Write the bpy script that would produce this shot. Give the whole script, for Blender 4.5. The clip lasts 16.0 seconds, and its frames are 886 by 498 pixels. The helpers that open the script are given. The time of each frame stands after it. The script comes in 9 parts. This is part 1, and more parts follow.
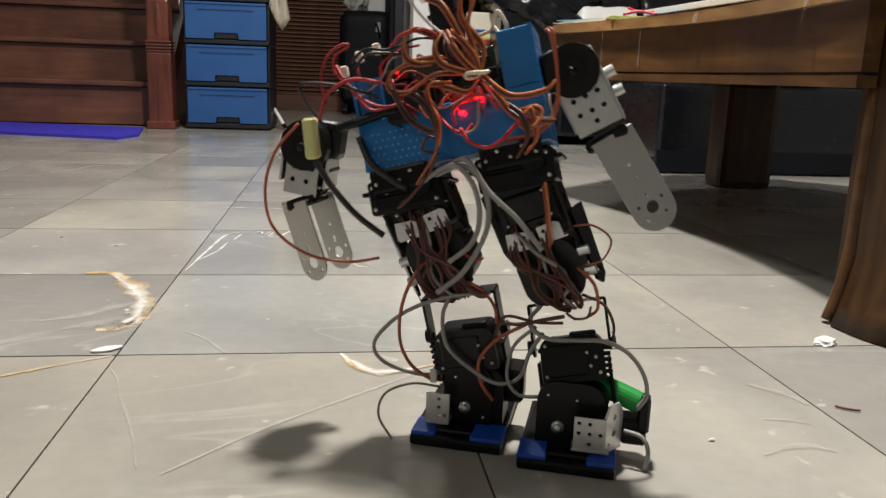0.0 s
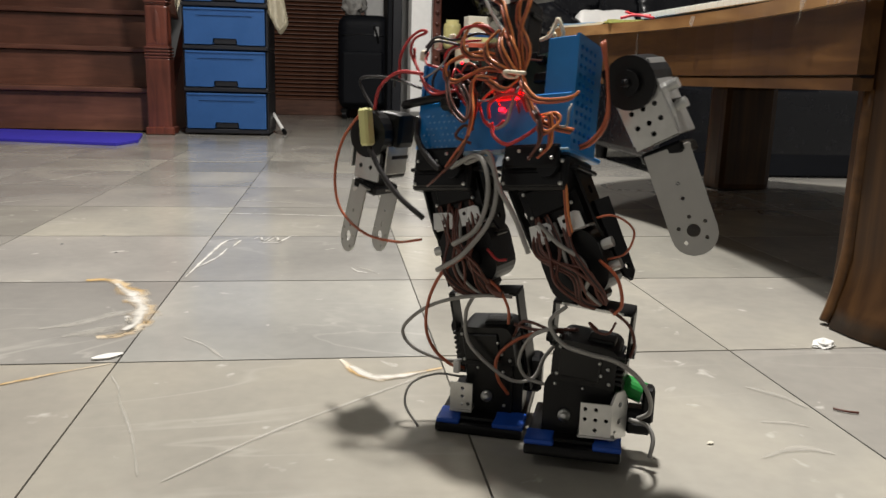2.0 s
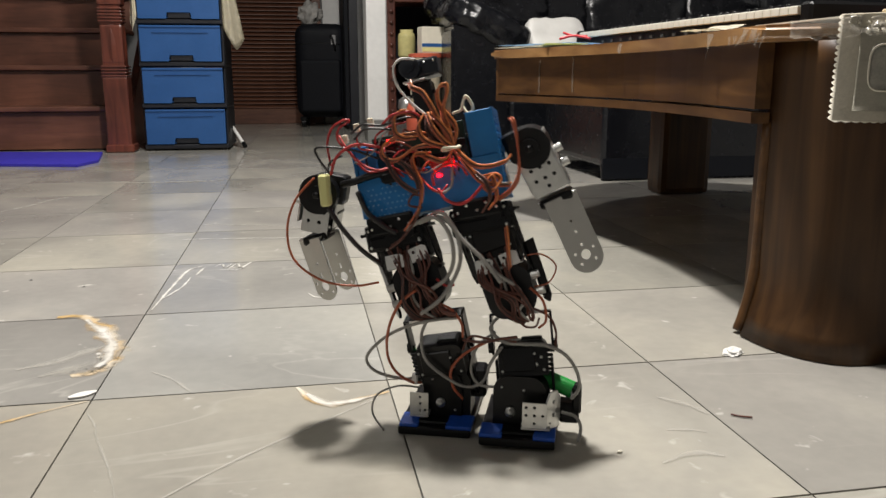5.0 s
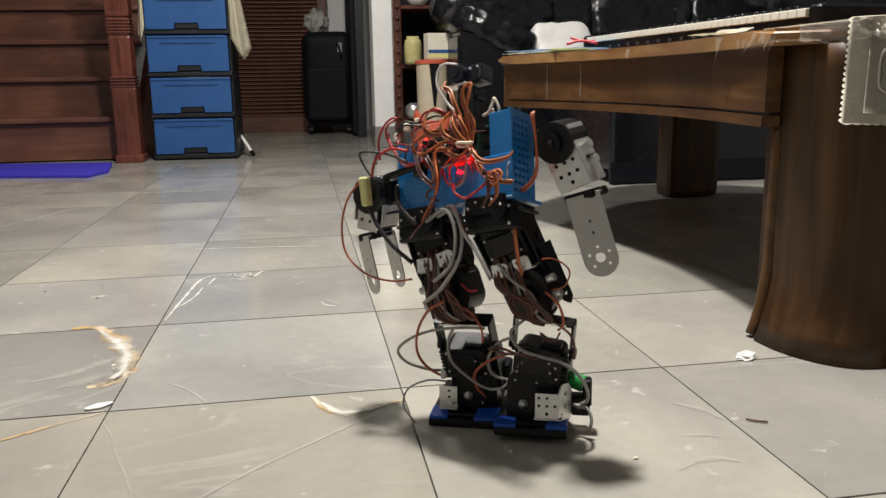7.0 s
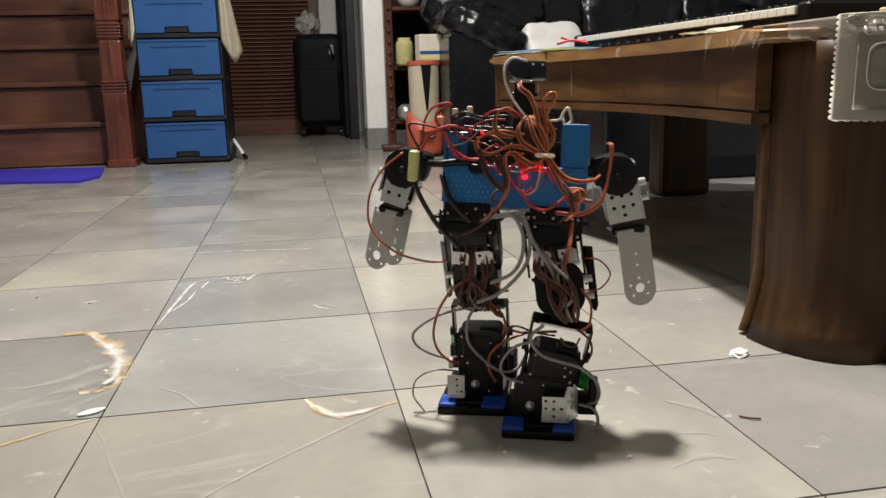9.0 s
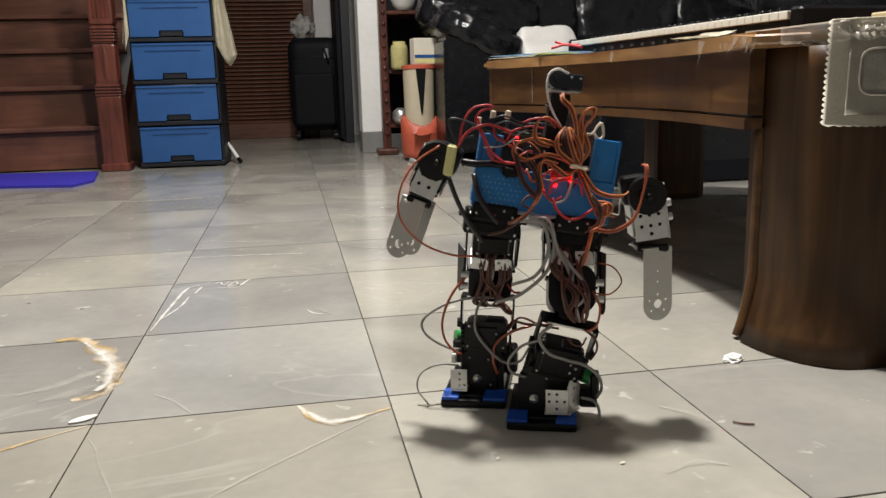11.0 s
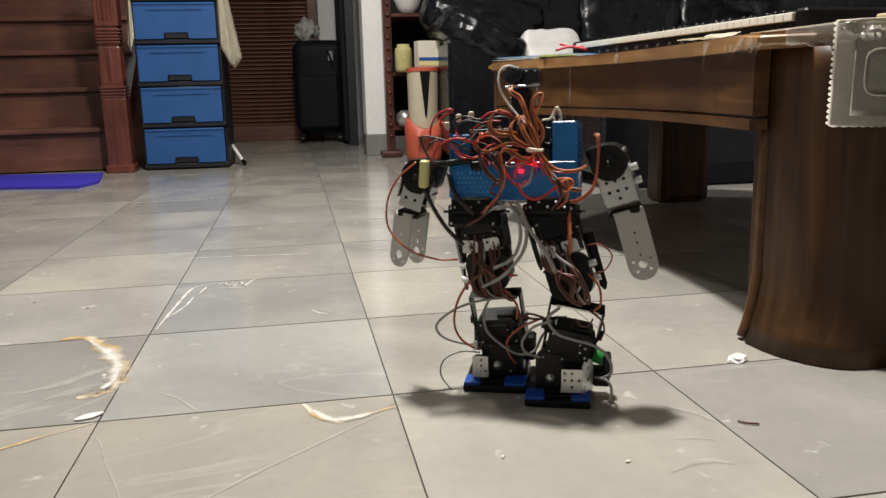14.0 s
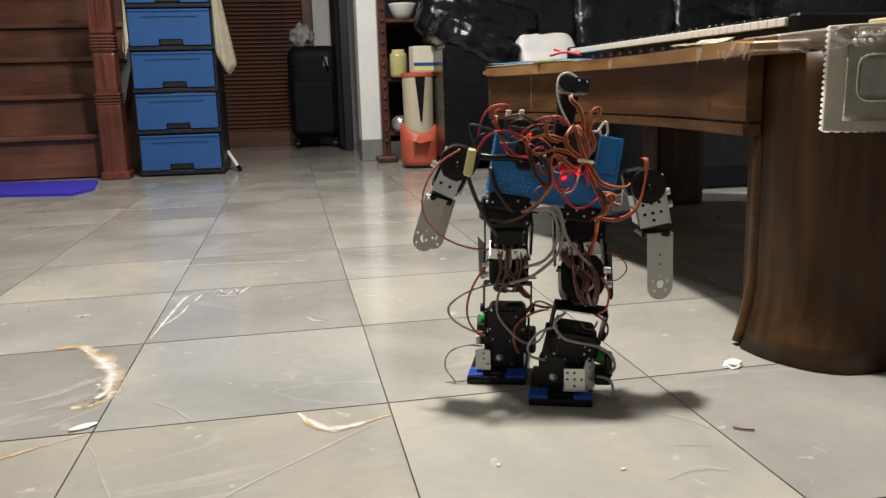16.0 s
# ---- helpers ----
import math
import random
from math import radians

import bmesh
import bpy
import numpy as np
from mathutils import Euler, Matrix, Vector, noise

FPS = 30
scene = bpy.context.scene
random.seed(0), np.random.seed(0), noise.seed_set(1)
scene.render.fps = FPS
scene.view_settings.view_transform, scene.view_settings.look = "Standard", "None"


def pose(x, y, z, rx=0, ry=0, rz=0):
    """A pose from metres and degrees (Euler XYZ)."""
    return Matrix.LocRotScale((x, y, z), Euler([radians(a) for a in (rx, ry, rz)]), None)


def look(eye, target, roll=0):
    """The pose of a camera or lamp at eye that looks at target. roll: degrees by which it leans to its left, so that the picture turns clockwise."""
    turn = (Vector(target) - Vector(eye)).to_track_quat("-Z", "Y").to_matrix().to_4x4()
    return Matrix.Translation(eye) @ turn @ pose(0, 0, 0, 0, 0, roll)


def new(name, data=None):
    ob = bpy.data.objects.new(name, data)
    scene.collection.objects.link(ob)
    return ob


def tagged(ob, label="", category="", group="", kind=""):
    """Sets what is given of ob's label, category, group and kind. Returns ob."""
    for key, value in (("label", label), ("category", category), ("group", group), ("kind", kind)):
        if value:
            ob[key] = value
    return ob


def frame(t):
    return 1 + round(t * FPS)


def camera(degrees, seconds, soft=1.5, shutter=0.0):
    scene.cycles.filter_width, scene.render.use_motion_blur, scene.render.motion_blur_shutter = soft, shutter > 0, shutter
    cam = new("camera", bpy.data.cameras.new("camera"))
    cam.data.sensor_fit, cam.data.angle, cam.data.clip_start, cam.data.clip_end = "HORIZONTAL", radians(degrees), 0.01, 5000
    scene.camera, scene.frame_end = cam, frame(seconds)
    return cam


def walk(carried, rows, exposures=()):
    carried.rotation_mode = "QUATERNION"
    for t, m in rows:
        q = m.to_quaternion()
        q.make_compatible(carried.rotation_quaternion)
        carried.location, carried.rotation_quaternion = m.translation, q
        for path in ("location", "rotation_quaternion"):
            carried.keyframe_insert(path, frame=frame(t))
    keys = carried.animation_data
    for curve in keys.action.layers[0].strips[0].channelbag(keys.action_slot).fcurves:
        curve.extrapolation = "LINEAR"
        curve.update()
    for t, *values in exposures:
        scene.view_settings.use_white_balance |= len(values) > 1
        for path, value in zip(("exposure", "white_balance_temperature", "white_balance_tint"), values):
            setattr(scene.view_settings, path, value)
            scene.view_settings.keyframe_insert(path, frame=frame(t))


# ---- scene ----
cam = camera(58.2, 16.0, shutter=0.4)

PATH = [
    (0, (0.23, -0.849, 0.305), (0.503, 1.086, -0.12), 2.0),
    (0.5, (0.231, -0.849, 0.304), (0.503, 1.086, -0.121), 1.8),
    (1, (0.231, -0.849, 0.303), (0.503, 1.087, -0.123), 1.6),
    (1.5, (0.231, -0.849, 0.305), (0.503, 1.087, -0.119), 1.6),
    (2, (0.231, -0.852, 0.308), (0.504, 1.085, -0.109), 1.6),
    (2.5, (0.229, -0.866, 0.318), (0.503, 1.072, -0.096), 1.7),
    (3, (0.238, -0.897, 0.347), (0.521, 1.037, -0.074), 1.1),
    (3.5, (0.251, -0.923, 0.363), (0.576, 1.002, -0.068), 0.5),
    (4, (0.254, -0.934, 0.373), (0.612, 0.986, -0.059), 0.2),
    (6.5, (0.242, -0.943, 0.375), (0.575, 0.985, -0.04), -0.7),
    (7, (0.244, -0.942, 0.378), (0.577, 0.987, -0.035), -0.9),
    (7.5, (0.244, -0.942, 0.377), (0.579, 0.987, -0.032), -1.1),
    (8, (0.246, -0.941, 0.378), (0.588, 0.987, -0.031), -1.2),
    (8.5, (0.247, -0.942, 0.379), (0.593, 0.985, -0.031), -1.4),
    (9, (0.247, -0.942, 0.378), (0.594, 0.985, -0.033), -1.5),
    (11.5, (0.251, -0.94, 0.381), (0.612, 0.986, -0.02), -1.6),
    (12, (0.25, -0.941, 0.38), (0.612, 0.985, -0.019), -1.7),
    (12.5, (0.251, -0.941, 0.38), (0.611, 0.986, -0.018), -1.7),
    (13, (0.249, -0.941, 0.379), (0.608, 0.986, -0.017), -1.5),
    (13.5, (0.25, -0.941, 0.378), (0.605, 0.987, -0.016), -1.5),
    (14, (0.247, -0.943, 0.376), (0.598, 0.986, -0.019), -1.4),
    (14.5, (0.247, -0.943, 0.377), (0.595, 0.986, -0.02), -1.4),
    (15, (0.25, -0.943, 0.379), (0.601, 0.987, -0.015), -1.6),
    (15.5, (0.252, -0.942, 0.38), (0.607, 0.987, -0.011), -1.7),
    (16, (0.25, -0.942, 0.38), (0.61, 0.987, -0.005), -1.7),
]
walk(cam, [(t, look(e, g, r)) for t, e, g, r in PATH])

# ---- world and lamps ----
world = bpy.data.worlds.new("world")
scene.world = world
world.use_nodes = True
world.node_tree.nodes["Background"].inputs["Color"].default_value = (0.012, 0.013, 0.016, 1)
world.node_tree.nodes["Background"].inputs["Strength"].default_value = 0.1


def area_lamp(name, place, size, power, colour, aim=None, spread=180):
    data = bpy.data.lights.new(name, "AREA")
    data.shape, data.size, data.energy, data.color = "DISK", size, power, colour
    data.spread = radians(spread)
    ob = new(name, data)
    ob.matrix_world = look(place, aim or (place[0], place[1], 0))
    return ob


# ceiling lamp of the living room, hall lamp in front of the pillar
area_lamp("ceiling_lamp_light", (0.44, 0.52, 2.62), 0.2, 127, (1.0, 0.958, 0.908))
area_lamp("hall_lamp_light", (0.1, 2.3, 2.62), 0.3, 33, (1.0, 0.958, 0.905))
# unseen fill light added over the camera's end of the room
area_lamp("rear_fill_light", (-1.5, -1.6, 2.62), 0.5, 10, (1.0, 0.958, 0.905))
scene.view_settings.exposure = 0.0

# ---- materials ----
def nodes_of(name):
    m = bpy.data.materials.new(name)
    m.use_nodes = True
    nt = m.node_tree
    return m, nt, nt.nodes["Principled BSDF"]


def noise_tex(nt, scale, detail=4.0, stretch=(1, 1, 1), coord="Object", distortion=0.0):
    tc = nt.nodes.new("ShaderNodeTexCoord")
    mp = nt.nodes.new("ShaderNodeMapping")
    mp.inputs["Scale"].default_value = stretch
    nt.links.new(tc.outputs[coord], mp.inputs["Vector"])
    n = nt.nodes.new("ShaderNodeTexNoise")
    n.inputs["Scale"].default_value, n.inputs["Detail"].default_value = scale, detail
    n.inputs["Distortion"].default_value = distortion
    nt.links.new(mp.outputs["Vector"], n.inputs["Vector"])
    return n


def ramp_of(nt, source, stops):
    r = nt.nodes.new("ShaderNodeValToRGB")
    el = r.color_ramp.elements
    while len(el) < len(stops):
        el.new(0.5)
    for e, (p, c) in zip(el, stops):
        e.position, e.color = p, (*c, 1)
    nt.links.new(source, r.inputs["Fac"])
    return r


def mixed(nt, fac, a, b, mode="MIX"):
    n = nt.nodes.new("ShaderNodeMix")
    n.data_type, n.blend_type = "RGBA", mode
    for sock, val in ((n.inputs[0], fac), (n.inputs[6], a), (n.inputs[7], b)):
        if isinstance(val, bpy.types.NodeSocket):
            nt.links.new(val, sock)
        elif isinstance(val, (int, float)):
            sock.default_value = val
        else:
            sock.default_value = (*val, 1)
    return n.outputs[2]


def bumped(nt, bsdf, source, strength=0.2, distance=0.001):
    b = nt.nodes.new("ShaderNodeBump")
    b.inputs["Strength"].default_value, b.inputs["Distance"].default_value = strength, distance
    nt.links.new(source, b.inputs["Height"])
    nt.links.new(b.outputs["Normal"], bsdf.inputs["Normal"])


def plain(name, colour, rough=0.5, metal=0.0, vary=0.25, scale=40.0, bump=0.1, coat=0.0, stretch=(1, 1, 1), distance=0.0006, spec=0.5):
    m, nt, b = nodes_of(name)
    fine, broad = noise_tex(nt, scale, 6, stretch), noise_tex(nt, scale / 7, 3, stretch)
    dark = tuple(c * (1 - vary) for c in colour)
    light = tuple(min(1, c * (1 + vary * 0.7)) for c in colour)
    r1 = ramp_of(nt, fine.outputs["Fac"], ((0.3, dark), (0.7, light)))
    r2 = ramp_of(nt, broad.outputs["Fac"], ((0.35, dark), (0.65, light)))
    nt.links.new(mixed(nt, 0.5, r1.outputs["Color"], r2.outputs["Color"]), b.inputs["Base Color"])
    rr = nt.nodes.new("ShaderNodeMapRange")
    rr.inputs["To Min"].default_value, rr.inputs["To Max"].default_value = max(0.02, rough - 0.1), min(1, rough + 0.1)
    nt.links.new(broad.outputs["Fac"], rr.inputs["Value"])
    nt.links.new(rr.outputs["Result"], b.inputs["Roughness"])
    b.inputs["Metallic"].default_value = metal
    b.inputs["Coat Weight"].default_value = coat
    b.inputs["Specular IOR Level"].default_value = spec
    if bump:
        bumped(nt, b, fine.outputs["Fac"], bump, distance)
    return m


def tile_mat():
    m, nt, b = nodes_of("marble_tile")
    info = nt.nodes.new("ShaderNodeObjectInfo")
    geo = nt.nodes.new("ShaderNodeNewGeometry")
    shift = nt.nodes.new("ShaderNodeVectorMath")
    shift.operation = "ADD"
    sc = nt.nodes.new("ShaderNodeVectorMath")
    sc.operation = "SCALE"
    sc.inputs[0].default_value = (17.0, 29.0, 5.0)
    nt.links.new(info.outputs["Random"], sc.inputs["Scale"])
    nt.links.new(geo.outputs["Position"], shift.inputs[0])
    nt.links.new(sc.outputs["Vector"], shift.inputs[1])

    def tex(scale, detail, dist=0.0, stretch=(1, 1, 1)):
        mp = nt.nodes.new("ShaderNodeMapping")
        mp.inputs["Scale"].default_value = stretch
        nt.links.new(shift.outputs["Vector"], mp.inputs["Vector"])
        n = nt.nodes.new("ShaderNodeTexNoise")
        n.inputs["Scale"].default_value, n.inputs["Detail"].default_value, n.inputs["Distortion"].default_value = scale, detail, dist
        nt.links.new(mp.outputs["Vector"], n.inputs["Vector"])
        return n
    cloud = tex(2.6, 3.5, 0.7, (1.25, 1, 1))
    base = ramp_of(nt, cloud.outputs["Fac"], ((0.3, (0.25, 0.241, 0.222)), (0.5, (0.305, 0.294, 0.268)), (0.7, (0.37, 0.352, 0.308))))
    fine = tex(60, 5)
    grain = ramp_of(nt, fine.outputs["Fac"], ((0.35, (0.965, 0.965, 0.965)), (0.65, (1.025, 1.025, 1.02))))
    col = mixed(nt, 1.0, base.outputs["Color"], grain.outputs["Color"], "MULTIPLY")
    tone = nt.nodes.new("ShaderNodeMapRange")
    tone.inputs["To Min"].default_value, tone.inputs["To Max"].default_value = 0.95, 1.05
    nt.links.new(info.outputs["Random"], tone.inputs["Value"])
    hsv = nt.nodes.new("ShaderNodeHueSaturation")
    nt.links.new(tone.outputs["Result"], hsv.inputs["Value"])
    nt.links.new(mixed(nt, 1.0, col, info.outputs["Color"], "MULTIPLY"), hsv.inputs["Color"])
    # thin pale veins
    v = tex(1.9, 4, 1.2, (1.0, 2.2, 1))
    streak = ramp_of(nt, v.outputs["Fac"], ((0.485, (0, 0, 0)), (0.5, (1, 1, 1)), (0.515, (0, 0, 0))))
    patch = tex(2.6, 2)
    pm = ramp_of(nt, patch.outputs["Fac"], ((0.5, (0, 0, 0)), (0.7, (0.24, 0.24, 0.24))))
    amount = mixed(nt, 1.0, streak.outputs["Color"], pm.outputs["Color"], "MULTIPLY")
    col2 = mixed(nt, amount, hsv.outputs["Color"], (0.62, 0.6, 0.54))
    # worn pale specks
    sp = tex(26, 3, 0.4)
    sm = ramp_of(nt, sp.outputs["Fac"], ((0.69, (0, 0, 0)), (0.75, (0.6, 0.6, 0.6))))
    col3 = mixed(nt, sm.outputs["Color"], col2, (0.6, 0.58, 0.53))
    nt.links.new(col3, b.inputs["Base Color"])
    rr = nt.nodes.new("ShaderNodeMapRange")
    rr.inputs["To Min"].default_value, rr.inputs["To Max"].default_value = 0.1, 0.24
    nt.links.new(cloud.outputs["Fac"], rr.inputs["Value"])
    nt.links.new(rr.outputs["Result"], b.inputs["Roughness"])
    wave = tex(7, 3)
    bumped(nt, b, wave.outputs["Fac"], 0.12, 0.002)
    return m


def wood_mat(name, dark, light, rough=0.35, stretch=(14, 14, 1.2), coat=0.0, spec=0.5):
    m, nt, b = nodes_of(name)
    n = noise_tex(nt, 3.0, 8, stretch, distortion=0.8)
    r = ramp_of(nt, n.outputs["Fac"], ((0.32, dark), (0.68, light)))
    broad = noise_tex(nt, 5.0, 3)
    r2 = ramp_of(nt, broad.outputs["Fac"], ((0.35, (0.7, 0.7, 0.7)), (0.65, (1.1, 1.1, 1.1))))
    nt.links.new(mixed(nt, 1.0, r.outputs["Color"], r2.outputs["Color"], "MULTIPLY"), b.inputs["Base Color"])
    b.inputs["Roughness"].default_value = rough
    b.inputs["Coat Weight"].default_value = coat
    b.inputs["Specular IOR Level"].default_value = spec
    bumped(nt, b, n.outputs["Fac"], 0.12, 0.001)
    return m


def vein_mat(name, colour, most=0.9):
    m, nt, b = nodes_of(name)
    n = noise_tex(nt, 34, 6, distortion=0.5)
    uv = nt.nodes.new("ShaderNodeTexCoord")
    sep = nt.nodes.new("ShaderNodeSeparateXYZ")
    nt.links.new(uv.outputs["UV"], sep.inputs[0])
    # fades from the middle of the ribbon to its edges
    a = nt.nodes.new("ShaderNodeMath"); a.operation = "SUBTRACT"; a.inputs[1].default_value = 0.5
    nt.links.new(sep.outputs["Y"], a.inputs[0])
    c = nt.nodes.new("ShaderNodeMath"); c.operation = "ABSOLUTE"
    nt.links.new(a.outputs[0], c.inputs[0])
    d = nt.nodes.new("ShaderNodeMath"); d.operation = "MULTIPLY_ADD"; d.inputs[1].default_value = -2.0; d.inputs[2].default_value = 0.55
    nt.links.new(c.outputs[0], d.inputs[0])
    e = nt.nodes.new("ShaderNodeMath"); e.operation = "ADD"
    nt.links.new(d.outputs[0], e.inputs[0]); nt.links.new(n.outputs["Fac"], e.inputs[1])
    r = ramp_of(nt, e.outputs[0], ((0.62, (0, 0, 0)), (1.12, (most, most, most))))
    nt.links.new(r.outputs["Color"], b.inputs["Alpha"])
    tint = noise_tex(nt, 15, 3)
    rc = ramp_of(nt, tint.outputs["Fac"], ((0.4, colour[0]), (0.6, colour[1])))
    nt.links.new(rc.outputs["Color"], b.inputs["Base Color"])
    b.inputs["Roughness"].default_value = 0.3
    return m


def glowing(name, colour, strength):
    m, nt, b = nodes_of(name)
    b.inputs["Base Color"].default_value = (*colour, 1)
    b.inputs["Emission Color"].default_value = (*colour, 1)
    b.inputs["Emission Strength"].default_value = strength
    return m


M_TILE = tile_mat()
M_GROUT = plain("grout", (0.13, 0.12, 0.105), 0.85, scale=120)
M_VEIN_W = vein_mat("pale_vein", ((0.62, 0.6, 0.54), (0.72, 0.7, 0.66)))
M_VEIN_O = vein_mat("ochre_vein", ((0.55, 0.36, 0.14), (0.72, 0.66, 0.55)))
# serves faint stone veins and two bands of painted glare
M_VEIN_GLARE = vein_mat("faint_vein_and_glare", ((0.45, 0.43, 0.38), (0.52, 0.5, 0.45)), 0.5)
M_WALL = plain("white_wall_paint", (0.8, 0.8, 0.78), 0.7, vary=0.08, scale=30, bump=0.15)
# ceiling and room walls darkened so that they bounce less light
M_CEIL = plain("dimmed_ceiling", (0.36, 0.36, 0.35), 0.8, vary=0.05)
M_WALL_DIM = plain("dimmed_wall_grey", (0.3, 0.3, 0.3), 0.7, vary=0.1, scale=25)
M_BASE = plain("grey_skirting_stone", (0.2, 0.2, 0.19), 0.35, vary=0.2, scale=30)
M_STAIR = wood_mat("red_brown_stair_wood", (0.115, 0.043, 0.026), (0.165, 0.065, 0.039), 0.42, (1.5, 12, 12))
M_NEWEL = wood_mat("red_mahogany", (0.085, 0.022, 0.013), (0.16, 0.043, 0.025), 0.34, (14, 14, 1.2), 0.2)
M_DOOR = wood_mat("brown_louvre_wood", (0.085, 0.032, 0.017), (0.18, 0.075, 0.042), 0.45, (1.5, 12, 12))
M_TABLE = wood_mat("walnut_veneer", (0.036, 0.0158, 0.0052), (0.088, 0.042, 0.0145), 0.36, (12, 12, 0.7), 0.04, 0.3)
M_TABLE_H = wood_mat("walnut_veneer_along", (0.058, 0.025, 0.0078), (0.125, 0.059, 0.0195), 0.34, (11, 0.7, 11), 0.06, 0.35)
M_TABLE_EDGE = wood_mat("worn_table_edge", (0.19, 0.088, 0.032), (0.4, 0.225, 0.09), 0.28, (9, 0.8, 9), 0.2)
M_RACK = wood_mat("dark_red_carved_wood", (0.045, 0.014, 0.01), (0.11, 0.035, 0.022), 0.35)
M_BLUE_DRAWER = plain("blue_drawer_plastic", (0.018, 0.084, 0.255), 0.42, vary=0.1, scale=60, bump=0.04)
M_DRAWER_FRAME = plain("black_drawer_frame", (0.008, 0.009, 0.014), 0.45)
M_MAT = plain("blue_foam_mat", (0.035, 0.025, 0.42), 0.75, vary=0.15, scale=200, bump=0.3)
M_CASE = plain("black_suitcase_fabric", (0.005, 0.006, 0.009), 0.6, vary=0.3, scale=300, bump=0.3, spec=0.2)
M_BLACK = plain("black_plastic", (0.004, 0.004, 0.0045), 0.36, vary=0.25, scale=80, spec=0.3)
M_BLACK_METAL = plain("black_anodised_aluminium", (0.005, 0.005, 0.0055), 0.32, 0.2, vary=0.3, scale=90, bump=0.05, spec=0.3)
M_SILVER = plain("brushed_aluminium", (0.62, 0.62, 0.6), 0.32, 0.85, vary=0.12, scale=150, bump=0.08)
M_HAND = plain("matt_aluminium_sheet", (0.5, 0.49, 0.46), 0.42, 0.7, vary=0.1, scale=60, bump=0.05)
M_LEATHER = plain("black_leather", (0.006, 0.0065, 0.0085), 0.25, vary=0.25, scale=220, bump=0.3, distance=0.0015)
M_CREAM = plain("cream_cloth", (0.76, 0.7, 0.54), 0.85, vary=0.12, scale=250, bump=0.4)
M_WHITE = plain("white_plastic", (0.7, 0.69, 0.66), 0.45, vary=0.06)
M_PAPER = plain("paper", (0.68, 0.64, 0.53), 0.8, vary=0.1)
M_RED = plain("red_orange_plastic", (0.5, 0.1, 0.055), 0.45, vary=0.15)
M_ROLL = plain("cream_card", (0.55, 0.48, 0.35), 0.7, vary=0.12, scale=25)
M_PVC = plain("robot_blue_plastic", (0.012, 0.17, 0.46), 0.3, vary=0.12, scale=90, bump=0.03)
M_PAD = plain("blue_foot_pad", (0.006, 0.07, 0.42), 0.5, vary=0.2, scale=120)
M_GREEN = plain("green_battery_wrap", (0.022, 0.27, 0.05), 0.3, vary=0.1)
M_WIRE_R = plain("red_wire", (0.42, 0.03, 0.03), 0.45, vary=0.1, bump=0)
M_WIRE_O = plain("orange_brown_servo_cable", (0.4, 0.1, 0.045), 0.34, vary=0.35, scale=30, bump=0)
M_WIRE_O2 = plain("bright_orange_strand", (0.62, 0.2, 0.06), 0.34, vary=0.25, scale=40, bump=0)
M_WIRE_B = plain("brown_servo_cable", (0.11, 0.036, 0.024), 0.36, vary=0.2, bump=0)
M_WIRE_G = plain("grey_cable_sleeve", (0.3, 0.29, 0.27), 0.5, vary=0.15, bump=0)
M_WIRE_K = plain("black_wire", (0.015, 0.013, 0.013), 0.45, bump=0)
M_PCB = plain("dark_green_circuit_board", (0.012, 0.05, 0.035), 0.4, vary=0.3)
M_YELLOW = plain("pale_yellow_connector", (0.62, 0.6, 0.26), 0.5, vary=0.08)
M_LED = glowing("red_indicator_light", (1.0, 0.0004, 0.0012), 110)
M_LACE = plain("lace_cream", (0.6, 0.56, 0.47), 0.85, vary=0.12, scale=300, bump=0.5)
M_LACE_DARK = plain("lace_grey", (0.46, 0.435, 0.365), 0.85, vary=0.14, scale=420, bump=0.6)
M_WRAP = plain("torn_clear_wrap", (0.5, 0.46, 0.4), 0.12, vary=0.2, scale=60)
M_WRAP.node_tree.nodes["Principled BSDF"].inputs["Alpha"].default_value = 0.26
M_FRINGE = plain("thin_torn_film", (0.5, 0.46, 0.4), 0.15, vary=0.2, scale=60)
M_FRINGE.node_tree.nodes["Principled BSDF"].inputs["Alpha"].default_value = 0.15
M_PLATED = plain("bright_plated_sheet", (0.78, 0.78, 0.76), 0.3, 0.3, vary=0.08, scale=120, bump=0.05)
M_IVORY = plain("ivory_keys", (0.62, 0.62, 0.55), 0.35, vary=0.06)
M_DIM = plain("dark_grey_plastic", (0.05, 0.05, 0.05), 0.4)

# ---- shape helpers ----
def box(bm, c, s, m=None, bevel=0.0, seg=1):
    """A box of centre c and size s."""
    g = bmesh.ops.create_cube(bm, size=1.0, matrix=(m or Matrix()) @ Matrix.Translation(c) @ Matrix.Diagonal((*s, 1)))
    if bevel:
        vs = set(g["verts"])
        es = [e for e in bm.edges if e.verts[0] in vs and e.verts[1] in vs]
        bmesh.ops.bevel(bm, geom=es, offset=bevel, segments=seg, affect="EDGES", profile=0.6)


def cyl(bm, a, b, r, r2=None, seg=14):
    a, b = Vector(a), Vector(b)
    d = b - a
    m = Matrix.Translation((a + b) / 2) @ d.to_track_quat("Z", "Y").to_matrix().to_4x4()
    bmesh.ops.create_cone(bm, cap_ends=True, segments=seg, radius1=r, radius2=r if r2 is None else r2, depth=d.length, matrix=m)


def ball(bm, c, r, s=(1, 1, 1), seg=12):
    bmesh.ops.create_uvsphere(bm, u_segments=seg, v_segments=max(6, seg // 2), radius=r, matrix=Matrix.Translation(c) @ Matrix.Diagonal((*s, 1)))


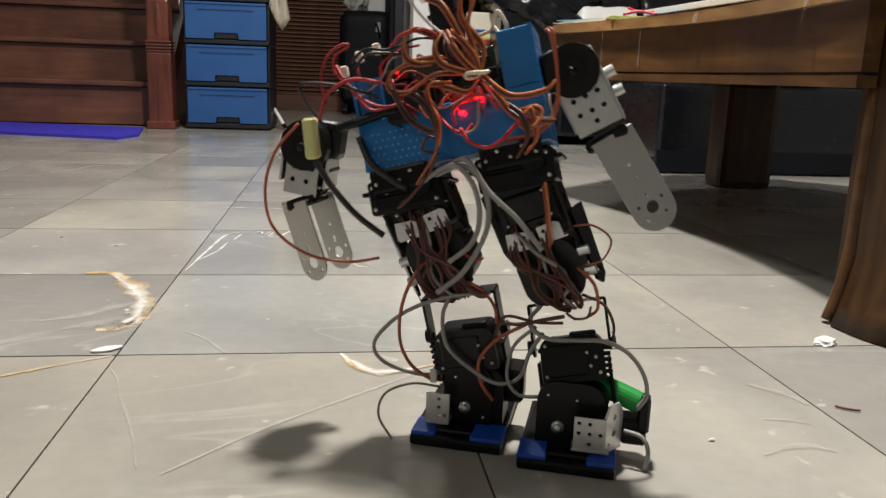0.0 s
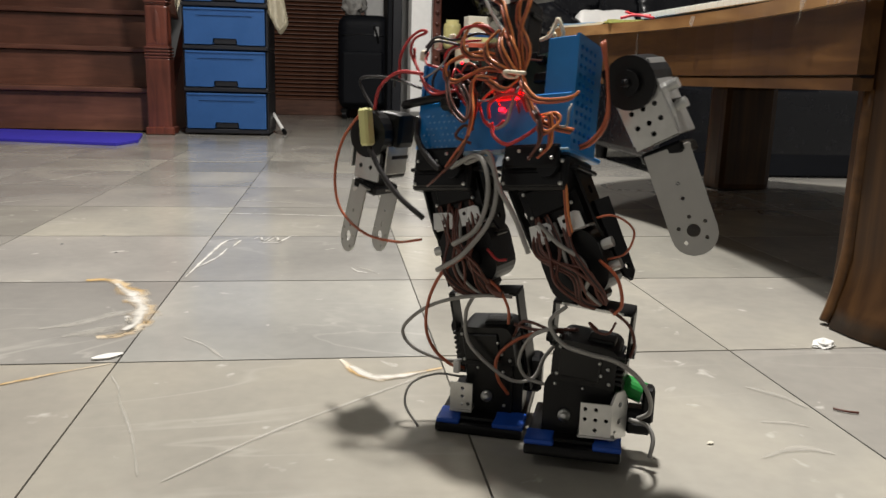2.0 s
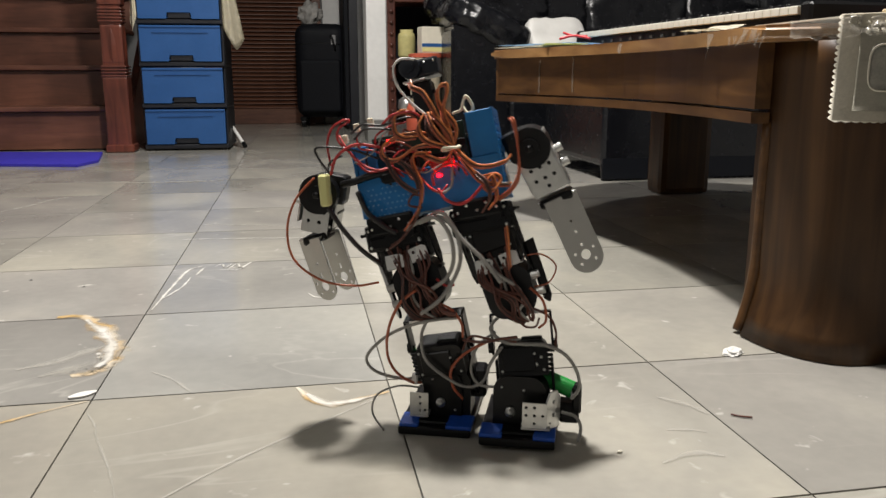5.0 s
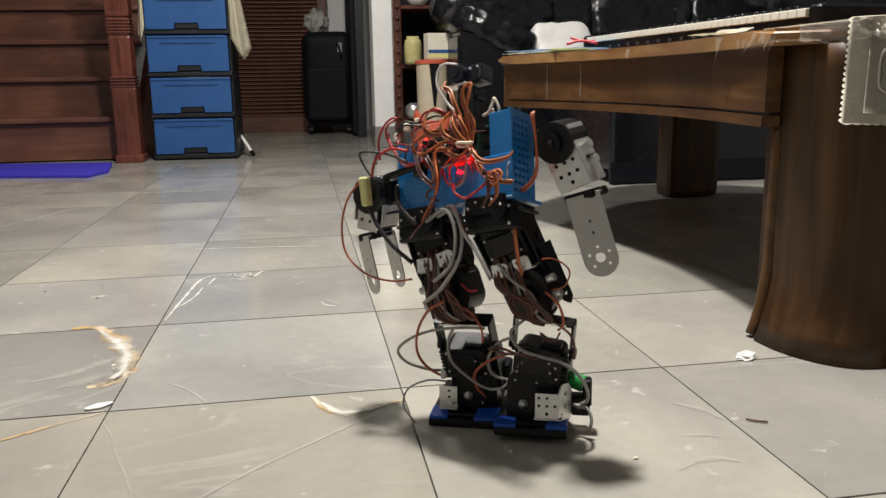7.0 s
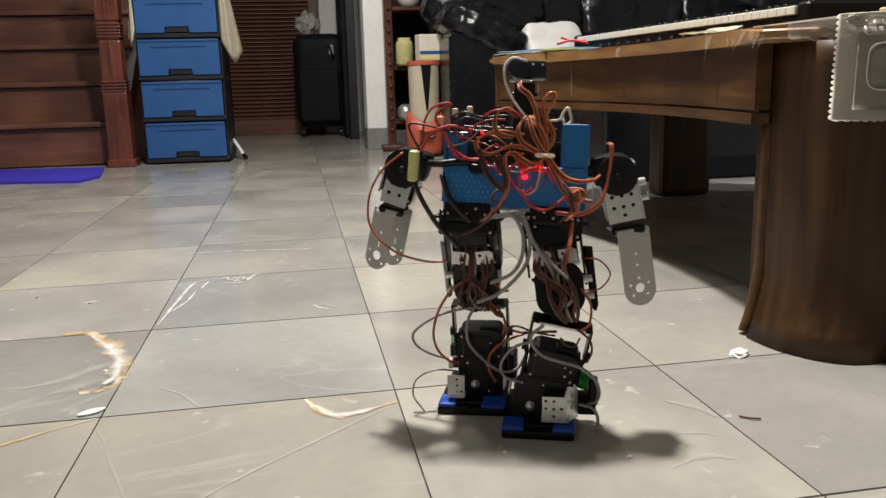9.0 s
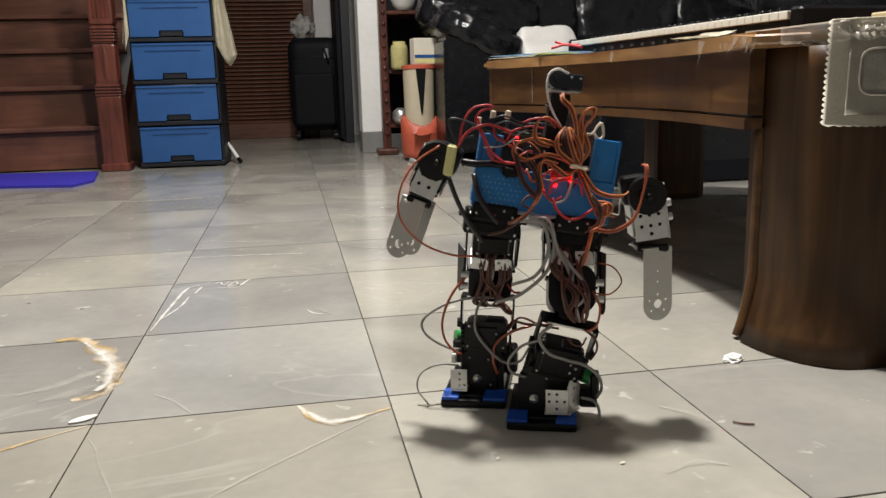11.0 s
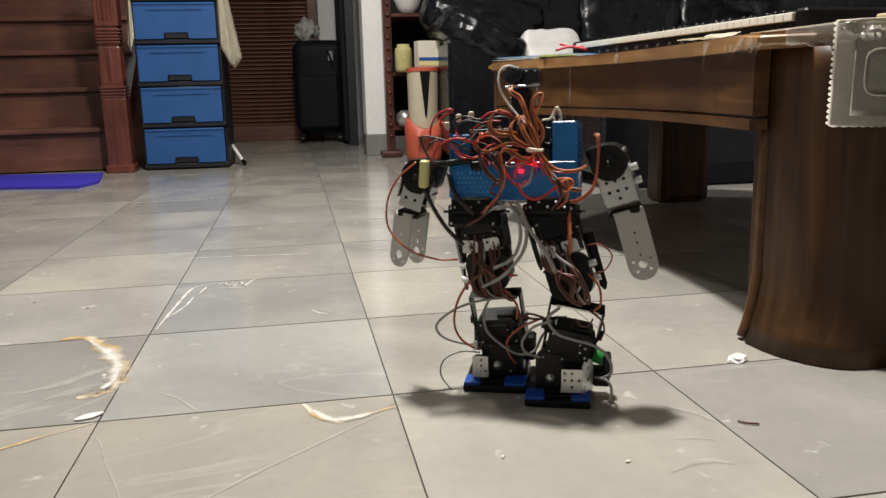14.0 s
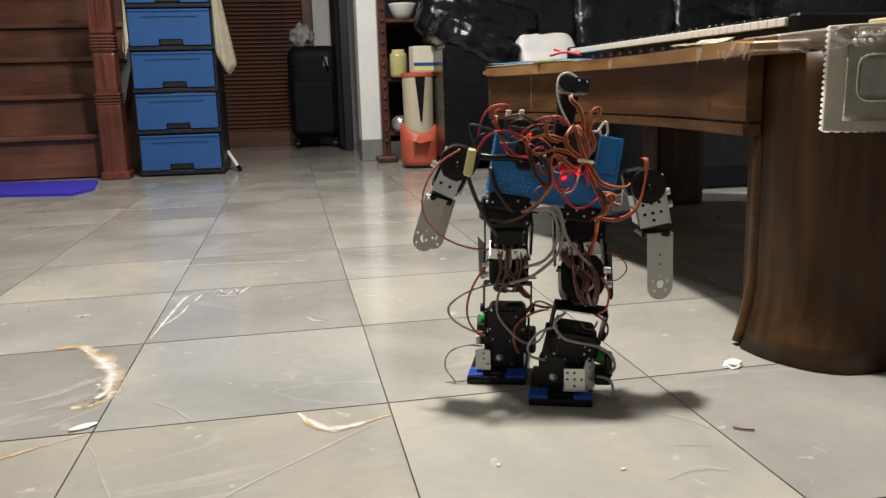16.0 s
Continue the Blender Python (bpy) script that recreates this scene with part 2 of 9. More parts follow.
def prism(bm, outline, z0, z1, m=None):
    """A plate from a plan outline."""
    m = m or Matrix()
    low = [bm.verts.new(m @ Vector((x, y, z0))) for x, y in outline]
    top = [bm.verts.new(m @ Vector((x, y, z1))) for x, y in outline]
    n = len(outline)
    bm.faces.new(low[::-1]), bm.faces.new(top)
    for i in range(n):
        bm.faces.new((low[i], low[(i + 1) % n], top[(i + 1) % n], top[i]))


def lathe(bm, profile, c=(0, 0, 0), seg=24):
    rings = [[bm.verts.new((c[0] + r * math.cos(2 * math.pi * i / seg), c[1] + r * math.sin(2 * math.pi * i / seg), c[2] + z)) for i in range(seg)] for r, z in profile]
    for a, b in zip(rings, rings[1:]):
        for i in range(seg):
            bm.faces.new((a[i], a[(i + 1) % seg], b[(i + 1) % seg], b[i]))
    bm.faces.new(rings[0][::-1]), bm.faces.new(rings[-1])


def smooth_path(points, steps=6):
    """A Catmull-Rom line through the points."""
    p = [Vector(q) for q in points]
    p = [p[0] * 2 - p[1]] + p + [p[-1] * 2 - p[-2]]
    out = []
    for i in range(1, len(p) - 2):
        for k in range(steps):
            t = k / steps
            out.append(0.5 * (2 * p[i] + (p[i + 1] - p[i - 1]) * t + (2 * p[i - 1] - 5 * p[i] + 4 * p[i + 1] - p[i + 2]) * t * t
                              + (3 * p[i] - p[i - 1] - 3 * p[i + 1] + p[i + 2]) * t ** 3))
    return out + [p[-2]]


def tube(bm, points, r, seg=6, steps=6, flat=1.0):
    """A cable along a smooth line."""
    line = smooth_path(points, steps)
    rings, up = [], Vector((0.3, 0.2, 0.93)).normalized()
    for i, q in enumerate(line):
        d = (line[min(i + 1, len(line) - 1)] - line[max(i - 1, 0)]).normalized()
        u = (up - d * up.dot(d))
        u = u.normalized() if u.length > 1e-4 else d.orthogonal().normalized()
        up, w = u, d.cross(u)
        rings.append([bm.verts.new(q + r * (math.cos(6.2832 * k / seg) * u * flat + math.sin(6.2832 * k / seg) * w)) for k in range(seg)])
    for a, b in zip(rings, rings[1:]):
        for k in range(seg):
            f = bm.faces.new((a[k], a[(k + 1) % seg], b[(k + 1) % seg], b[k]))
            f.smooth = True
    bm.faces.new(rings[0][::-1]), bm.faces.new(rings[-1])


def mesh_of(name, bm, material, smooth=False):
    bmesh.ops.recalc_face_normals(bm, faces=bm.faces)
    me = bpy.data.meshes.new(name)
    if smooth:
        for f in bm.faces:
            f.smooth = True
    bm.to_mesh(me)
    bm.free()
    for m in material if isinstance(material, (list, tuple)) else [material]:
        me.materials.append(m)
    return me


def part(name, bm, material, parent=None, label="", at=None, smooth=False):
    ob = new(name, mesh_of(name, bm, material, smooth))
    if parent:
        ob.parent = parent
    if at is not None:
        ob.matrix_basis = at
    if label:
        ob["label"] = label
    return ob


def boxed(name, c, s, material, parent=None, label="", bevel=0.0, seg=1):
    bm = bmesh.new()
    box(bm, c, s, None, bevel, seg)
    return part(name, bm, material, parent, label)


def empty(name, at, label, category, group="", kind=""):
    ob = new(name)
    ob.empty_display_size = 0.05
    ob.matrix_basis = at
    return tagged(ob, label, category, group, kind)


def structure(name, c, s, material, label, bevel=0.0):
    return tagged(boxed(name, c, s, material, None, "", bevel), label, name.split("_")[0], kind="structure")

# ---- the room ----
T = 0.35
floor = structure("floor", (0.15, 1.3, -0.056), (6.0, 8.9, 0.1), M_GROUT, "grey-beige marble tile floor with dark joints")
# darkened ceiling and walls hold down the fill; only the hall wall stays white
structure("ceiling", (0.15, 1.3, 2.75), (6.0, 8.9, 0.1), M_CEIL, "plain painted ceiling, darkened to cut bounce light")
structure("wall_west", (-2.4, 1.3, 1.35), (0.1, 8.7, 2.7), M_WALL_DIM, "plain unseen wall, darkened to cut bounce light")
structure("wall_south", (0.15, -3.05, 1.35), (5.9, 0.1, 2.7), M_WALL_DIM, "plain unseen wall behind the room, darkened to cut bounce light")
structure("wall_east", (3.05, 1.3, 1.35), (0.1, 8.7, 2.7), M_WALL_DIM, "wall beside the black sofa, darkened to cut bounce light")
structure("wall_north", (-1.4, 5.72, 1.35), (1.9, 0.1, 2.7), M_WALL_DIM, "wall beside the louvred door, darkened to cut bounce light")
structure("wall_hall", (1.72, 5.72, 1.35), (2.46, 0.1, 2.7), M_WALL, "pale painted wall behind the suitcase")
structure("wall_sofa", (2.02, 3.98, 1.35), (1.96, 0.1, 2.7), M_WALL_DIM, "wall behind the sofa and rack, darkened to cut bounce light")
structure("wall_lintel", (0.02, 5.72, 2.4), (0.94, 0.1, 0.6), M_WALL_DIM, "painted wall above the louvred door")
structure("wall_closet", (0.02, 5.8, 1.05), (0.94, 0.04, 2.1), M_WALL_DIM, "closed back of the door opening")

pillar = empty("pillar_1", pose(0.724, 3.86, 0), "white painted square pillar with a grey stone base", "pillar", kind="structure")
boxed("shaft", (0, 0, 1.405), (0.115, 0.2, 2.57), M_WALL, pillar, bevel=0.004)
boxed("base", (0, 0, 0.06), (0.125, 0.21, 0.12), M_BASE, pillar, "grey stone skirting", 0.003)
structure("door_frame", (0.66, 4.75, 1.1), (0.06, 0.12, 2.2), M_DRAWER_FRAME, "dark door jamb behind the pillar", 0.004)
structure("door_leaf", (0.625, 5.05, 1.1), (0.045, 0.5, 2.15), M_CASE, "dark open door leaf beside the suitcase", 0.004)


def louvre_door():
    door = empty("door_1", pose(0.02, 5.66, 0), "brown wooden louvred door, closed", "door", kind="structure")
    for x in (-0.42, 0.42):
        boxed("stile", (x, 0, 1.05), (0.07, 0.045, 2.1), M_DOOR, door, bevel=0.004)
    for z, h in ((0.06, 0.12), (2.05, 0.1)):
        boxed("rail", (0, 0, z), (0.77, 0.04, h), M_DOOR, door, bevel=0.004)
    boxed("backing", (0, 0.022, 1.05), (0.77, 0.006, 1.9), M_DOOR, door)
    bm = bmesh.new()
    box(bm, (0, 0, 0), (0.77, 0.034, 0.008), pose(0, 0, 0, 38), 0.002)
    slat = mesh_of("slat", bm, M_DOOR)
    for i in range(60):
        z = 0.135 + i * 0.031
        if z > 1.99:
            continue
        ob = new("slat", slat)
        ob.parent, ob.location = door, (0, -0.004, z)


louvre_door()


def stairs():
    st = empty("staircase", pose(-1.3, 3.45, 0), "red-brown wooden staircase with plain closed risers", "staircase", kind="structure")
    rise, run = 0.206, 0.26
    for i in range(9):
        boxed("riser", (0, 0.012 + i * run, (i + 0.5) * rise - 0.002), (1.22, 0.024, rise - 0.02), M_STAIR, st)
        boxed("tread", (0, 0.12 + i * run, (i + 1) * rise + 0.005), (1.24, run + 0.045, 0.026), M_STAIR, st, bevel=0.007, seg=2)
    boxed("stringer", (-0.64, 1.1, 0.9), (0.04, 2.3, 1.8), M_STAIR, st)
    return st


stairs()


def newel(at):
    post = empty("newel_post", at, "turned red mahogany newel post with ringed carving", "newel post")
    bm = bmesh.new()
    box(bm, (0, 0, 0.02), (0.135, 0.135, 0.04), None, 0.006)
    box(bm, (0, 0, 0.2), (0.115, 0.115, 0.34), None, 0.008, 2)
    part("plinth", bm, M_NEWEL, post)
    bm = bmesh.new()
    for z in (0.375, 0.39, 0.405, 0.42):
        box(bm, (0, 0, z), (0.12, 0.12, 0.009), None, 0.004, 2)
    box(bm, (0, 0, 0.4), (0.1, 0.1, 0.07))
    part("carved_ring", bm, M_NEWEL, post)
    bm = bmesh.new()
    lathe(bm, [(0.05, 0.43), (0.058, 0.46), (0.06, 0.52), (0.056, 0.58), (0.05, 0.62)], seg=8)
    box(bm, (0, 0, 0.525), (0.104, 0.104, 0.19), None, 0.012, 2)
    part("shaft", bm, M_NEWEL, post)
    bm = bmesh.new()
    for z in (0.635, 0.65, 0.665, 0.68, 0.695):
        box(bm, (0, 0, z), (0.112, 0.112, 0.009), None, 0.004, 2)
    box(bm, (0, 0, 0.665), (0.095, 0.095, 0.085))
    part("carved_ring", bm, M_NEWEL, post)
    bm = bmesh.new()
    box(bm, (0, 0, 0.98), (0.11, 0.11, 0.54), None, 0.01, 2)
    for x in (-0.03, -0.01, 0.01, 0.03):
        box(bm, (x, -0.056, 0.98), (0.009, 0.008, 0.48), None, 0.003)
    part("upper_shaft", bm, M_NEWEL, post)
    bm = bmesh.new()
    box(bm, (0, 0, 1.27), (0.14, 0.14, 0.04), None, 0.01, 2)
    ball(bm, (0, 0, 1.34), 0.055)
    part("finial", bm, M_NEWEL, post, smooth=True)
    return post


newel(pose(-0.615, 3.33, 0))
bm = bmesh.new()
box(bm, (0, 0, 0), (0.05, 2.4, 0.06), pose(-0.615, 4.55, 1.85, 37), 0.012, 2)
tagged(part("handrail", bm, M_NEWEL), "red mahogany stair handrail sloping up from the newel post", "handrail")
bm = bmesh.new()
prism(bm, [(3.46, 0.0), (5.66, 0.0), (5.66, 1.7), (3.46, 0.06)], -0.02, 0.02, Matrix(((0, 0, 1, -0.63), (1, 0, 0, 0), (0, 1, 0, 0), (0, 0, 0, 1))))
tagged(part("stair_panel", bm, M_NEWEL), "closed red wooden panel under the stair", "panel", kind="structure")

mat_bm = bmesh.new()
prism(mat_bm, [(-1.75, 2.92), (-0.66, 2.62), (-0.615, 2.8), (-0.685, 3.2), (-1.75, 3.42)], 0.001, 0.012)
tagged(part("foam_mat", mat_bm, M_MAT), "bright blue foam mat on the tiles before the stairs", "mat")


def drawer_tower():
    unit = empty("drawer_tower", pose(-0.3, 3.33, 0, 0, 0, -1.5), "tower of stacked blue plastic drawers in a black frame", "drawers")
    w, d, h = 0.405, 0.36, 0.206
    for i in range(5):
        z = 0.008 + i * h
        bm = bmesh.new()
        box(bm, (0, d / 2, z + 0.012), (w + 0.012, d, 0.022), None, 0.004)
        for x in (-w / 2, w / 2):
            box(bm, (x, d / 2 + 0.01, z + h / 2 + 0.01), (0.012, d - 0.02, h - 0.02), None, 0.003)
        box(bm, (0, d - 0.005, z + h / 2), (w, 0.01, h - 0.01))
        part("frame", bm, M_DRAWER_FRAME, unit, "black plastic frame")
        bm = bmesh.new()
        # front with a lip at the top and a finger notch at the bottom
        zb, zt = z + 0.026, z + h - 0.006
        outline = [(-0.195, zb), (-0.062, zb), (-0.056, zb + 0.03), (0.056, zb + 0.03), (0.062, zb), (0.195, zb), (0.195, zt), (-0.195, zt)]
        prism(bm, outline, -0.004, 0.008, Matrix(((1, 0, 0, 0), (0, 0, 1, 0), (0, 1, 0, 0), (0, 0, 0, 1))))
        box(bm, (0, -0.006, zt - 0.034), (0.27, 0.006, 0.003))
        box(bm, (0, -0.005, zt - 0.006), (0.39, 0.008, 0.012), None, 0.003)
        for x in (-0.192, 0.192):
            box(bm, (x, 0.17, (zb + zt) / 2), (0.004, 0.33, zt - zb - 0.03))
        box(bm, (0, 0.17, zb + 0.006), (0.38, 0.33, 0.004))
        dr = part("drawer", bm, M_BLUE_DRAWER, unit, "blue plastic drawer front")
        bm = bmesh.new()
        box(bm, (0, 0.006, zb + 0.016), (0.112, 0.008, 0.03), None, 0.004)
        part("handle", bm, M_DRAWER_FRAME, dr, "dark finger notch")
    bm = bmesh.new()
    box(bm, (0, d / 2, 0.008 + 5 * h + 0.011), (w + 0.012, d, 0.022), None, 0.005)
    part("top", bm, M_DRAWER_FRAME, unit)
    for x in (-0.18, 0.18):
        for y in (0.04, 0.32):
            boxed("foot", (x, y, 0.005), (0.03, 0.03, 0.01), M_DRAWER_FRAME, unit)


drawer_tower()


def draped_cloth(x, y, side, low, wide, label):
    """A thin cloth that hangs from the tower's top, widening to a pointed corner."""
    bm = bmesh.new()
    pts = []
    for j in range(15):
        v = j / 14
        row = []
        for k in range(9):
            u = k / 8
            w = wide * (0.12 + 0.88 * v)
            z = 1.062 - (1.062 - low) * v * (1 - 0.34 * abs(u - 0.62) ** 1.2)
            row.append(bm.verts.new((x + side * w * u, y - 0.02 + 0.016 * math.sin(u * 8 + v) * (0.3 + v) + 0.05 * u, z)))
        pts.append(row)
    for a, b in zip(pts, pts[1:]):
        for k in range(8):
            bm.faces.new((a[k], a[k + 1], b[k + 1], b[k]))
    bmesh.ops.solidify(bm, geom=list(bm.faces), thickness=0.003)
    tagged(part("hanging_cloth", bm, M_CREAM, smooth=True), label, "cloth", "cloths hung on the drawer tower")


draped_cloth(-0.09, 3.33, 1, 0.5, 0.1, "cream cloth hanging in a point beside the blue drawers")
draped_cloth(-0.5, 3.33, -1, 0.58, 0.04, "narrow strip of cream cloth hanging beside the drawers")
bm = bmesh.new()
cyl(bm, (-0.085, 3.56, 0.1), (-0.03, 3.45, 0.024), 0.009)
st_ = part("stick", bm, M_WHITE)
tagged(st_, "white stick with a black tip leaning behind the drawers", "stick")
bm = bmesh.new()
cyl(bm, (-0.03, 3.45, 0.024), (-0.018, 3.426, 0.009), 0.011)
part("tip", bm, M_BLACK, st_, "black rubber tip")


def suitcase():
    case = empty("suitcase", pose(0.465, 5.25, 0, 0, 0, -9), "large black fabric suitcase with a retracted handle", "suitcase")
    bm = bmesh.new()
    box(bm, (0, 0.0, 0.41), (0.385, 0.26, 0.68), None, 0.105, 7)
    part("body", bm, M_CASE, case, smooth=True)
    bm = bmesh.new()
    box(bm, (0, -0.13, 0.3), (0.3, 0.05, 0.38), None, 0.024, 4)
    part("front_pocket", bm, M_CASE, case)
    bm = bmesh.new()
    tube(bm, [(-0.15, -0.127, 0.6), (0, -0.129, 0.61), (0.15, -0.127, 0.6)], 0.004)
    part("zip", bm, M_BLACK, case)
    bm = bmesh.new()
    tube(bm, [(0.08, -0.11, 0.62), (0.085, -0.14, 0.66), (0.11, -0.14, 0.58), (0.11, -0.115, 0.54)], 0.008)
    part("handle", bm, M_BLACK, case)
    bm = bmesh.new()
    box(bm, (0.1, -0.135, 0.63), (0.035, 0.006, 0.07), None, 0.003)
    part("tag", bm, M_WALL_DIM, case, "grey luggage tag")
    for x in (-0.14, 0.14):
        for y in (-0.08, 0.08):
            bm = bmesh.new()
            cyl(bm, (x - 0.015, y, 0.028), (x + 0.015, y, 0.028), 0.028)
            box(bm, (x, y, 0.062), (0.05, 0.05, 0.03), None, 0.006)
            part("wheel", bm, M_BLACK, case)


suitcase()
# crumpled translucent bag on the suitcase
bm = bmesh.new()
bmesh.ops.create_icosphere(bm, subdivisions=4, radius=1)
for v in bm.verts:
    n = noise.noise(v.co * 2.3) * 0.35 + noise.noise(v.co * 6) * 0.16
    v.co = Vector((v.co.x * 0.085, v.co.y * 0.08, v.co.z * 0.085)) * (1 + n)
bag = part("plastic_bag", bm, plain("grey_plastic_bag", (0.36, 0.35, 0.33), 0.6, vary=0.12, scale=30), at=pose(0.385, 5.25, 0.82), smooth=True)
tagged(bag, "crumpled pale grey plastic bag lying on the suitcase", "bag")

# ---- rack, bin, sofa ----
def rack():
    r = empty("display_rack", pose(1.15, 3.74, 0), "dark red carved wooden display rack with open shelves", "rack")
    for x in (-0.36, 0.36):
        bm = bmesh.new()
        box(bm, (x, -0.13, 0.9), (0.045, 0.05, 1.8), None, 0.006)
        post = part("post", bm, M_RACK, r)
        bm = bmesh.new()
        box(bm, (x, -0.13, 0.02), (0.12, 0.12, 0.035), None, 0.012, 2)
        part("foot", bm, M_RACK, post)
        for i in range(26):
            bm = bmesh.new()
            ball(bm, (x, -0.158, 0.12 + i * 0.06), 0.012, seg=8)
            part("bead", bm, M_RACK, post, smooth=True)
        boxed("rear_post", (x, 0.13, 0.9), (0.04, 0.04, 1.8), M_RACK, r)
    for z in (0.16, 0.46, 0.78, 1.15, 1.5, 1.8):
        boxed("shelf", (0, 0, z), (0.7, 0.3, 0.02), M_RACK, r, bevel=0.004)
    boxed("back_board", (0, 0.16, 0.95), (0.7, 0.012, 1.7), M_CASE, r)


rack()


def bowl(name, at, r, h, material, label):
    bm = bmesh.new()
    lathe(bm, [(r * 0.45, 0), (r * 0.75, h * 0.3), (r, h * 0.9), (r * 1.02, h), (r * 0.94, h), (r * 0.7, h * 0.4), (r * 0.2, h * 0.15)])
    return tagged(part(name, bm, material, at=at, smooth=True), label, name.replace("_", " "), "bowls on the rack")


bowl("bowl", pose(0.91, 3.62, 0.791), 0.075, 0.08, M_WHITE, "white glazed bowl on the rack's shelf")
bowl("bowl", pose(1.08, 3.62, 0.791), 0.065, 0.1, M_WHITE, "taller white glazed bowl on the rack's shelf")
bm = bmesh.new()
lathe(bm, [(0.04, 0), (0.048, 0.015), (0.048, 0.11), (0.044, 0.13), (0.034, 0.135), (0.036, 0.15)])
tagged(part("glass_jar", bm, plain("yellow_glass", (0.55, 0.5, 0.22), 0.12, vary=0.2), at=pose(0.87, 3.56, 0.471), smooth=True), "yellowish shiny glass jar on the rack", "jar")
bm = bmesh.new()
lathe(bm, [(0.03, 0), (0.05, 0.03), (0.045, 0.07), (0.02, 0.09)])
tagged(part("silver_pot", bm, M_SILVER, at=pose(0.87, 3.58, 0.171), smooth=True), "small shiny metal pot on the lowest shelf", "pot")


def bin_with_roll():
    b = empty("standing_canister", pose(0.915, 3.2, 0), "cream canister with a red rim in a red-orange base", "canister")
    bm = bmesh.new()
    lathe(bm, [(0.086, 0.012), (0.098, 0.04), (0.1, 0.14), (0.1, 0.2), (0.088, 0.235), (0.083, 0.235), (0.08, 0.1), (0.03, 0.05)])
    for v in bm.verts:
        if v.co.z > 0.15:
            v.co.z -= 0.075 * max(0.0, -v.co.y / 0.1) ** 1.5
    part("base", bm, M_RED, b, "red-orange plastic base", smooth=True)
    bm = bmesh.new()
    lathe(bm, [(0.06, 0), (0.085, 0.0), (0.088, 0.014), (0.06, 0.014)])
    part("foot_ring", bm, M_BLACK, b)
    bm = bmesh.new()
    lathe(bm, [(0.07, 0.08), (0.075, 0.1), (0.08, 0.45), (0.082, 0.47), (0.07, 0.47)])
    body = part("body", bm, M_ROLL, b, "cream card body", smooth=True)
    bm = bmesh.new()
    prism(bm, [(-0.026, 0.465), (0.026, 0.465), (0.004, 0.24), (-0.004, 0.24)], -0.0865, -0.07, Matrix(((1, 0, 0, 0), (0, 0, 1, 0), (0, 1, 0, 0), (0, 0, 0, 1))))
    part("slot", bm, M_BLACK, body, "dark tapering slot")
    bm = bmesh.new()
    lathe(bm, [(0.078, 0.462), (0.086, 0.465), (0.086, 0.482), (0.06, 0.486)])
    part("rim", bm, M_RED, b, "red rim")


bin_with_roll()
cart = boxed("carton", (0, 0, 0.065), (0.12, 0.08, 0.13), M_PAPER, bevel=0.003)
cart.matrix_basis = pose(0.945, 3.2, 0.486, 0, 0, 8)
tagged(cart, "small cream carton with a blue band on the canister", "box")
boxed("band", (0, -0.0415, 0.04), (0.118, 0.002, 0.016), M_BLUE_DRAWER, cart, "printed blue band")
boxed("stripe", (0, -0.0415, 0.018), (0.118, 0.002, 0.02), M_YELLOW, cart, "printed yellow stripe")


def cushion(bm, c, s, m=None, rough=0.02, seed=0, n=14, ribs=0.0):
    """A padded block with rounded sides and creases."""
    start = len(bm.verts)
    g = bmesh.ops.create_cube(bm, size=2.0)
    es = list({e for v in g["verts"] for e in v.link_edges})
    bmesh.ops.subdivide_edges(bm, edges=es, cuts=n, use_grid_fill=True)
    bm.verts.ensure_lookup_table()
    for v in bm.verts[start:]:
        p = v.co.copy()
        r = (abs(p.x) ** 4 + abs(p.y) ** 4 + abs(p.z) ** 4) ** 0.25
        p = p.lerp(p / r, 0.9)
        q = Vector((p.x * s[0] / 2, p.y * s[1] / 2, p.z * s[2] / 2))
        crease = noise.noise(Vector((q.x * 9 + seed, q.y * 9, q.z * 22))) + 0.6 * noise.noise(Vector((q.x * 30, q.y * 30 + seed, q.z * 40)))
        q += p.normalized() * (crease * rough + ribs * math.sin(q.x * 75 + 3 * noise.noise(q * 6)) * max(0, noise.noise(q * 5 + Vector((seed, 3, 1))) + 0.35))
        v.co = (m or Matrix()) @ (Vector(c) + q)


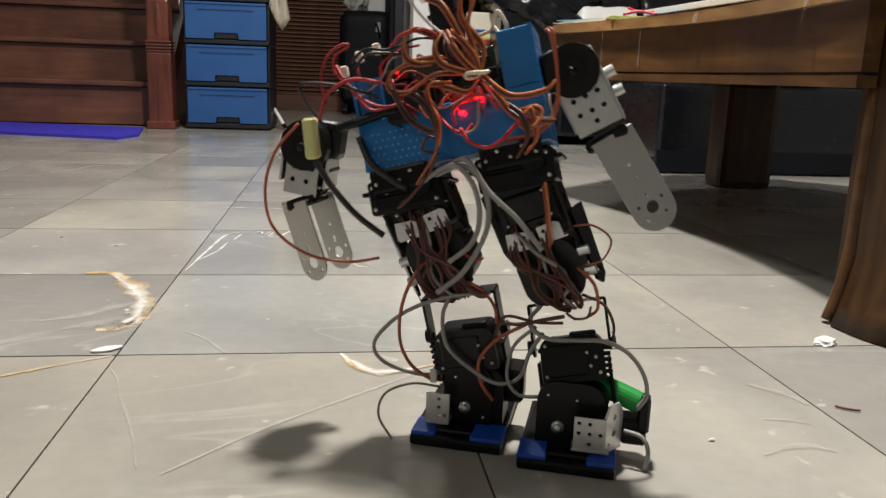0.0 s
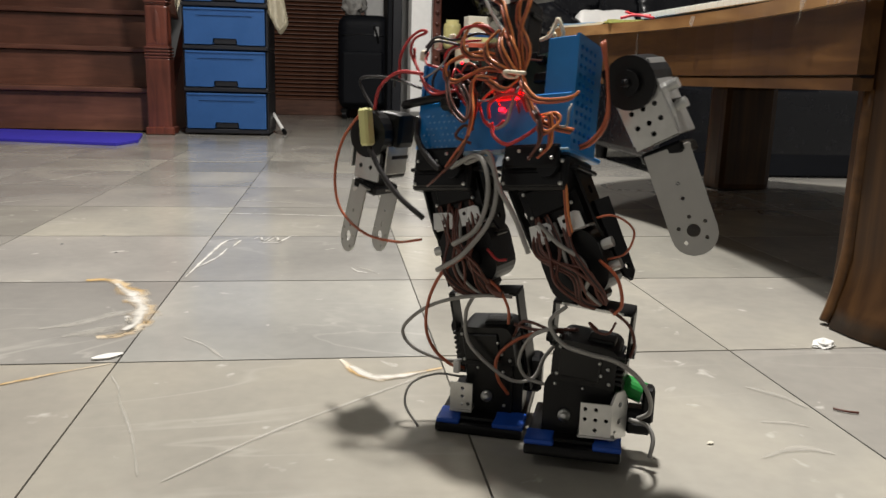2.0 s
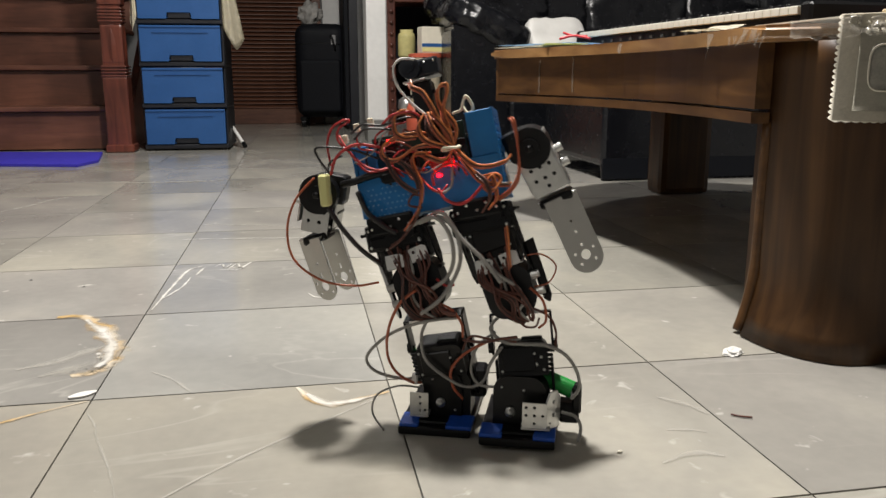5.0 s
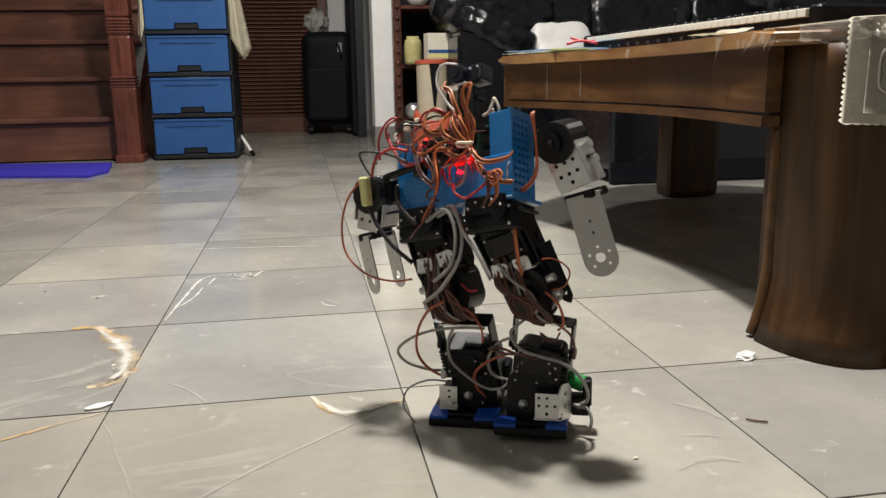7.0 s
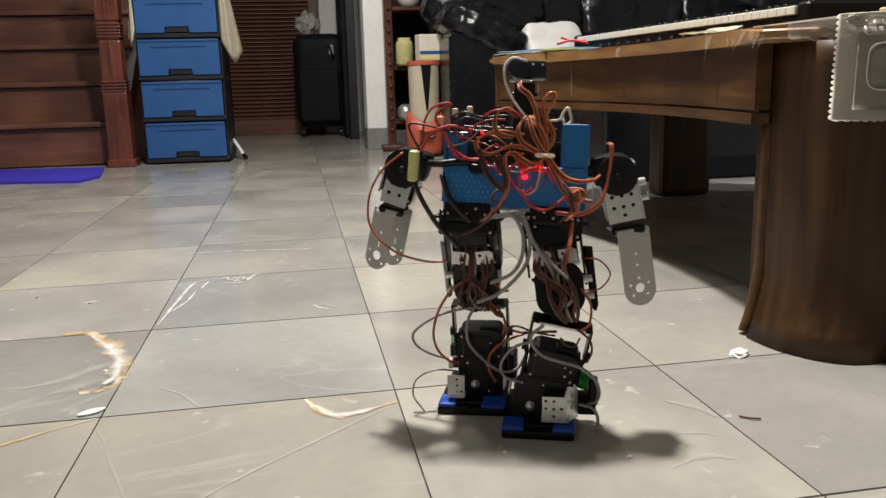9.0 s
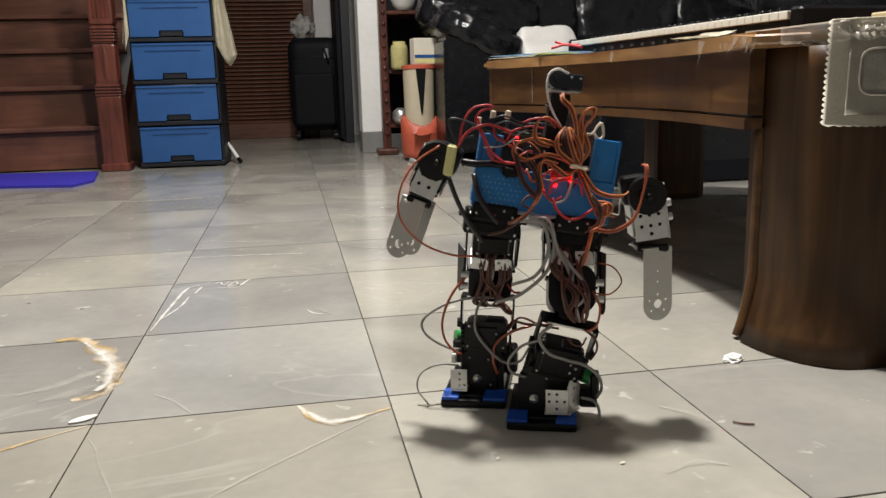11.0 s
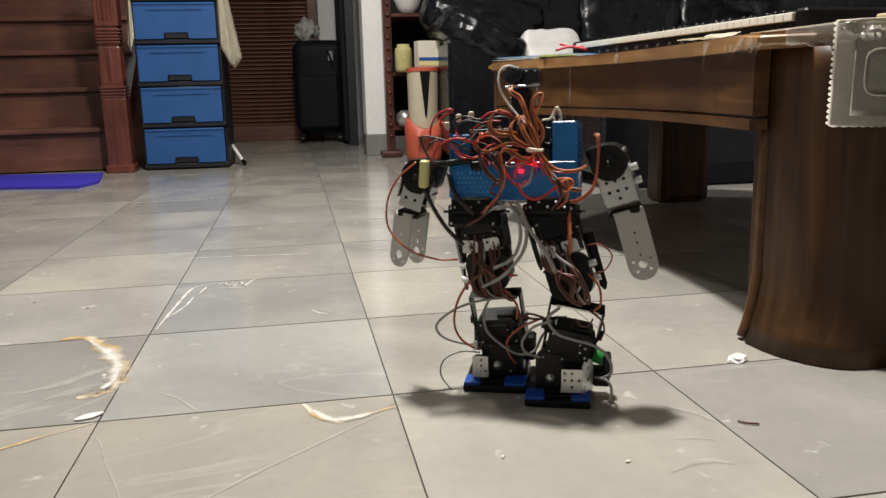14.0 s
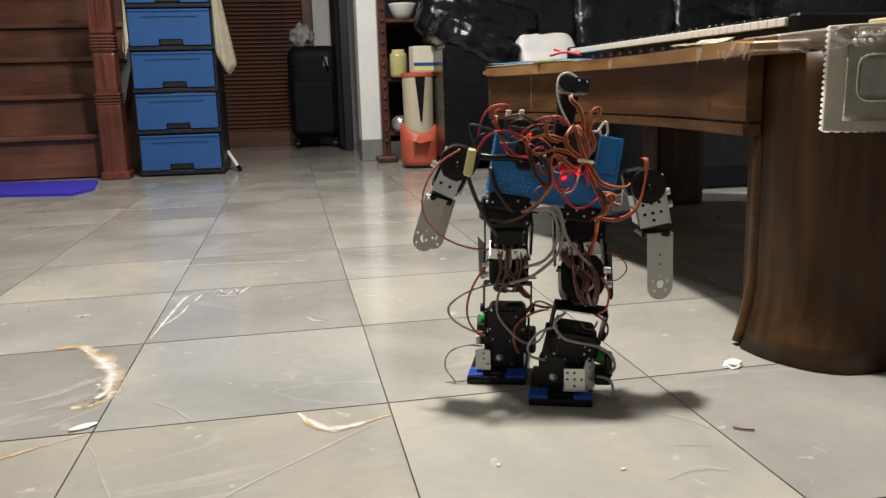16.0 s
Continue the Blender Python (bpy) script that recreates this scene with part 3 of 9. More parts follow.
def sofa():
    s = empty("sofa", pose(0, 0, 0), "black leather sofa with padded creased arms", "sofa")
    bm = bmesh.new()
    upright = Matrix(((1, 0, 0, 0), (0, 0, 1, 0), (0, 1, 0, 0), (0, 0, 0, 1)))
    prism(bm, [(0.995, 0.05), (1.285, 0.05), (1.285, 0.46), (1.22, 0.53), (1.12, 0.585), (1.03, 0.62), (0.995, 0.6)], 2.9, 3.52, upright)
    bmesh.ops.bevel(bm, geom=bm.edges[:], offset=0.014, segments=2, affect="EDGES")
    arm = part("arm", bm, M_LEATHER, s)
    bm = bmesh.new()
    cushion(bm, (0, 0, 0), (0.47, 0.66, 0.19), pose(1.2, 3.2, 0.615, 2, 27, 0), rough=0.008, n=30, ribs=0.006)
    part("arm_pad", bm, M_LEATHER, arm, "creased leather arm roll", smooth=True)
    bm = bmesh.new()
    cushion(bm, (0, 0, 0), (0.66, 0.3, 0.3), pose(1.28, 3.38, 0.73, 0, 14, 0), rough=0.01, seed=4, n=28, ribs=0.005)
    part("arm_pad", bm, M_LEATHER, arm, "creased leather arm roll", smooth=True)
    bm = bmesh.new()
    box(bm, (2.12, 3.2, 0.15), (1.68, 0.66, 0.22), None, 0.02, 2)
    part("base", bm, M_LEATHER, s)
    for i in range(3):
        bm = bmesh.new()
        cushion(bm, (0, 0, 0), (0.57, 0.56, 0.2), pose(1.56 + i * 0.56, 3.1, 0.36), rough=0.012, seed=i * 5)
        part("seat_cushion", bm, M_LEATHER, s, smooth=True)
        bm = bmesh.new()
        cushion(bm, (0, 0, 0), (0.62, 0.24, 0.66), pose(1.52 + i * 0.58, 3.4, 0.76, -10), rough=0.011, seed=i * 7 + 3, n=24)
        part("back_cushion", bm, M_LEATHER, s, smooth=True)
    bm = bmesh.new()
    box(bm, (2.02, 3.58, 0.62), (1.9, 0.12, 1.22), None, 0.04, 3)
    part("back", bm, M_LEATHER, s, smooth=True)
    bm = bmesh.new()
    box(bm, (2.92, 2.78, 0.62), (0.12, 1.46, 1.22), None, 0.04, 3)
    part("side_back", bm, M_LEATHER, s, smooth=True)
    for x in (1.06, 2.9):
        for y in (2.94, 3.48):
            bm = bmesh.new()
            cyl(bm, (x, y, 0), (x, y, 0.05), 0.025)
            part("foot", bm, M_BLACK, s)


sofa()


def low_seat():
    """The other seat of the suite, seen under the table."""
    s = empty("leather_ottoman", pose(0, 0, 0), "low black leather ottoman on short feet behind the table", "ottoman")
    bm = bmesh.new()
    box(bm, (2.05, 2.12, 0.18), (1.44, 0.7, 0.26), None, 0.025, 3)
    part("base", bm, M_LEATHER, s)
    for x in (1.69, 2.41):
        bm = bmesh.new()
        cushion(bm, (0, 0, 0), (0.73, 0.72, 0.14), pose(x, 2.12, 0.36), rough=0.006, seed=int(x * 9))
        part("seat_cushion", bm, M_LEATHER, s, smooth=True)
    for x in (1.36, 1.9, 2.74):
        for y in (1.8, 2.42):
            bm = bmesh.new()
            cyl(bm, (x, y, 0), (x, y, 0.06), 0.022, 0.028)
            part("foot", bm, M_BLACK, s)
    boxed("skirt", (2.05, 1.775, 0.045), (1.44, 0.012, 0.075), M_CASE, s, "black cloth skirt")


low_seat()
bm = bmesh.new()
cushion(bm, (0, 0, 0), (0.3, 0.1, 0.22), pose(1.53, 2.96, 0.55, -28, 0, 4), rough=0.01, seed=31)
tagged(part("throw_pillow", bm, M_WHITE, smooth=True), "off-white throw pillow on the black sofa seat", "pillow")


# ---- coffee table ----
def side_x(y):
    """The long sides bow inwards."""
    v = (y - 0.06) / 1.12
    return 0.876 - 0.095 * v + 0.085 * math.sin(math.pi * min(1, max(0, v)))


def table_outline(grow=0.0, n=14):
    left = [(side_x(0.06 + 1.12 * i / n) - grow, 0.06 + 1.12 * i / n) for i in range(n + 1)]
    far = [(0.781 + 1.02 * i / n, 1.18 + 0.36 * math.sin(math.pi * i / n) + grow * 0.5) for i in range(1, n)]
    right = [(1.8 - (x - 0.8) * 0.5 + 0.03, y) for x, y in reversed(left)]
    near = [(1.78 - 0.9 * i / n, 0.06 - 0.135 * math.sin(math.pi * i / n) ** 0.6 - grow) for i in range(1, n)]
    return left + far + right + near


def coffee_table():
    t = empty("coffee_table", pose(0, 0, 0), "large walnut coffee table with bowed aprons and plastic-wrapped edge", "table")
    bm = bmesh.new()
    prism(bm, table_outline(0.012), 0.418, 0.44)
    es = [e for e in bm.edges if abs(e.verts[0].co.z - e.verts[1].co.z) < 1e-5]
    bmesh.ops.bevel(bm, geom=es, offset=0.007, segments=3, affect="EDGES")
    part("tabletop", bm, M_TABLE_EDGE, t, "table top with worn light brown edge")

    def band(points, z0, z1, thick, name, material):
        bm = bmesh.new()
        rows = []
        for i, (x, y) in enumerate(points):
            a, b = points[max(0, i - 1)], points[min(len(points) - 1, i + 1)]
            d = Vector((b[0] - a[0], b[1] - a[1], 0)).normalized()
            nrm = Vector((d.y, -d.x, 0)) * thick
            p = Vector((x, y, 0))
            rows.append([bm.verts.new(q + Vector((0, 0, z))) for q, z in ((p, z0), (p, z1), (p + nrm, z1), (p + nrm, z0))])
        for a, b in zip(rows, rows[1:]):
            for k in range(4):
                bm.faces.new((a[k], a[(k + 1) % 4], b[(k + 1) % 4], b[k]))
        bm.faces.new(rows[0][::-1]), bm.faces.new(rows[-1])
        return part(name, bm, material, t)
    n = 16
    left = [(side_x(0.09 + 1.08 * i / n), 0.09 + 1.08 * i / n) for i in range(n + 1)]
    band(left, 0.328, 0.418, 0.022, "apron", M_TABLE_H)
    band([(x - 0.004, y) for x, y in left], 0.308, 0.3235, 0.026, "apron_moulding", M_TABLE_H)
    right = [(1.8 - (x - 0.8) * 0.5, y) for x, y in reversed(left)]
    band(right, 0.31, 0.418, 0.022, "apron", M_TABLE_H)
    far = [(0.781 + 1.0 * i / n, 1.17 + 0.36 * math.sin(math.pi * i / n)) for i in range(n + 1)]
    band(far, 0.31, 0.418, 0.022, "apron", M_TABLE_H)
    # near end: one panel with rounded corners that reaches the floor and flares at its foot
    def end_y(dx):
        f = min(1.0, max(0.0, dx / 0.085))
        return 0.085 - 0.142 * math.sqrt(1 - (1 - f) ** 2)
    bm = bmesh.new()
    rows, width = [], 0.89
    steps = [0, 0.003, 0.008, 0.016, 0.026, 0.038, 0.052, 0.068, 0.085, 0.14, 0.25, 0.44]
    steps += [width - d for d in reversed(steps[:-1])]
    for j in range(15):
        z = 0.002 + 0.416 * j / 14
        flare = 0.03 * max(0, 1 - z / 0.09) ** 1.5
        row = []
        for d in steps:
            u = d / width
            y = end_y(min(d, width - d))
            row.append(bm.verts.new((0.906 + d + (u - 0.5) * 2 * flare, y - flare * 0.4, z)))
        back = [bm.verts.new((0.9 + 0.86 * (1 - i / 6), 0.11, z)) for i in range(7)]
        rows.append(row + back)
    k = len(rows[0])
    for a, b in zip(rows, rows[1:]):
        for i in range(k):
            bm.faces.new((a[i], a[(i + 1) % k], b[(i + 1) % k], b[i]))
    bm.faces.new(rows[0][::-1]), bm.faces.new(rows[-1])
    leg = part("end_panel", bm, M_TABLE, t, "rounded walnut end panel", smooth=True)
    bm = bmesh.new()
    tube(bm, [(0.885, 0.092, 0.004), (0.893, 0.092, 0.03), (0.904, 0.094, 0.08), (0.908, 0.095, 0.14), (0.908, 0.095, 0.31)], 0.0095, seg=8)
    part("edge_bead", bm, M_TABLE_H, leg)
    bm = bmesh.new()
    tube(bm, [(1.06, -0.0575, 0.05), (1.065, -0.058, 0.2), (1.066, -0.058, 0.41)], 0.003, seg=6)
    part("groove_bead", bm, M_TABLE, leg)
    bm = bmesh.new()
    box(bm, (1.47, 1.47, 0.16), (0.17, 0.11, 0.32), None, 0.02, 2)
    part("leg", bm, M_TABLE, t)


coffee_table()


# ---- things on the table ----
TOP = 0.4405


def keyboard():
    kb = empty("piano_keyboard", pose(1.06, 0.77, TOP, 0, 0, 94), "black electronic keyboard with white and black keys", "keyboard")
    length = 0.9
    bm = bmesh.new()
    box(bm, (0, -0.1, 0.017), (length, 0.2, 0.032), None, 0.004, 2)
    box(bm, (0, -0.16, 0.04), (length, 0.08, 0.02), None, 0.004, 2)
    part("case", bm, M_BLACK, kb, "black plastic case")
    for x in (-length / 2 - 0.012, length / 2 + 0.012):
        boxed("end_block", (x, -0.1, 0.028), (0.03, 0.2, 0.052), M_BLACK, kb, bevel=0.005)
    bm = bmesh.new()
    box(bm, (0, 0, 0), (0.0225, 0.12, 0.014), None, 0.0012)
    white = mesh_of("white_key", bm, M_IVORY)
    bm = bmesh.new()
    box(bm, (0, 0, 0), (0.011, 0.07, 0.012), None, 0.0015)
    black = mesh_of("black_key", bm, M_BLACK)
    n = int(length / 0.0235)
    for i in range(n):
        x = -length / 2 + 0.0235 * (i + 0.5)
        k = new("white_key", white)
        k.parent, k.location = kb, (x, -0.055, 0.041)
        if i % 7 not in (2, 6):
            k = new("black_key", black)
            k.parent, k.location = kb, (x + 0.01175, -0.08, 0.053)
    for i in range(14):
        boxed("button", (-0.35 + i * 0.05, 0.0015, 0.02), (0.012, 0.003, 0.006), M_DIM, kb)


keyboard()


def sheet(name, at, s, material, label, category, lift=0.0, bend=0.0, seed=0):
    bm = bmesh.new()
    rnd = random.Random(seed)
    n = 8
    g = [[bm.verts.new((s[0] * (i / n - 0.5), s[1] * (j / n - 0.5), lift + bend * (i / n - 0.5) ** 2 * 4 + 0.002 * noise.noise(Vector((i * 0.6 + seed, j * 0.6, 0))))) for j in range(n + 1)] for i in range(n + 1)]
    for i in range(n):
        for j in range(n):
            bm.faces.new((g[i][j], g[i + 1][j], g[i + 1][j + 1], g[i][j + 1]))
    bmesh.ops.solidify(bm, geom=list(bm.faces), thickness=s[2])
    return tagged(part(name, bm, material, at=at, smooth=False), label, category, "magazines on the table" if name == "magazine" else "")


M_SKY_PRINT = plain("pale_blue_print", (0.3, 0.45, 0.6), 0.4, vary=0.35, scale=40)
M_GREENISH = plain("yellow_green_print", (0.5, 0.52, 0.25), 0.5, vary=0.35, scale=30)
sheet("magazine", pose(0.91, 1.12, TOP + 0.006, 0, 0, 12), (0.2, 0.26, 0.005), M_PAPER, "thin cream magazine lying on the table", "magazine", seed=1)
sheet("magazine", pose(0.95, 1.14, TOP + 0.013, 0, 0, 28), (0.21, 0.28, 0.005), M_SKY_PRINT, "pale blue printed magazine on the pile", "magazine", seed=2)
sheet("leaflet", pose(0.9, 0.98, TOP + 0.008, 0, 0, -10), (0.1, 0.14, 0.004), M_GREENISH, "yellow-green leaflet on the table", "leaflet", seed=5)
sheet("paper", pose(0.95, 0.35, TOP + 0.008, 0, -7, 12), (0.07, 0.085, 0.0015), M_PAPER, "curled sheet of cream paper on the table edge", "paper", bend=0.005, seed=3)
bm = bmesh.new()
tube(bm, [(0.93, 1.1, TOP + 0.026), (0.965, 1.09, TOP + 0.034), (1.0, 1.06, TOP + 0.026)], 0.006, flat=0.6)
tube(bm, [(0.94, 1.1, TOP + 0.042), (0.965, 1.09, TOP + 0.034), (0.995, 1.07, TOP + 0.032)], 0.005, flat=0.6)
tagged(part("scissors", bm, plain("red_plastic", (0.6, 0.03, 0.035), 0.35)), "red-handled scissors on the magazines", "scissors")
bx = boxed("wooden_box", (0, 0, 0.009), (0.1, 0.05, 0.018), plain("pale_wood_box", (0.45, 0.36, 0.2), 0.5), bevel=0.002)
bx.matrix_basis = pose(1.06, 0.0, TOP, 0, 0, 5)
tagged(bx, "small pale wooden box on the table", "box")
bm = bmesh.new()
lathe(bm, [(0.007, 0), (0.008, 0.002), (0.008, 0.008), (0.006, 0.01)], seg=14)
tagged(part("bottle_cap", bm, plain("orange_cap", (0.8, 0.35, 0.03), 0.4), at=pose(0.985, 0.05, TOP)), "small orange bottle cap on the table", "cap")
sheet("folded_towel", pose(1.5, 0.62, TOP + 0.012, 0, 0, 8), (0.3, 0.3, 0.02), M_CREAM, "folded cream towel on the far side of the table", "towel", seed=8)
pk = sheet("folded_cloth", pose(1.42, 0.25, TOP + 0.03, 0, 0, 8), (0.34, 0.22, 0.05), plain("pink_cloth", (0.6, 0.3, 0.3), 0.8, scale=120), "folded pink cloth on the table", "cloth", seed=9)


def doily():
    d = empty("lace_doily", pose(0, 0, 0), "cream lace doily hanging over the table's rounded end", "doily")

    def skin(x, z, out):
        f = min(1.0, max(0.0, (x - 0.889) / 0.085))
        y = 0.085 - 0.142 * math.sqrt(1 - (1 - f) ** 2)
        return (x, y - 0.014 - out - 0.003 * math.sin(x * 60) * (0.44 - z) / 0.12, z)

    def patch(x0, x1, z0, z1, out, n, m, scallop=0.0):
        bm = bmesh.new()
        g = []
        for j in range(m + 1):
            row = []
            for i in range(n + 1):
                x, z = x0 + (x1 - x0) * i / n, z0 + (z1 - z0) * j / m
                if scallop and i == 0:
                    x -= scallop * abs(math.sin(j * math.pi / 6))
                if scallop and j == 0:
                    z -= scallop * abs(math.sin(i * math.pi / 6)) * 0.8
                row.append(bm.verts.new(skin(x, z, out)))
            g.append(row)
        for a, b in zip(g, g[1:]):
            for i in range(n):
                bm.faces.new((a[i], a[i + 1], b[i + 1], b[i]))
        bmesh.ops.solidify(bm, geom=list(bm.faces), thickness=0.0015)
        return bm
    part("cloth", patch(0.915, 1.23, 0.318, 0.4475, 0.0, 260, 108, 0.0022), M_LACE, d, "cream lace border", smooth=True)
    part("field", patch(0.928, 1.218, 0.331, 0.43, 0.0026, 200, 12), M_LACE_DARK, d, "grey net field", smooth=True)
    # raised motif of the middle
    bm = bmesh.new()
    cx, cz, w, h = 0.957, 0.383, 0.021, 0.028
    ring = []
    for k in range(25):
        a = 2 * math.pi * k / 24
        ring.append(Vector(skin(cx + w * math.copysign(abs(math.cos(a)) ** 0.5, math.cos(a)), cz + h * math.copysign(abs(math.sin(a)) ** 0.5, math.sin(a)), 0.005)))
    tube(bm, ring, 0.0014, seg=5, steps=2)
    part("medallion", bm, M_LACE, d, "raised octagonal medallion outline")
    part("medallion_field", patch(cx - w * 0.9, cx + w * 0.9, cz - h * 0.9, cz + h * 0.9, 0.0044, 24, 8), plain("net_light", (0.5, 0.48, 0.42), 0.85, scale=400, bump=0.5), d, smooth=True)
    bm = bmesh.new()
    for i in range(44):
        p = Vector(skin(0.9185 + i * 0.007, 0.438, 0.003))
        tube(bm, [p, p + Vector((0.0035, -0.001, -0.006)), p + Vector((0.007, 0, 0))], 0.0012, seg=4, steps=3)
    part("edging", bm, M_LACE, d)
    bm = bmesh.new()
    box(bm, (1.08, 0.06, 0.4448), (0.32, 0.22, 0.002))
    part("top_cloth", bm, M_LACE, d)


doily()


def wrap_shreds():
    """Torn clear film that was taped round the table's edge."""
    w = empty("edge_film", pose(0, 0, 0), "torn clear plastic film taped round the table edge", "plastic film")
    rnd = random.Random(14)
    spots = [(0.235, 0.03), (0.105, 0.012), (0.075, 0.018), (0.62, 0.01)]
    for y, drop in spots:
        x = side_x(y) - 0.0135
        bm = bmesh.new()
        a = [bm.verts.new((x - 0.002, y + rnd.uniform(-0.012, 0), 0.436)), bm.verts.new((x - 0.002, y + rnd.uniform(0.004, 0.014), 0.437)),
             bm.verts.new((x - 0.006, y + rnd.uniform(-0.012, 0.008), 0.428 - drop * 0.5)), bm.verts.new((x - 0.004, y + rnd.uniform(-0.016, 0.012), 0.425 - drop))]
        bm.faces.new((a[0], a[1], a[2])), bm.faces.new((a[0], a[2], a[3]))
        bmesh.ops.solidify(bm, geom=list(bm.faces), thickness=0.0006)
        part("shred", bm, M_WRAP, w)
    # fringe of torn film under the edge by the corner
    for k in range(9):
        y = 0.05 + 0.014 * k + rnd.uniform(-0.004, 0.004)
        x = side_x(max(0.06, y)) - 0.0145
        drop, lean = rnd.uniform(0.003, 0.013), rnd.uniform(-0.014, 0.014)
        bm = bmesh.new()
        a = [bm.verts.new(q) for q in ((x, y - 0.0035, 0.43), (x, y + 0.0035, 0.429), (x - 0.004, y + lean + 0.002, 0.42 - drop), (x - 0.003, y + lean * 0.6 - 0.003, 0.424 - drop * 0.6))]
        bm.faces.new((a[0], a[1], a[2])), bm.faces.new((a[0], a[2], a[3]))
        bmesh.ops.solidify(bm, geom=list(bm.faces), thickness=0.0005)
        part("shred", bm, M_FRINGE, w)
    # crumpled film stuck over the corner
    bm = bmesh.new()
    g = []
    for j in range(9):
        row = []
        for k in range(19):
            d = 0.002 + 0.085 * (k / 18) ** 1.4
            f = min(1.0, d / 0.085)
            z = 0.4435 - 0.0026 * j - 0.004 * abs(math.sin(k * 1.9)) * j / 8
            p = Vector((0.889 + d, 0.085 - 0.146 * math.sqrt(1 - (1 - f) ** 2) - 0.0145, z))
            row.append(bm.verts.new(p + Vector((-0.5, -1, 0.4)) * 0.011 * noise.noise(p * 85)))
        g.append(row)
    for a, b in zip(g, g[1:]):
        for k in range(18):
            bm.faces.new((a[k], a[k + 1], b[k + 1], b[k]))
    bmesh.ops.solidify(bm, geom=list(bm.faces), thickness=0.0006)
    part("corner_film", bm, M_WRAP, w, "bunched shiny film at the corner", smooth=True)
    for y, h in ((0.98, 0.09), (0.84, 0.085)):
        bm = bmesh.new()
        box(bm, (side_x(y) - 0.0018, y, 0.418 - h / 2), (0.001, 0.007, h * 0.9))
        part("drip_mark", bm, M_FRINGE, w, "pale dried drip")


wrap_shreds()

# ---- the walking robot ----
def ring_points(c, r, n=12):
    return [(c[0] + r * math.cos(2 * math.pi * i / n), c[1] + r * math.sin(2 * math.pi * i / n)) for i in range(n)]


def plate(bm, outline, holes, thick, m):
    """A sheet plate in its own xz plane with holes through it."""
    tmp = bmesh.new()
    for loop in [outline] + holes:
        vs = [tmp.verts.new((x, 0, z)) for x, z in loop]
        for i in range(len(vs)):
            tmp.edges.new((vs[i], vs[(i + 1) % len(vs)]))
    bmesh.ops.triangle_fill(tmp, edges=tmp.edges[:], use_beauty=True, use_dissolve=False)
    g = bmesh.ops.extrude_face_region(tmp, geom=tmp.faces[:])
    for v in g["geom"]:
        if isinstance(v, bmesh.types.BMVert):
            v.co.y += thick
    bmesh.ops.transform(tmp, matrix=m, verts=tmp.verts)
    me = bpy.data.meshes.new("tmp")
    tmp.to_mesh(me)
    tmp.free()
    bm.from_mesh(me)
    bpy.data.meshes.remove(me)


SCREW = {}


def screw(parent, p, r=0.0019):
    """One screw head; all of a size share a mesh."""
    if r not in SCREW:
        bm = bmesh.new()
        ball(bm, (0, 0, 0), r, seg=8)
        SCREW[r] = mesh_of("screw", bm, M_SILVER, True)
    ob = new("screw", SCREW[r])
    ob.parent, ob.location = parent, p
    return ob


def servo(parent, c, s=(0.054, 0.03, 0.036), turn=0.0, label="black servo case"):
    """A servo: case, flange ears with screws, output gear."""
    bm = bmesh.new()
    m = pose(*c, 0, 0, turn)
    box(bm, (0, 0, 0), s, m, 0.002)
    box(bm, (0, 0, s[2] * 0.18), (s[0] * 1.22, s[1] * 0.8, 0.0035), m, 0.0008)
    box(bm, (0, -s[1] * 0.5, -s[2] * 0.2), (s[0] * 0.86, 0.003, s[2] * 0.4), m, 0.001)
    cyl(bm, m @ Vector((s[0] * 0.25, -s[1] * 0.5, 0.004)), m @ Vector((s[0] * 0.25, -s[1] * 0.5 - 0.006, 0.004)), 0.009)
    ob = part("servo", bm, M_BLACK, parent, label)
    for x in (-0.42, 0.42):
        for z in (-0.32, 0.32):
            screw(parent, m @ Vector((x * s[0], -s[1] * 0.5 - 0.0008, z * s[2])))
    return ob


def cable(name, points, r, material, parent, label="", flat=1.0):
    bm = bmesh.new()
    tube(bm, points, r, flat=flat)
    return part(name, bm, material, parent, label)


def ribbon(points, parent, material, n=3, r=0.0011, spread=0.0022):
    """Flat servo cable: strands side by side, brown, red and orange or all dark."""
    bm = bmesh.new()
    mats = [M_WIRE_B, M_WIRE_K, M_WIRE_B] if material is M_WIRE_B else [material, M_WIRE_B, M_WIRE_O2]
    for k in range(n):
        o = (k - (n - 1) / 2) * spread
        first = len(bm.faces)
        tube(bm, [(p[0] + o * 0.7, p[1] - abs(o) * 0.2, p[2] + o * 0.7) for p in points], r, seg=6, steps=7)
        bm.faces.ensure_lookup_table()
        for f in bm.faces[first:]:
            f.material_index = k % 3
    return part("servo_cable", bm, mats, parent)


def holed_plate(name, parent, x0, x1, z0, z1, y, material, holes, thick=0.0016, m=None, label="perforated aluminium plate", hole_r=0.0022):
    bm = bmesh.new()
    plate(bm, [(x0, z0), (x1, z0), (x1, z1), (x0, z1)], [ring_points(h, hole_r, 8) for h in holes], thick, (m or Matrix()) @ Matrix.Translation((0, y, 0)))
    return part(name, bm, material, parent, label)


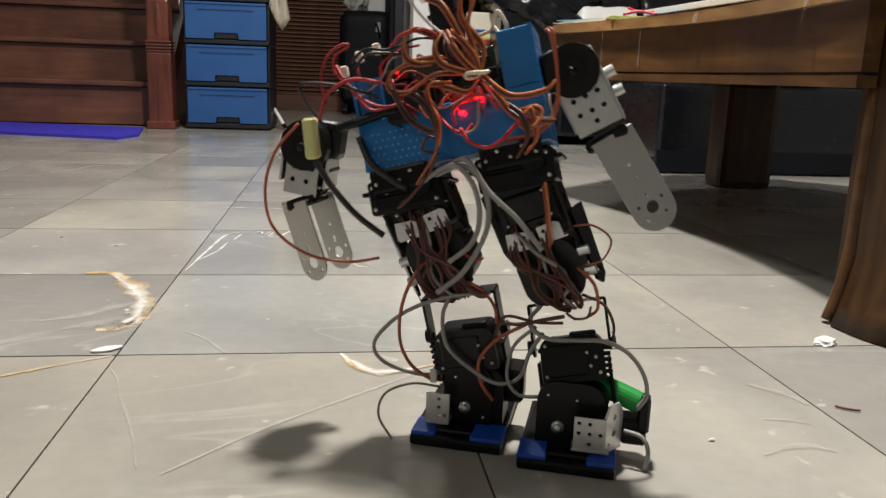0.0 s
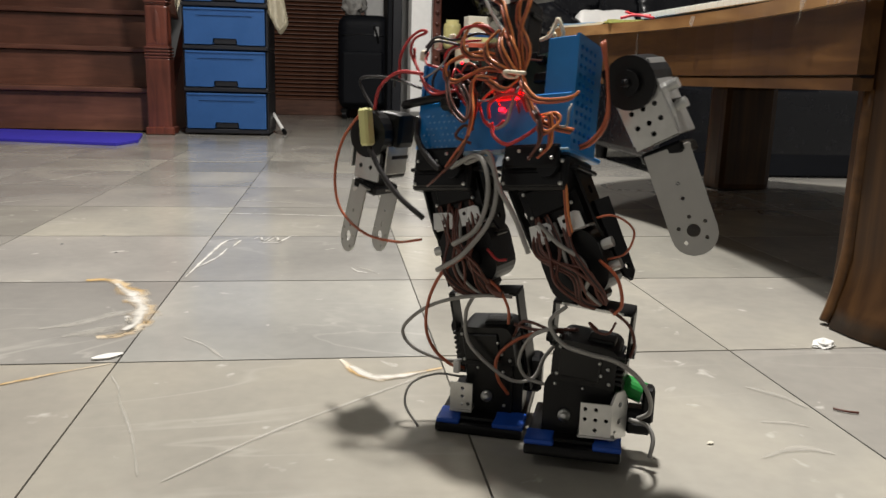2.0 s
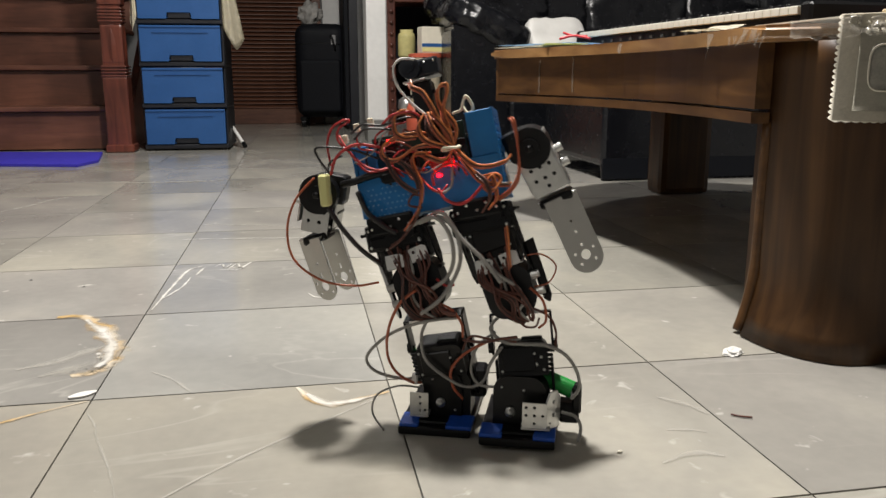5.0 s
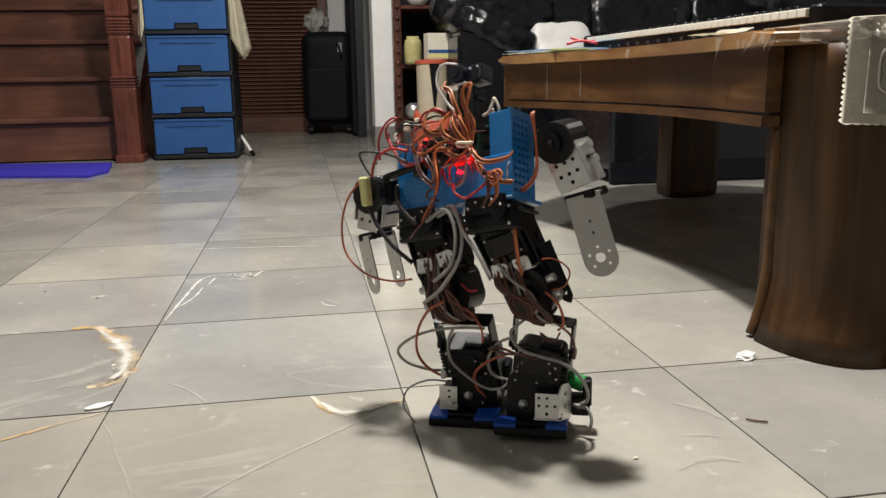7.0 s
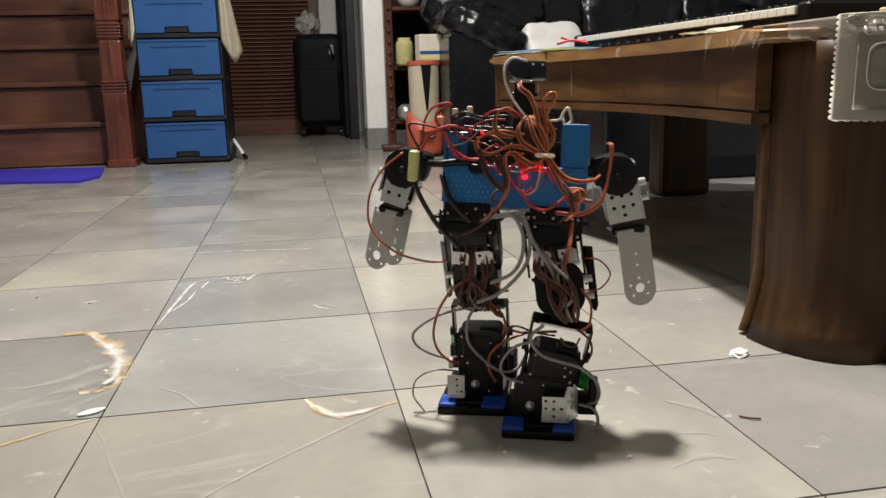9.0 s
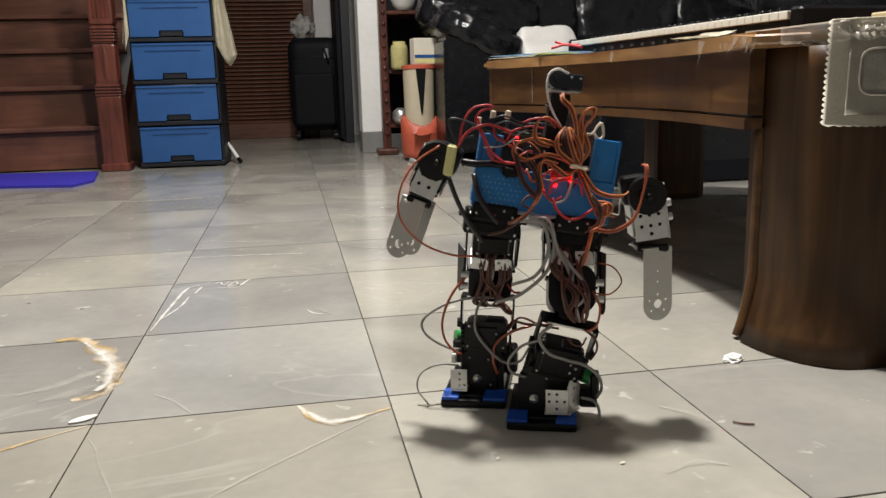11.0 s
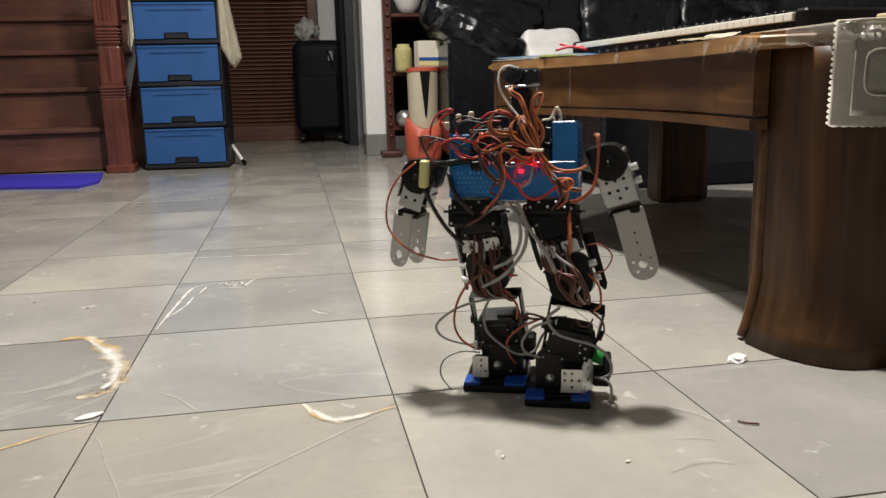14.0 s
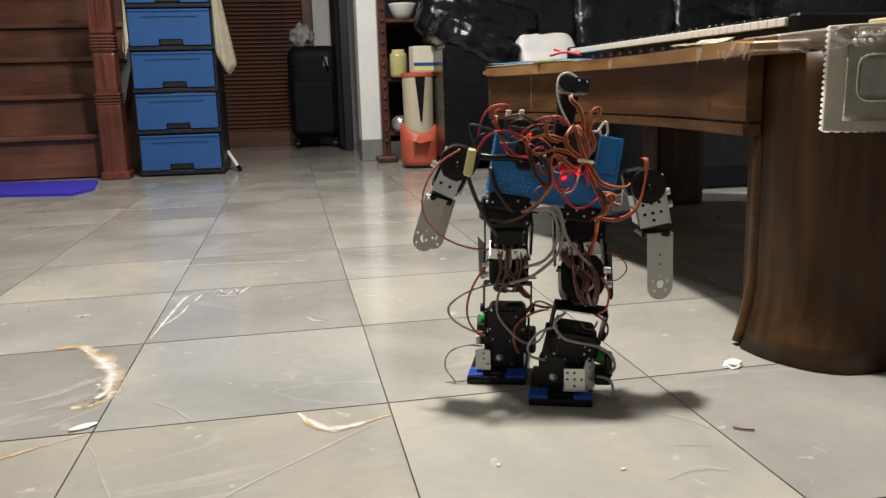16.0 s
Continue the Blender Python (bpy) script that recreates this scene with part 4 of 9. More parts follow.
def rounded_block(bm, x0, x1, z0, z1, y0, y1, r, top=True, bottom=False):
    """A block whose upper or lower corners are rounded, seen from behind."""
    out = []
    for cx, cz, a0, on in ((x1 - r, z0 + r, -90, bottom), (x1 - r, z1 - r, 0, top), (x0 + r, z1 - r, 90, top), (x0 + r, z0 + r, 180, bottom)):
        if on:
            out += [(cx + r * math.cos(radians(a0 + 15 * k)), cz + r * math.sin(radians(a0 + 15 * k))) for k in range(7)]
        else:
            out.append((x1 if cx > (x0 + x1) / 2 else x0, z1 if cz > (z0 + z1) / 2 else z0))
    plate(bm, out, [], y1 - y0, Matrix.Translation((0, y0, 0)))


def make_foot(robot, side):
    o = side * 0.006
    bm = bmesh.new()
    box(bm, (o, 0.014, -0.035), (0.078, 0.122, 0.0095), None, 0.003, 2)
    box(bm, (o, 0.012, -0.029), (0.058, 0.1, 0.004), None, 0.0015)
    foot = part("foot", bm, M_BLACK_METAL, robot, "black metal foot plate")
    for x, w, d in ((-0.0275, 0.021, 0.03), (0.026, 0.028, 0.032)) if side < 0 else ((-0.027, 0.024, 0.03), (0.0275, 0.023, 0.036)):
        bm = bmesh.new()
        box(bm, (o + x, -0.046 + d / 2, -0.0292), (w, d, 0.005), None, 0.0022, 2)
        part("pad", bm, M_PAD, foot, "bright blue rubber pad")
    if side < 0:
        boxed("pad", (o + 0.027, 0.06, -0.0288), (0.022, 0.026, 0.006), M_PAD, foot, "bright blue rubber pad", 0.0025, 2)
    # ankle servo and the round-topped plate that carries it
    bm = bmesh.new()
    c = 0.01 if side > 0 else 0.003
    rounded_block(bm, c - 0.026, c + 0.026, -0.03, 0.022, -0.014, 0.026, 0.012)
    box(bm, (c, 0.006, -0.006), (0.058, 0.02, 0.004), None, 0.001)
    part("servo", bm, M_BLACK, foot, "black ankle servo case")
    bm = bmesh.new()
    rounded_block(bm, -0.021, c * 2 + 0.014, -0.031, 0.026, -0.0185, -0.0145, 0.0165)
    part("ankle_plate", bm, M_BLACK_METAL, foot, "round-topped black plate")
    bm = bmesh.new()
    cyl(bm, (-0.003, -0.0185, -0.012), (-0.003, -0.022, -0.012), 0.0052)
    ball(bm, (-0.003, -0.0218, -0.012), 0.0036)
    part("bolt", bm, M_SILVER, foot, "steel ankle bolt", smooth=True)
    for x, z in ((0.011, 0.012), (-0.012, 0.014), (0.013, -0.02)):
        screw(foot, (x, -0.019, z), 0.0015)
    if side > 0:
        x0, z0 = 0.0105, -0.0225
        holes = [(x0 + 0.0125 + dx, z0 + 0.0135 + dz) for dx, dz in ((0, 0), (0, 0.0085), (0, -0.0085), (-0.0085, 0), (0.0085, 0), (-0.0085, 0.0085))]
        bracket = holed_plate("holed_bracket", foot, x0, x0 + 0.025, z0, z0 + 0.027, -0.034, M_SILVER, holes, hole_r=0.0017)
        bm = bmesh.new()
        plate(bm, [(-0.012, -0.027), (0.012, -0.027), (0.012, 0.004), (0.006, 0.013), (-0.006, 0.013), (-0.012, 0.004)],
              [ring_points((0, 0.002), 0.0025, 8), ring_points((0, -0.012), 0.0025, 8), ring_points((-0.006, -0.02), 0.0016, 6)], 0.002, pose(0.042, -0.02, 0, 0, 0, 58))
        part("side_bracket", bm, M_SILVER, foot, "aluminium side bracket")
        bm = bmesh.new()
        box(bm, (0.024, -0.026, -0.0235), (0.03, 0.018, 0.002), None, 0.0005)
        part("bracket_flange", bm, M_SILVER, foot)
        bm = bmesh.new()
        cyl(bm, (0.014, 0.016, 0.021), (0.061, 0.004, 0.007), 0.0092, seg=20)
        bat = part("battery", bm, M_GREEN, foot, "green wrapped battery cell")
        bm = bmesh.new()
        cyl(bm, (0.0612, 0.004, 0.0069), (0.0635, 0.0034, 0.0062), 0.0078, seg=16)
        part("battery_cap", bm, M_SILVER, bat, "bare metal cell end")
        boxed("holder_end", (0.065, 0.003, -0.001), (0.01, 0.018, 0.03), M_BLACK, foot, "", 0.002)
        boxed("battery_holder", (0.046, 0.006, -0.012), (0.036, 0.022, 0.014), M_BLACK, foot, "black battery holder", 0.003)
        boxed("holder_foot", (0.058, -0.004, -0.02), (0.02, 0.012, 0.01), M_BLACK, foot, "", 0.002)
        cable("strap", [(0.05, -0.012, -0.012), (0.064, -0.016, -0.014), (0.07, -0.02, -0.024), (0.068, -0.024, -0.0385)], 0.0018, M_WIRE_G, foot)
    else:
        x0, z0 = -0.034, -0.0215
        holed_plate("holed_bracket", foot, x0, x0 + 0.02, z0, z0 + 0.025, -0.034, M_SILVER, [(x0 + 0.011, z0 + 0.005), (x0 + 0.011, z0 + 0.0125), (x0 + 0.011, z0 + 0.02), (x0 + 0.0165, z0 + 0.0055)], hole_r=0.0017)
        boxed("bracket_flange", (-0.024, -0.026, -0.0225), (0.02, 0.018, 0.002), M_SILVER, foot)
        bm = bmesh.new()
        cyl(bm, (-0.034, 0.012, 0.031), (0.014, 0.034, 0.024), 0.008, seg=16)
        part("battery", bm, M_GREEN, foot, "green wrapped battery cell")
        boxed("holder_end", (-0.03, 0.01, 0.014), (0.012, 0.016, 0.03), M_BLACK, foot, "", 0.002)
        boxed("battery_holder", (0.034, 0.014, 0.004), (0.02, 0.024, 0.034), M_BLACK, foot, "black battery holder", 0.003)
        boxed("post", (-0.032, -0.016, 0.012), (0.006, 0.006, 0.012), M_WHITE, foot, "white plastic post", 0.001)
        cable("cable", [(-0.026, -0.02, 0.004), (-0.048, -0.03, 0.008), (-0.07, -0.034, -0.002), (-0.074, -0.04, -0.02), (-0.06, -0.046, -0.0375)], 0.0011, M_WIRE_G, foot, "thin grey wire")
    return foot


def make_shin(robot, side):
    """Ankle yoke, knee servo and the open U bracket of the knee."""
    bm = bmesh.new()
    rounded_block(bm, -0.0245, 0.0245, 0.0, 0.032, 0.0, 0.03, 0.004)
    for x in (-0.029, 0.029):
        box(bm, (x, 0.008, 0.014), (0.003, 0.026, 0.05), None, 0.001)
    shin = part("shin", bm, M_BLACK_METAL, robot, "black metal shin frame")
    bm = bmesh.new()
    rounded_block(bm, -0.0255, 0.0255, 0.022, 0.059, -0.02, 0.012, 0.009)
    box(bm, (0, -0.002, 0.049), (0.056, 0.024, 0.0035), None, 0.001)
    box(bm, (-0.004, -0.0208, 0.04), (0.034, 0.003, 0.026), None, 0.0012)
    box(bm, (0.01, -0.006, 0.059), (0.022, 0.016, 0.006), None, 0.002, 2)
    part("servo", bm, M_BLACK, shin, "black knee servo case")
    for x, z in ((-0.022, 0.028), (0.021, 0.028), (-0.021, 0.053), (0.014, 0.034), (0.019, 0.041), (0.012, 0.045)):
        screw(shin, (x, -0.0212, z), 0.0016)
    for i in range(6):
        boxed("plug", (side * 0.0275, -0.015, 0.028 + i * 0.0048), (0.007, 0.008, 0.003), M_BLACK, shin, bevel=0.0008)
    # the knee's U bracket: thin arms, open between web and servo
    bm = bmesh.new()
    box(bm, (0, -0.002, 0.0872), (0.064, 0.022, 0.0024), None, 0.0007)
    for x in (-0.0315, 0.0315):
        arm = [(-0.0085, 0.087), (-0.0085, 0.052)] + [(-0.0085 * math.cos(a), 0.052 - 0.0085 * math.sin(a)) for a in [math.pi * k / 6 for k in range(1, 6)]] + [(0.0085, 0.052), (0.0085, 0.087)]
        plate(bm, arm, [ring_points((0, 0.052), 0.003, 8)], 0.0024, Matrix.Translation((x + 0.0012, -0.002, 0)) @ pose(0, 0, 0, 0, 0, 90))
    part("knee_bracket", bm, M_BLACK_METAL, shin, "open U of black sheet metal")
    boxed("web_edge", (0.0, -0.0133, 0.0874), (0.05, 0.001, 0.0022), M_PLATED, shin, "bare metal edge")
    for x in (-0.0345, 0.0345):
        bm = bmesh.new()
        cyl(bm, (x - 0.002, -0.002, 0.052), (x + 0.002, -0.002, 0.052), 0.006, seg=12)
        part("pivot", bm, M_BLACK_METAL, shin)
    if side < 0:
        cable("cable", [(0.03, -0.018, 0.088), (0.004, -0.022, 0.0905), (-0.024, -0.024, 0.088), (-0.05, -0.026, 0.08), (-0.073, -0.026, 0.064), (-0.078, -0.024, 0.05), (-0.068, -0.022, 0.036), (-0.045, -0.014, 0.022), (-0.03, -0.004, 0.018)],
              0.0017, M_WIRE_G, shin, "grey sleeved cable loop")
        cable("cable", [(-0.006, -0.026, 0.128), (-0.026, -0.028, 0.116), (-0.044, -0.028, 0.09), (-0.053, -0.026, 0.06), (-0.05, -0.022, 0.036), (-0.038, -0.018, 0.02), (-0.028, -0.012, 0.014)],
              0.0016, M_WIRE_O, shin, "red-brown cable loop")
        cable("cable", [(-0.004, -0.022, 0.09), (-0.012, -0.026, 0.075), (-0.012, -0.03, 0.05), (0.006, -0.03, 0.026), (0.024, -0.028, 0.012), (0.042, -0.024, 0.014), (0.054, -0.022, 0.034), (0.068, -0.024, 0.05)], 0.0017, M_WIRE_G, shin, "grey sleeved cable")
        cable("cable", [(0.055, -0.02, 0.058), (0.03, -0.026, 0.05), (0.012, -0.028, 0.034), (0.01, -0.028, 0.014), (0.016, -0.024, -0.004)], 0.0016, M_WIRE_O, shin)
        cable("cable", [(0.03, -0.022, 0.064), (0.05, -0.024, 0.06), (0.072, -0.026, 0.062), (0.088, -0.03, 0.064)], 0.0016, M_WIRE_B, shin)
        cable("cable", [(0.026, -0.018, 0.05), (0.04, -0.024, 0.068), (0.064, -0.024, 0.06), (0.086, -0.028, 0.058)], 0.0014, M_WIRE_B, shin)
    else:
        cable("cable", [(-0.02, -0.016, 0.087), (-0.031, -0.024, 0.074), (-0.018, -0.03, 0.06), (0.004, -0.03, 0.056), (0.026, -0.028, 0.053), (0.044, -0.026, 0.042), (0.054, -0.02, 0.024), (0.055, -0.012, 0.006), (0.046, -0.006, -0.006)],
              0.0019, M_WIRE_G, shin, "grey sleeved cable loop")
        cable("cable", [(-0.026, -0.022, 0.07), (-0.046, -0.022, 0.056), (-0.055, -0.02, 0.032), (-0.048, -0.018, 0.016), (-0.03, -0.016, 0.012)], 0.0016, M_WIRE_G, shin)
        cable("cable", [(0.006, -0.016, 0.072), (0.0, -0.02, 0.078), (0.006, -0.022, 0.073), (0.016, -0.022, 0.073), (0.02, -0.016, 0.081)], 0.0011, M_WIRE_B, shin, "small hooked wire")
        cable("cable", [(0.014, -0.018, 0.092), (0.03, -0.018, 0.082), (0.036, -0.014, 0.066), (0.034, -0.01, 0.05)], 0.0013, M_WIRE_B, shin)
    return shin


def make_thigh(robot, side):
    """From the knee web up: neck, round servo, bright plates and the hip bracket."""
    bm = bmesh.new()
    box(bm, (0, 0.0, 0.006), (0.026, 0.02, 0.014), None, 0.003)
    thigh = part("thigh", bm, M_BLACK_METAL, robot, "black metal thigh frame")
    bm = bmesh.new()
    rounded_block(bm, -0.0255, 0.0255, 0.005, 0.059, -0.02, 0.02, 0.017, True, True)
    box(bm, (0, 0, 0.045), (0.057, 0.022, 0.0035), None, 0.001)
    cyl(bm, (0.002, -0.0195, 0.03), (0.002, -0.024, 0.03), 0.011, seg=16)
    part("servo", bm, M_BLACK, thigh, "black servo case with rounded ends")
    # bent plates with two bright faces under the hip
    for x, tilt in ((-0.0145, 8), (0.0125, -4)):
        m = pose(x, -0.0235, 0.0655, -8, tilt, 0)
        bm = bmesh.new()
        plate(bm, [(-0.0095, -0.007), (0.0095, -0.007), (0.0095, 0.005), (0.006, 0.0075), (-0.0095, 0.0075)], [ring_points((0.005 if x < 0 else -0.005, 0.003), 0.0018, 8)], 0.0015, m)
        part("aluminium_plate", bm, M_PLATED, thigh, "bright bare aluminium plate")
        screw(thigh, (x + (0.002 if x < 0 else -0.002), -0.0245, 0.0615), 0.0014)
    bm = bmesh.new()
    box(bm, (0, -0.004, 0.0585), (0.05, 0.034, 0.002), None, 0.0006)
    part("shelf_plate", bm, M_SILVER, thigh)
    bm = bmesh.new()
    rounded_block(bm, -0.0235, 0.0235, 0.06, 0.112, -0.017, 0.018, 0.01)
    box(bm, (0, -0.018, 0.09), (0.036, 0.006, 0.024), None, 0.002)
    part("upper_servo", bm, M_BLACK, thigh, "black servo case")
    for x in (-0.018, 0.018):
        for z in (0.08, 0.1):
            screw(thigh, (x, -0.0215, z), 0.0016)
    for x in (-0.0295, 0.0295):
        bm = bmesh.new()
        outer = x * side > 0
        low = 0.034 if outer else 0.048
        plate(bm, [(-0.013, 0.058), (-0.004, low), (0.004, low), (0.013, 0.058), (0.015, 0.108), (-0.015, 0.108)], [ring_points((0, low + 0.012), 0.003, 8), ring_points((0, 0.085), 0.004, 8)], 0.0022, pose(x, -0.002, 0, 0, 0, 90))
        part("cheek_plate", bm, M_BLACK_METAL, thigh, "black side plate tapering downwards")
    # slanting link arm on the outer side
    bm = bmesh.new()
    plate(bm, [(-0.006, 0.012), (0.0, 0.006), (0.006, 0.012), (0.0085, 0.075), (-0.0085, 0.075)], [ring_points((0, 0.018), 0.0026, 8)], 0.003, pose(side * 0.036, -0.004, 0, 0, 0, 62 * side))
    part("side_arm", bm, M_BLACK_METAL, thigh)
    for z in (0.022, 0.04):
        bm = bmesh.new()
        cyl(bm, (side * 0.026, -0.012, z), (side * 0.035, -0.012, z), 0.0042, seg=10)
        part("bolt", bm, M_SILVER, thigh, "steel bolt")
    rnd = random.Random(11 + side)
    for k in range(9):
        x0, x1 = rnd.uniform(-0.018, 0.014), rnd.uniform(-0.018, 0.018)
        pts = [(x0, -0.018, 0.07 + 0.01 * k / 6), (x0 + rnd.uniform(-0.008, 0.008), -0.028, 0.05), (x1 + rnd.uniform(-0.008, 0.008), -0.03 - 0.001 * k, 0.026), (x1, -0.024, 0.006), (x1 * 0.5 + 0.006, -0.018, -0.004)]
        if k % 2:
            ribbon(pts, thigh, M_WIRE_B, 3, 0.0009, 0.0018)
        else:
            cable("cable", pts, 0.0014, M_WIRE_G if k == 0 else M_WIRE_B, thigh)
    if side > 0:
        cable("cable", [(0.026, -0.012, 0.062), (0.044, -0.014, 0.058), (0.054, -0.014, 0.042), (0.042, -0.014, 0.028), (0.026, -0.014, 0.028)], 0.0009, M_WIRE_O, thigh, "thin orange wire loop")
        cable("cable", [(0.022, -0.02, 0.03), (0.03, -0.02, 0.012), (0.026, -0.02, -0.008), (0.016, -0.018, -0.014)], 0.0014, M_WIRE_O, thigh)
        cable("cable", [(-0.014, -0.022, 0.074), (-0.002, -0.03, 0.054), (0.012, -0.032, 0.036), (0.012, -0.03, 0.02), (0.004, -0.026, 0.012)], 0.0018, M_WIRE_G, thigh, "grey sleeved cable")
        ribbon([(0.022, -0.022, 0.105), (0.018, -0.028, 0.085), (0.014, -0.03, 0.07), (0.01, -0.026, 0.056)], thigh, M_WIRE_O, 3, 0.0012, 0.002)
    else:
        cable("cable", [(0.016, -0.022, 0.008), (0.026, -0.026, -0.002), (0.03, -0.026, -0.018), (0.026, -0.024, -0.032)], 0.0014, M_WIRE_O, thigh)
        cable("cable", [(0.014, -0.022, 0.004), (0.022, -0.026, -0.004), (0.028, -0.026, -0.006)], 0.0032, M_WIRE_B, thigh, "reddish cable plug")
        cable("cable", [(0.02, -0.02, 0.034), (0.028, -0.022, 0.024), (0.036, -0.02, 0.022)], 0.0013, M_WIRE_R, thigh)
    return thigh


def make_arm(robot, side):
    bm = bmesh.new()
    cyl(bm, (0, -0.02, 0), (0, 0.018, 0), 0.021, seg=20)
    box(bm, (-0.01 * side, 0.006, 0.006), (0.03, 0.026, 0.032), None, 0.006, 2)
    arm = part("upper_arm", bm, M_BLACK, robot, "black shoulder servo and arm")
    bm = bmesh.new()
    cyl(bm, (0, -0.02, 0), (0, -0.025, 0), 0.01, seg=14)
    ball(bm, (0, -0.0252, 0.0), 0.004, seg=8)
    part("horn", bm, M_BLACK_METAL, arm, "round servo horn")
    if side > 0:
        holes = [(-0.01, -0.022), (0.0, -0.022), (0.01, -0.022), (-0.01, -0.034), (0.0, -0.034), (0.01, -0.034), (0.0, -0.043)]
        holed_plate("bracket", arm, -0.018, 0.018, -0.05, 0.004, -0.0155, M_SILVER, holes)
    else:
        holed_plate("bracket", arm, -0.015, 0.014, -0.042, -0.01, -0.0155, M_SILVER, [(-0.008, -0.019), (0.0, -0.019), (0.008, -0.019), (-0.008, -0.03), (0.004, -0.03)])
    bm = bmesh.new()
    long = 0.062 if side > 0 else 0.044
    box(bm, (side * 0.019, 0.0, 0.011 - long / 2), (0.002, 0.034, long), None, 0.0006)
    box(bm, (-side * 0.019, 0.002, -0.006 - long * 0.34), (0.002, 0.03, long * 0.6), None, 0.0006)
    part("bracket_side", bm, M_SILVER, arm, "bare aluminium bracket side")
    servo(arm, (0, 0.006, -0.032 if side > 0 else -0.024), (0.034, 0.03, 0.036 if side > 0 else 0.03))
    for z in (-0.014, -0.03)[:1 if side < 0 else 2]:
        bm = bmesh.new()
        cyl(bm, (side * 0.02, 0, z), (side * 0.028, 0, z), 0.0042, seg=10)
        part("bolt", bm, M_SILVER, arm, "steel bolt")
    if side < 0:
        bm = bmesh.new()
        box(bm, (0.014, -0.036, 0.006), (0.0105, 0.011, 0.033), pose(0, 0, 0, 0, -14, 0), 0.002)
        part("connector", bm, M_YELLOW, arm, "pale yellow battery connector")
        cable("cable", [(0.014, -0.03, 0.024), (0.018, -0.03, 0.045), (0.035, -0.028, 0.06), (0.06, -0.026, 0.062)], 0.0016, M_WIRE_R, arm, "red battery lead")
        cable("cable", [(0.02, -0.03, 0.02), (0.0, -0.03, 0.038), (-0.004, -0.03, 0.05), (0.03, -0.028, 0.054), (0.06, -0.026, 0.05)], 0.0013, M_WIRE_K, arm)
        cable("cable", [(0.018, -0.036, -0.008), (0.036, -0.038, -0.026), (0.058, -0.036, -0.044), (0.082, -0.03, -0.058)], 0.0026, M_WIRE_K, arm, "black sleeved lead")
        cable("cable", [(-0.004, -0.028, 0.018), (-0.02, -0.03, -0.008), (-0.024, -0.032, -0.04), (-0.012, -0.034, -0.07), (0.02, -0.034, -0.086), (0.055, -0.03, -0.086), (0.08, -0.026, -0.078)],
              0.0013, M_WIRE_O, arm, "orange-brown arm cable loop")
        bm = bmesh.new()
        box(bm, (-0.022, -0.012, -0.046), (0.022, 0.008, 0.004), pose(0, 0, 0, 0, -20, 0), 0.001)
        part("clip", bm, M_WHITE, arm, "white plastic clip")
    else:
        bm = bmesh.new()
        for k in range(2):
            o = k * 0.0024
            tube(bm, [(-0.07, -0.03, -0.022 - o), (-0.045, -0.034, -0.028 - o), (-0.022, -0.036, -0.018 - o), (-0.008, -0.036, 0.008), (-0.002 + o, -0.034, 0.032), (-0.004 + o, -0.026, 0.036)], 0.0013, seg=5)
        part("servo_cable", bm, M_WIRE_O, arm, "orange flat servo cable")
    return arm


def make_forearm(robot, side):
    w = 0.035 if side > 0 else 0.028
    bm = bmesh.new()
    box(bm, (0, 0, -0.004), (w, 0.034, 0.009), None, 0.002)
    fore = part("forearm", bm, M_BLACK_METAL, robot, "black elbow joint")
    turn = 16 if side > 0 else -20
    length = 0.087 if side > 0 else 0.072
    m = pose(0, 0, 0, 0, 0, turn)
    r = w / 2
    out = [(-r, -0.004), (r, -0.004), (r, -length + r)] + [(r * math.cos(a), -length + r - r * math.sin(a)) for a in [math.pi * k / 10 for k in range(1, 10)]] + [(-r, -length + r)]
    zc = -length + r + 0.002
    holes = [ring_points((0, zc), 0.0052, 12)] + [ring_points((0.011 * math.cos(a), zc + 0.011 * math.sin(a)), 0.0017, 6) for a in (0.4, 1.57, 2.74, 3.9, 5.5)]
    holes += [ring_points((0, -0.03), 0.0016, 6), ring_points((0, -0.042), 0.0016, 6)]
    for y in (-0.018, 0.0165)[:1 if side > 0 else 2]:
        bm = bmesh.new()
        plate(bm, out, holes, 0.0015, m @ Matrix.Translation((0, y, 0)))
        part("gripper_plate", bm, M_HAND, fore, "matt aluminium gripper plate with a round end")
    bm = bmesh.new()
    box(bm, (0, -0.0005, -0.0035), (w, 0.035, 0.0018), m, 0.0005)
    part("gripper_web", bm, M_HAND, fore)
    return fore


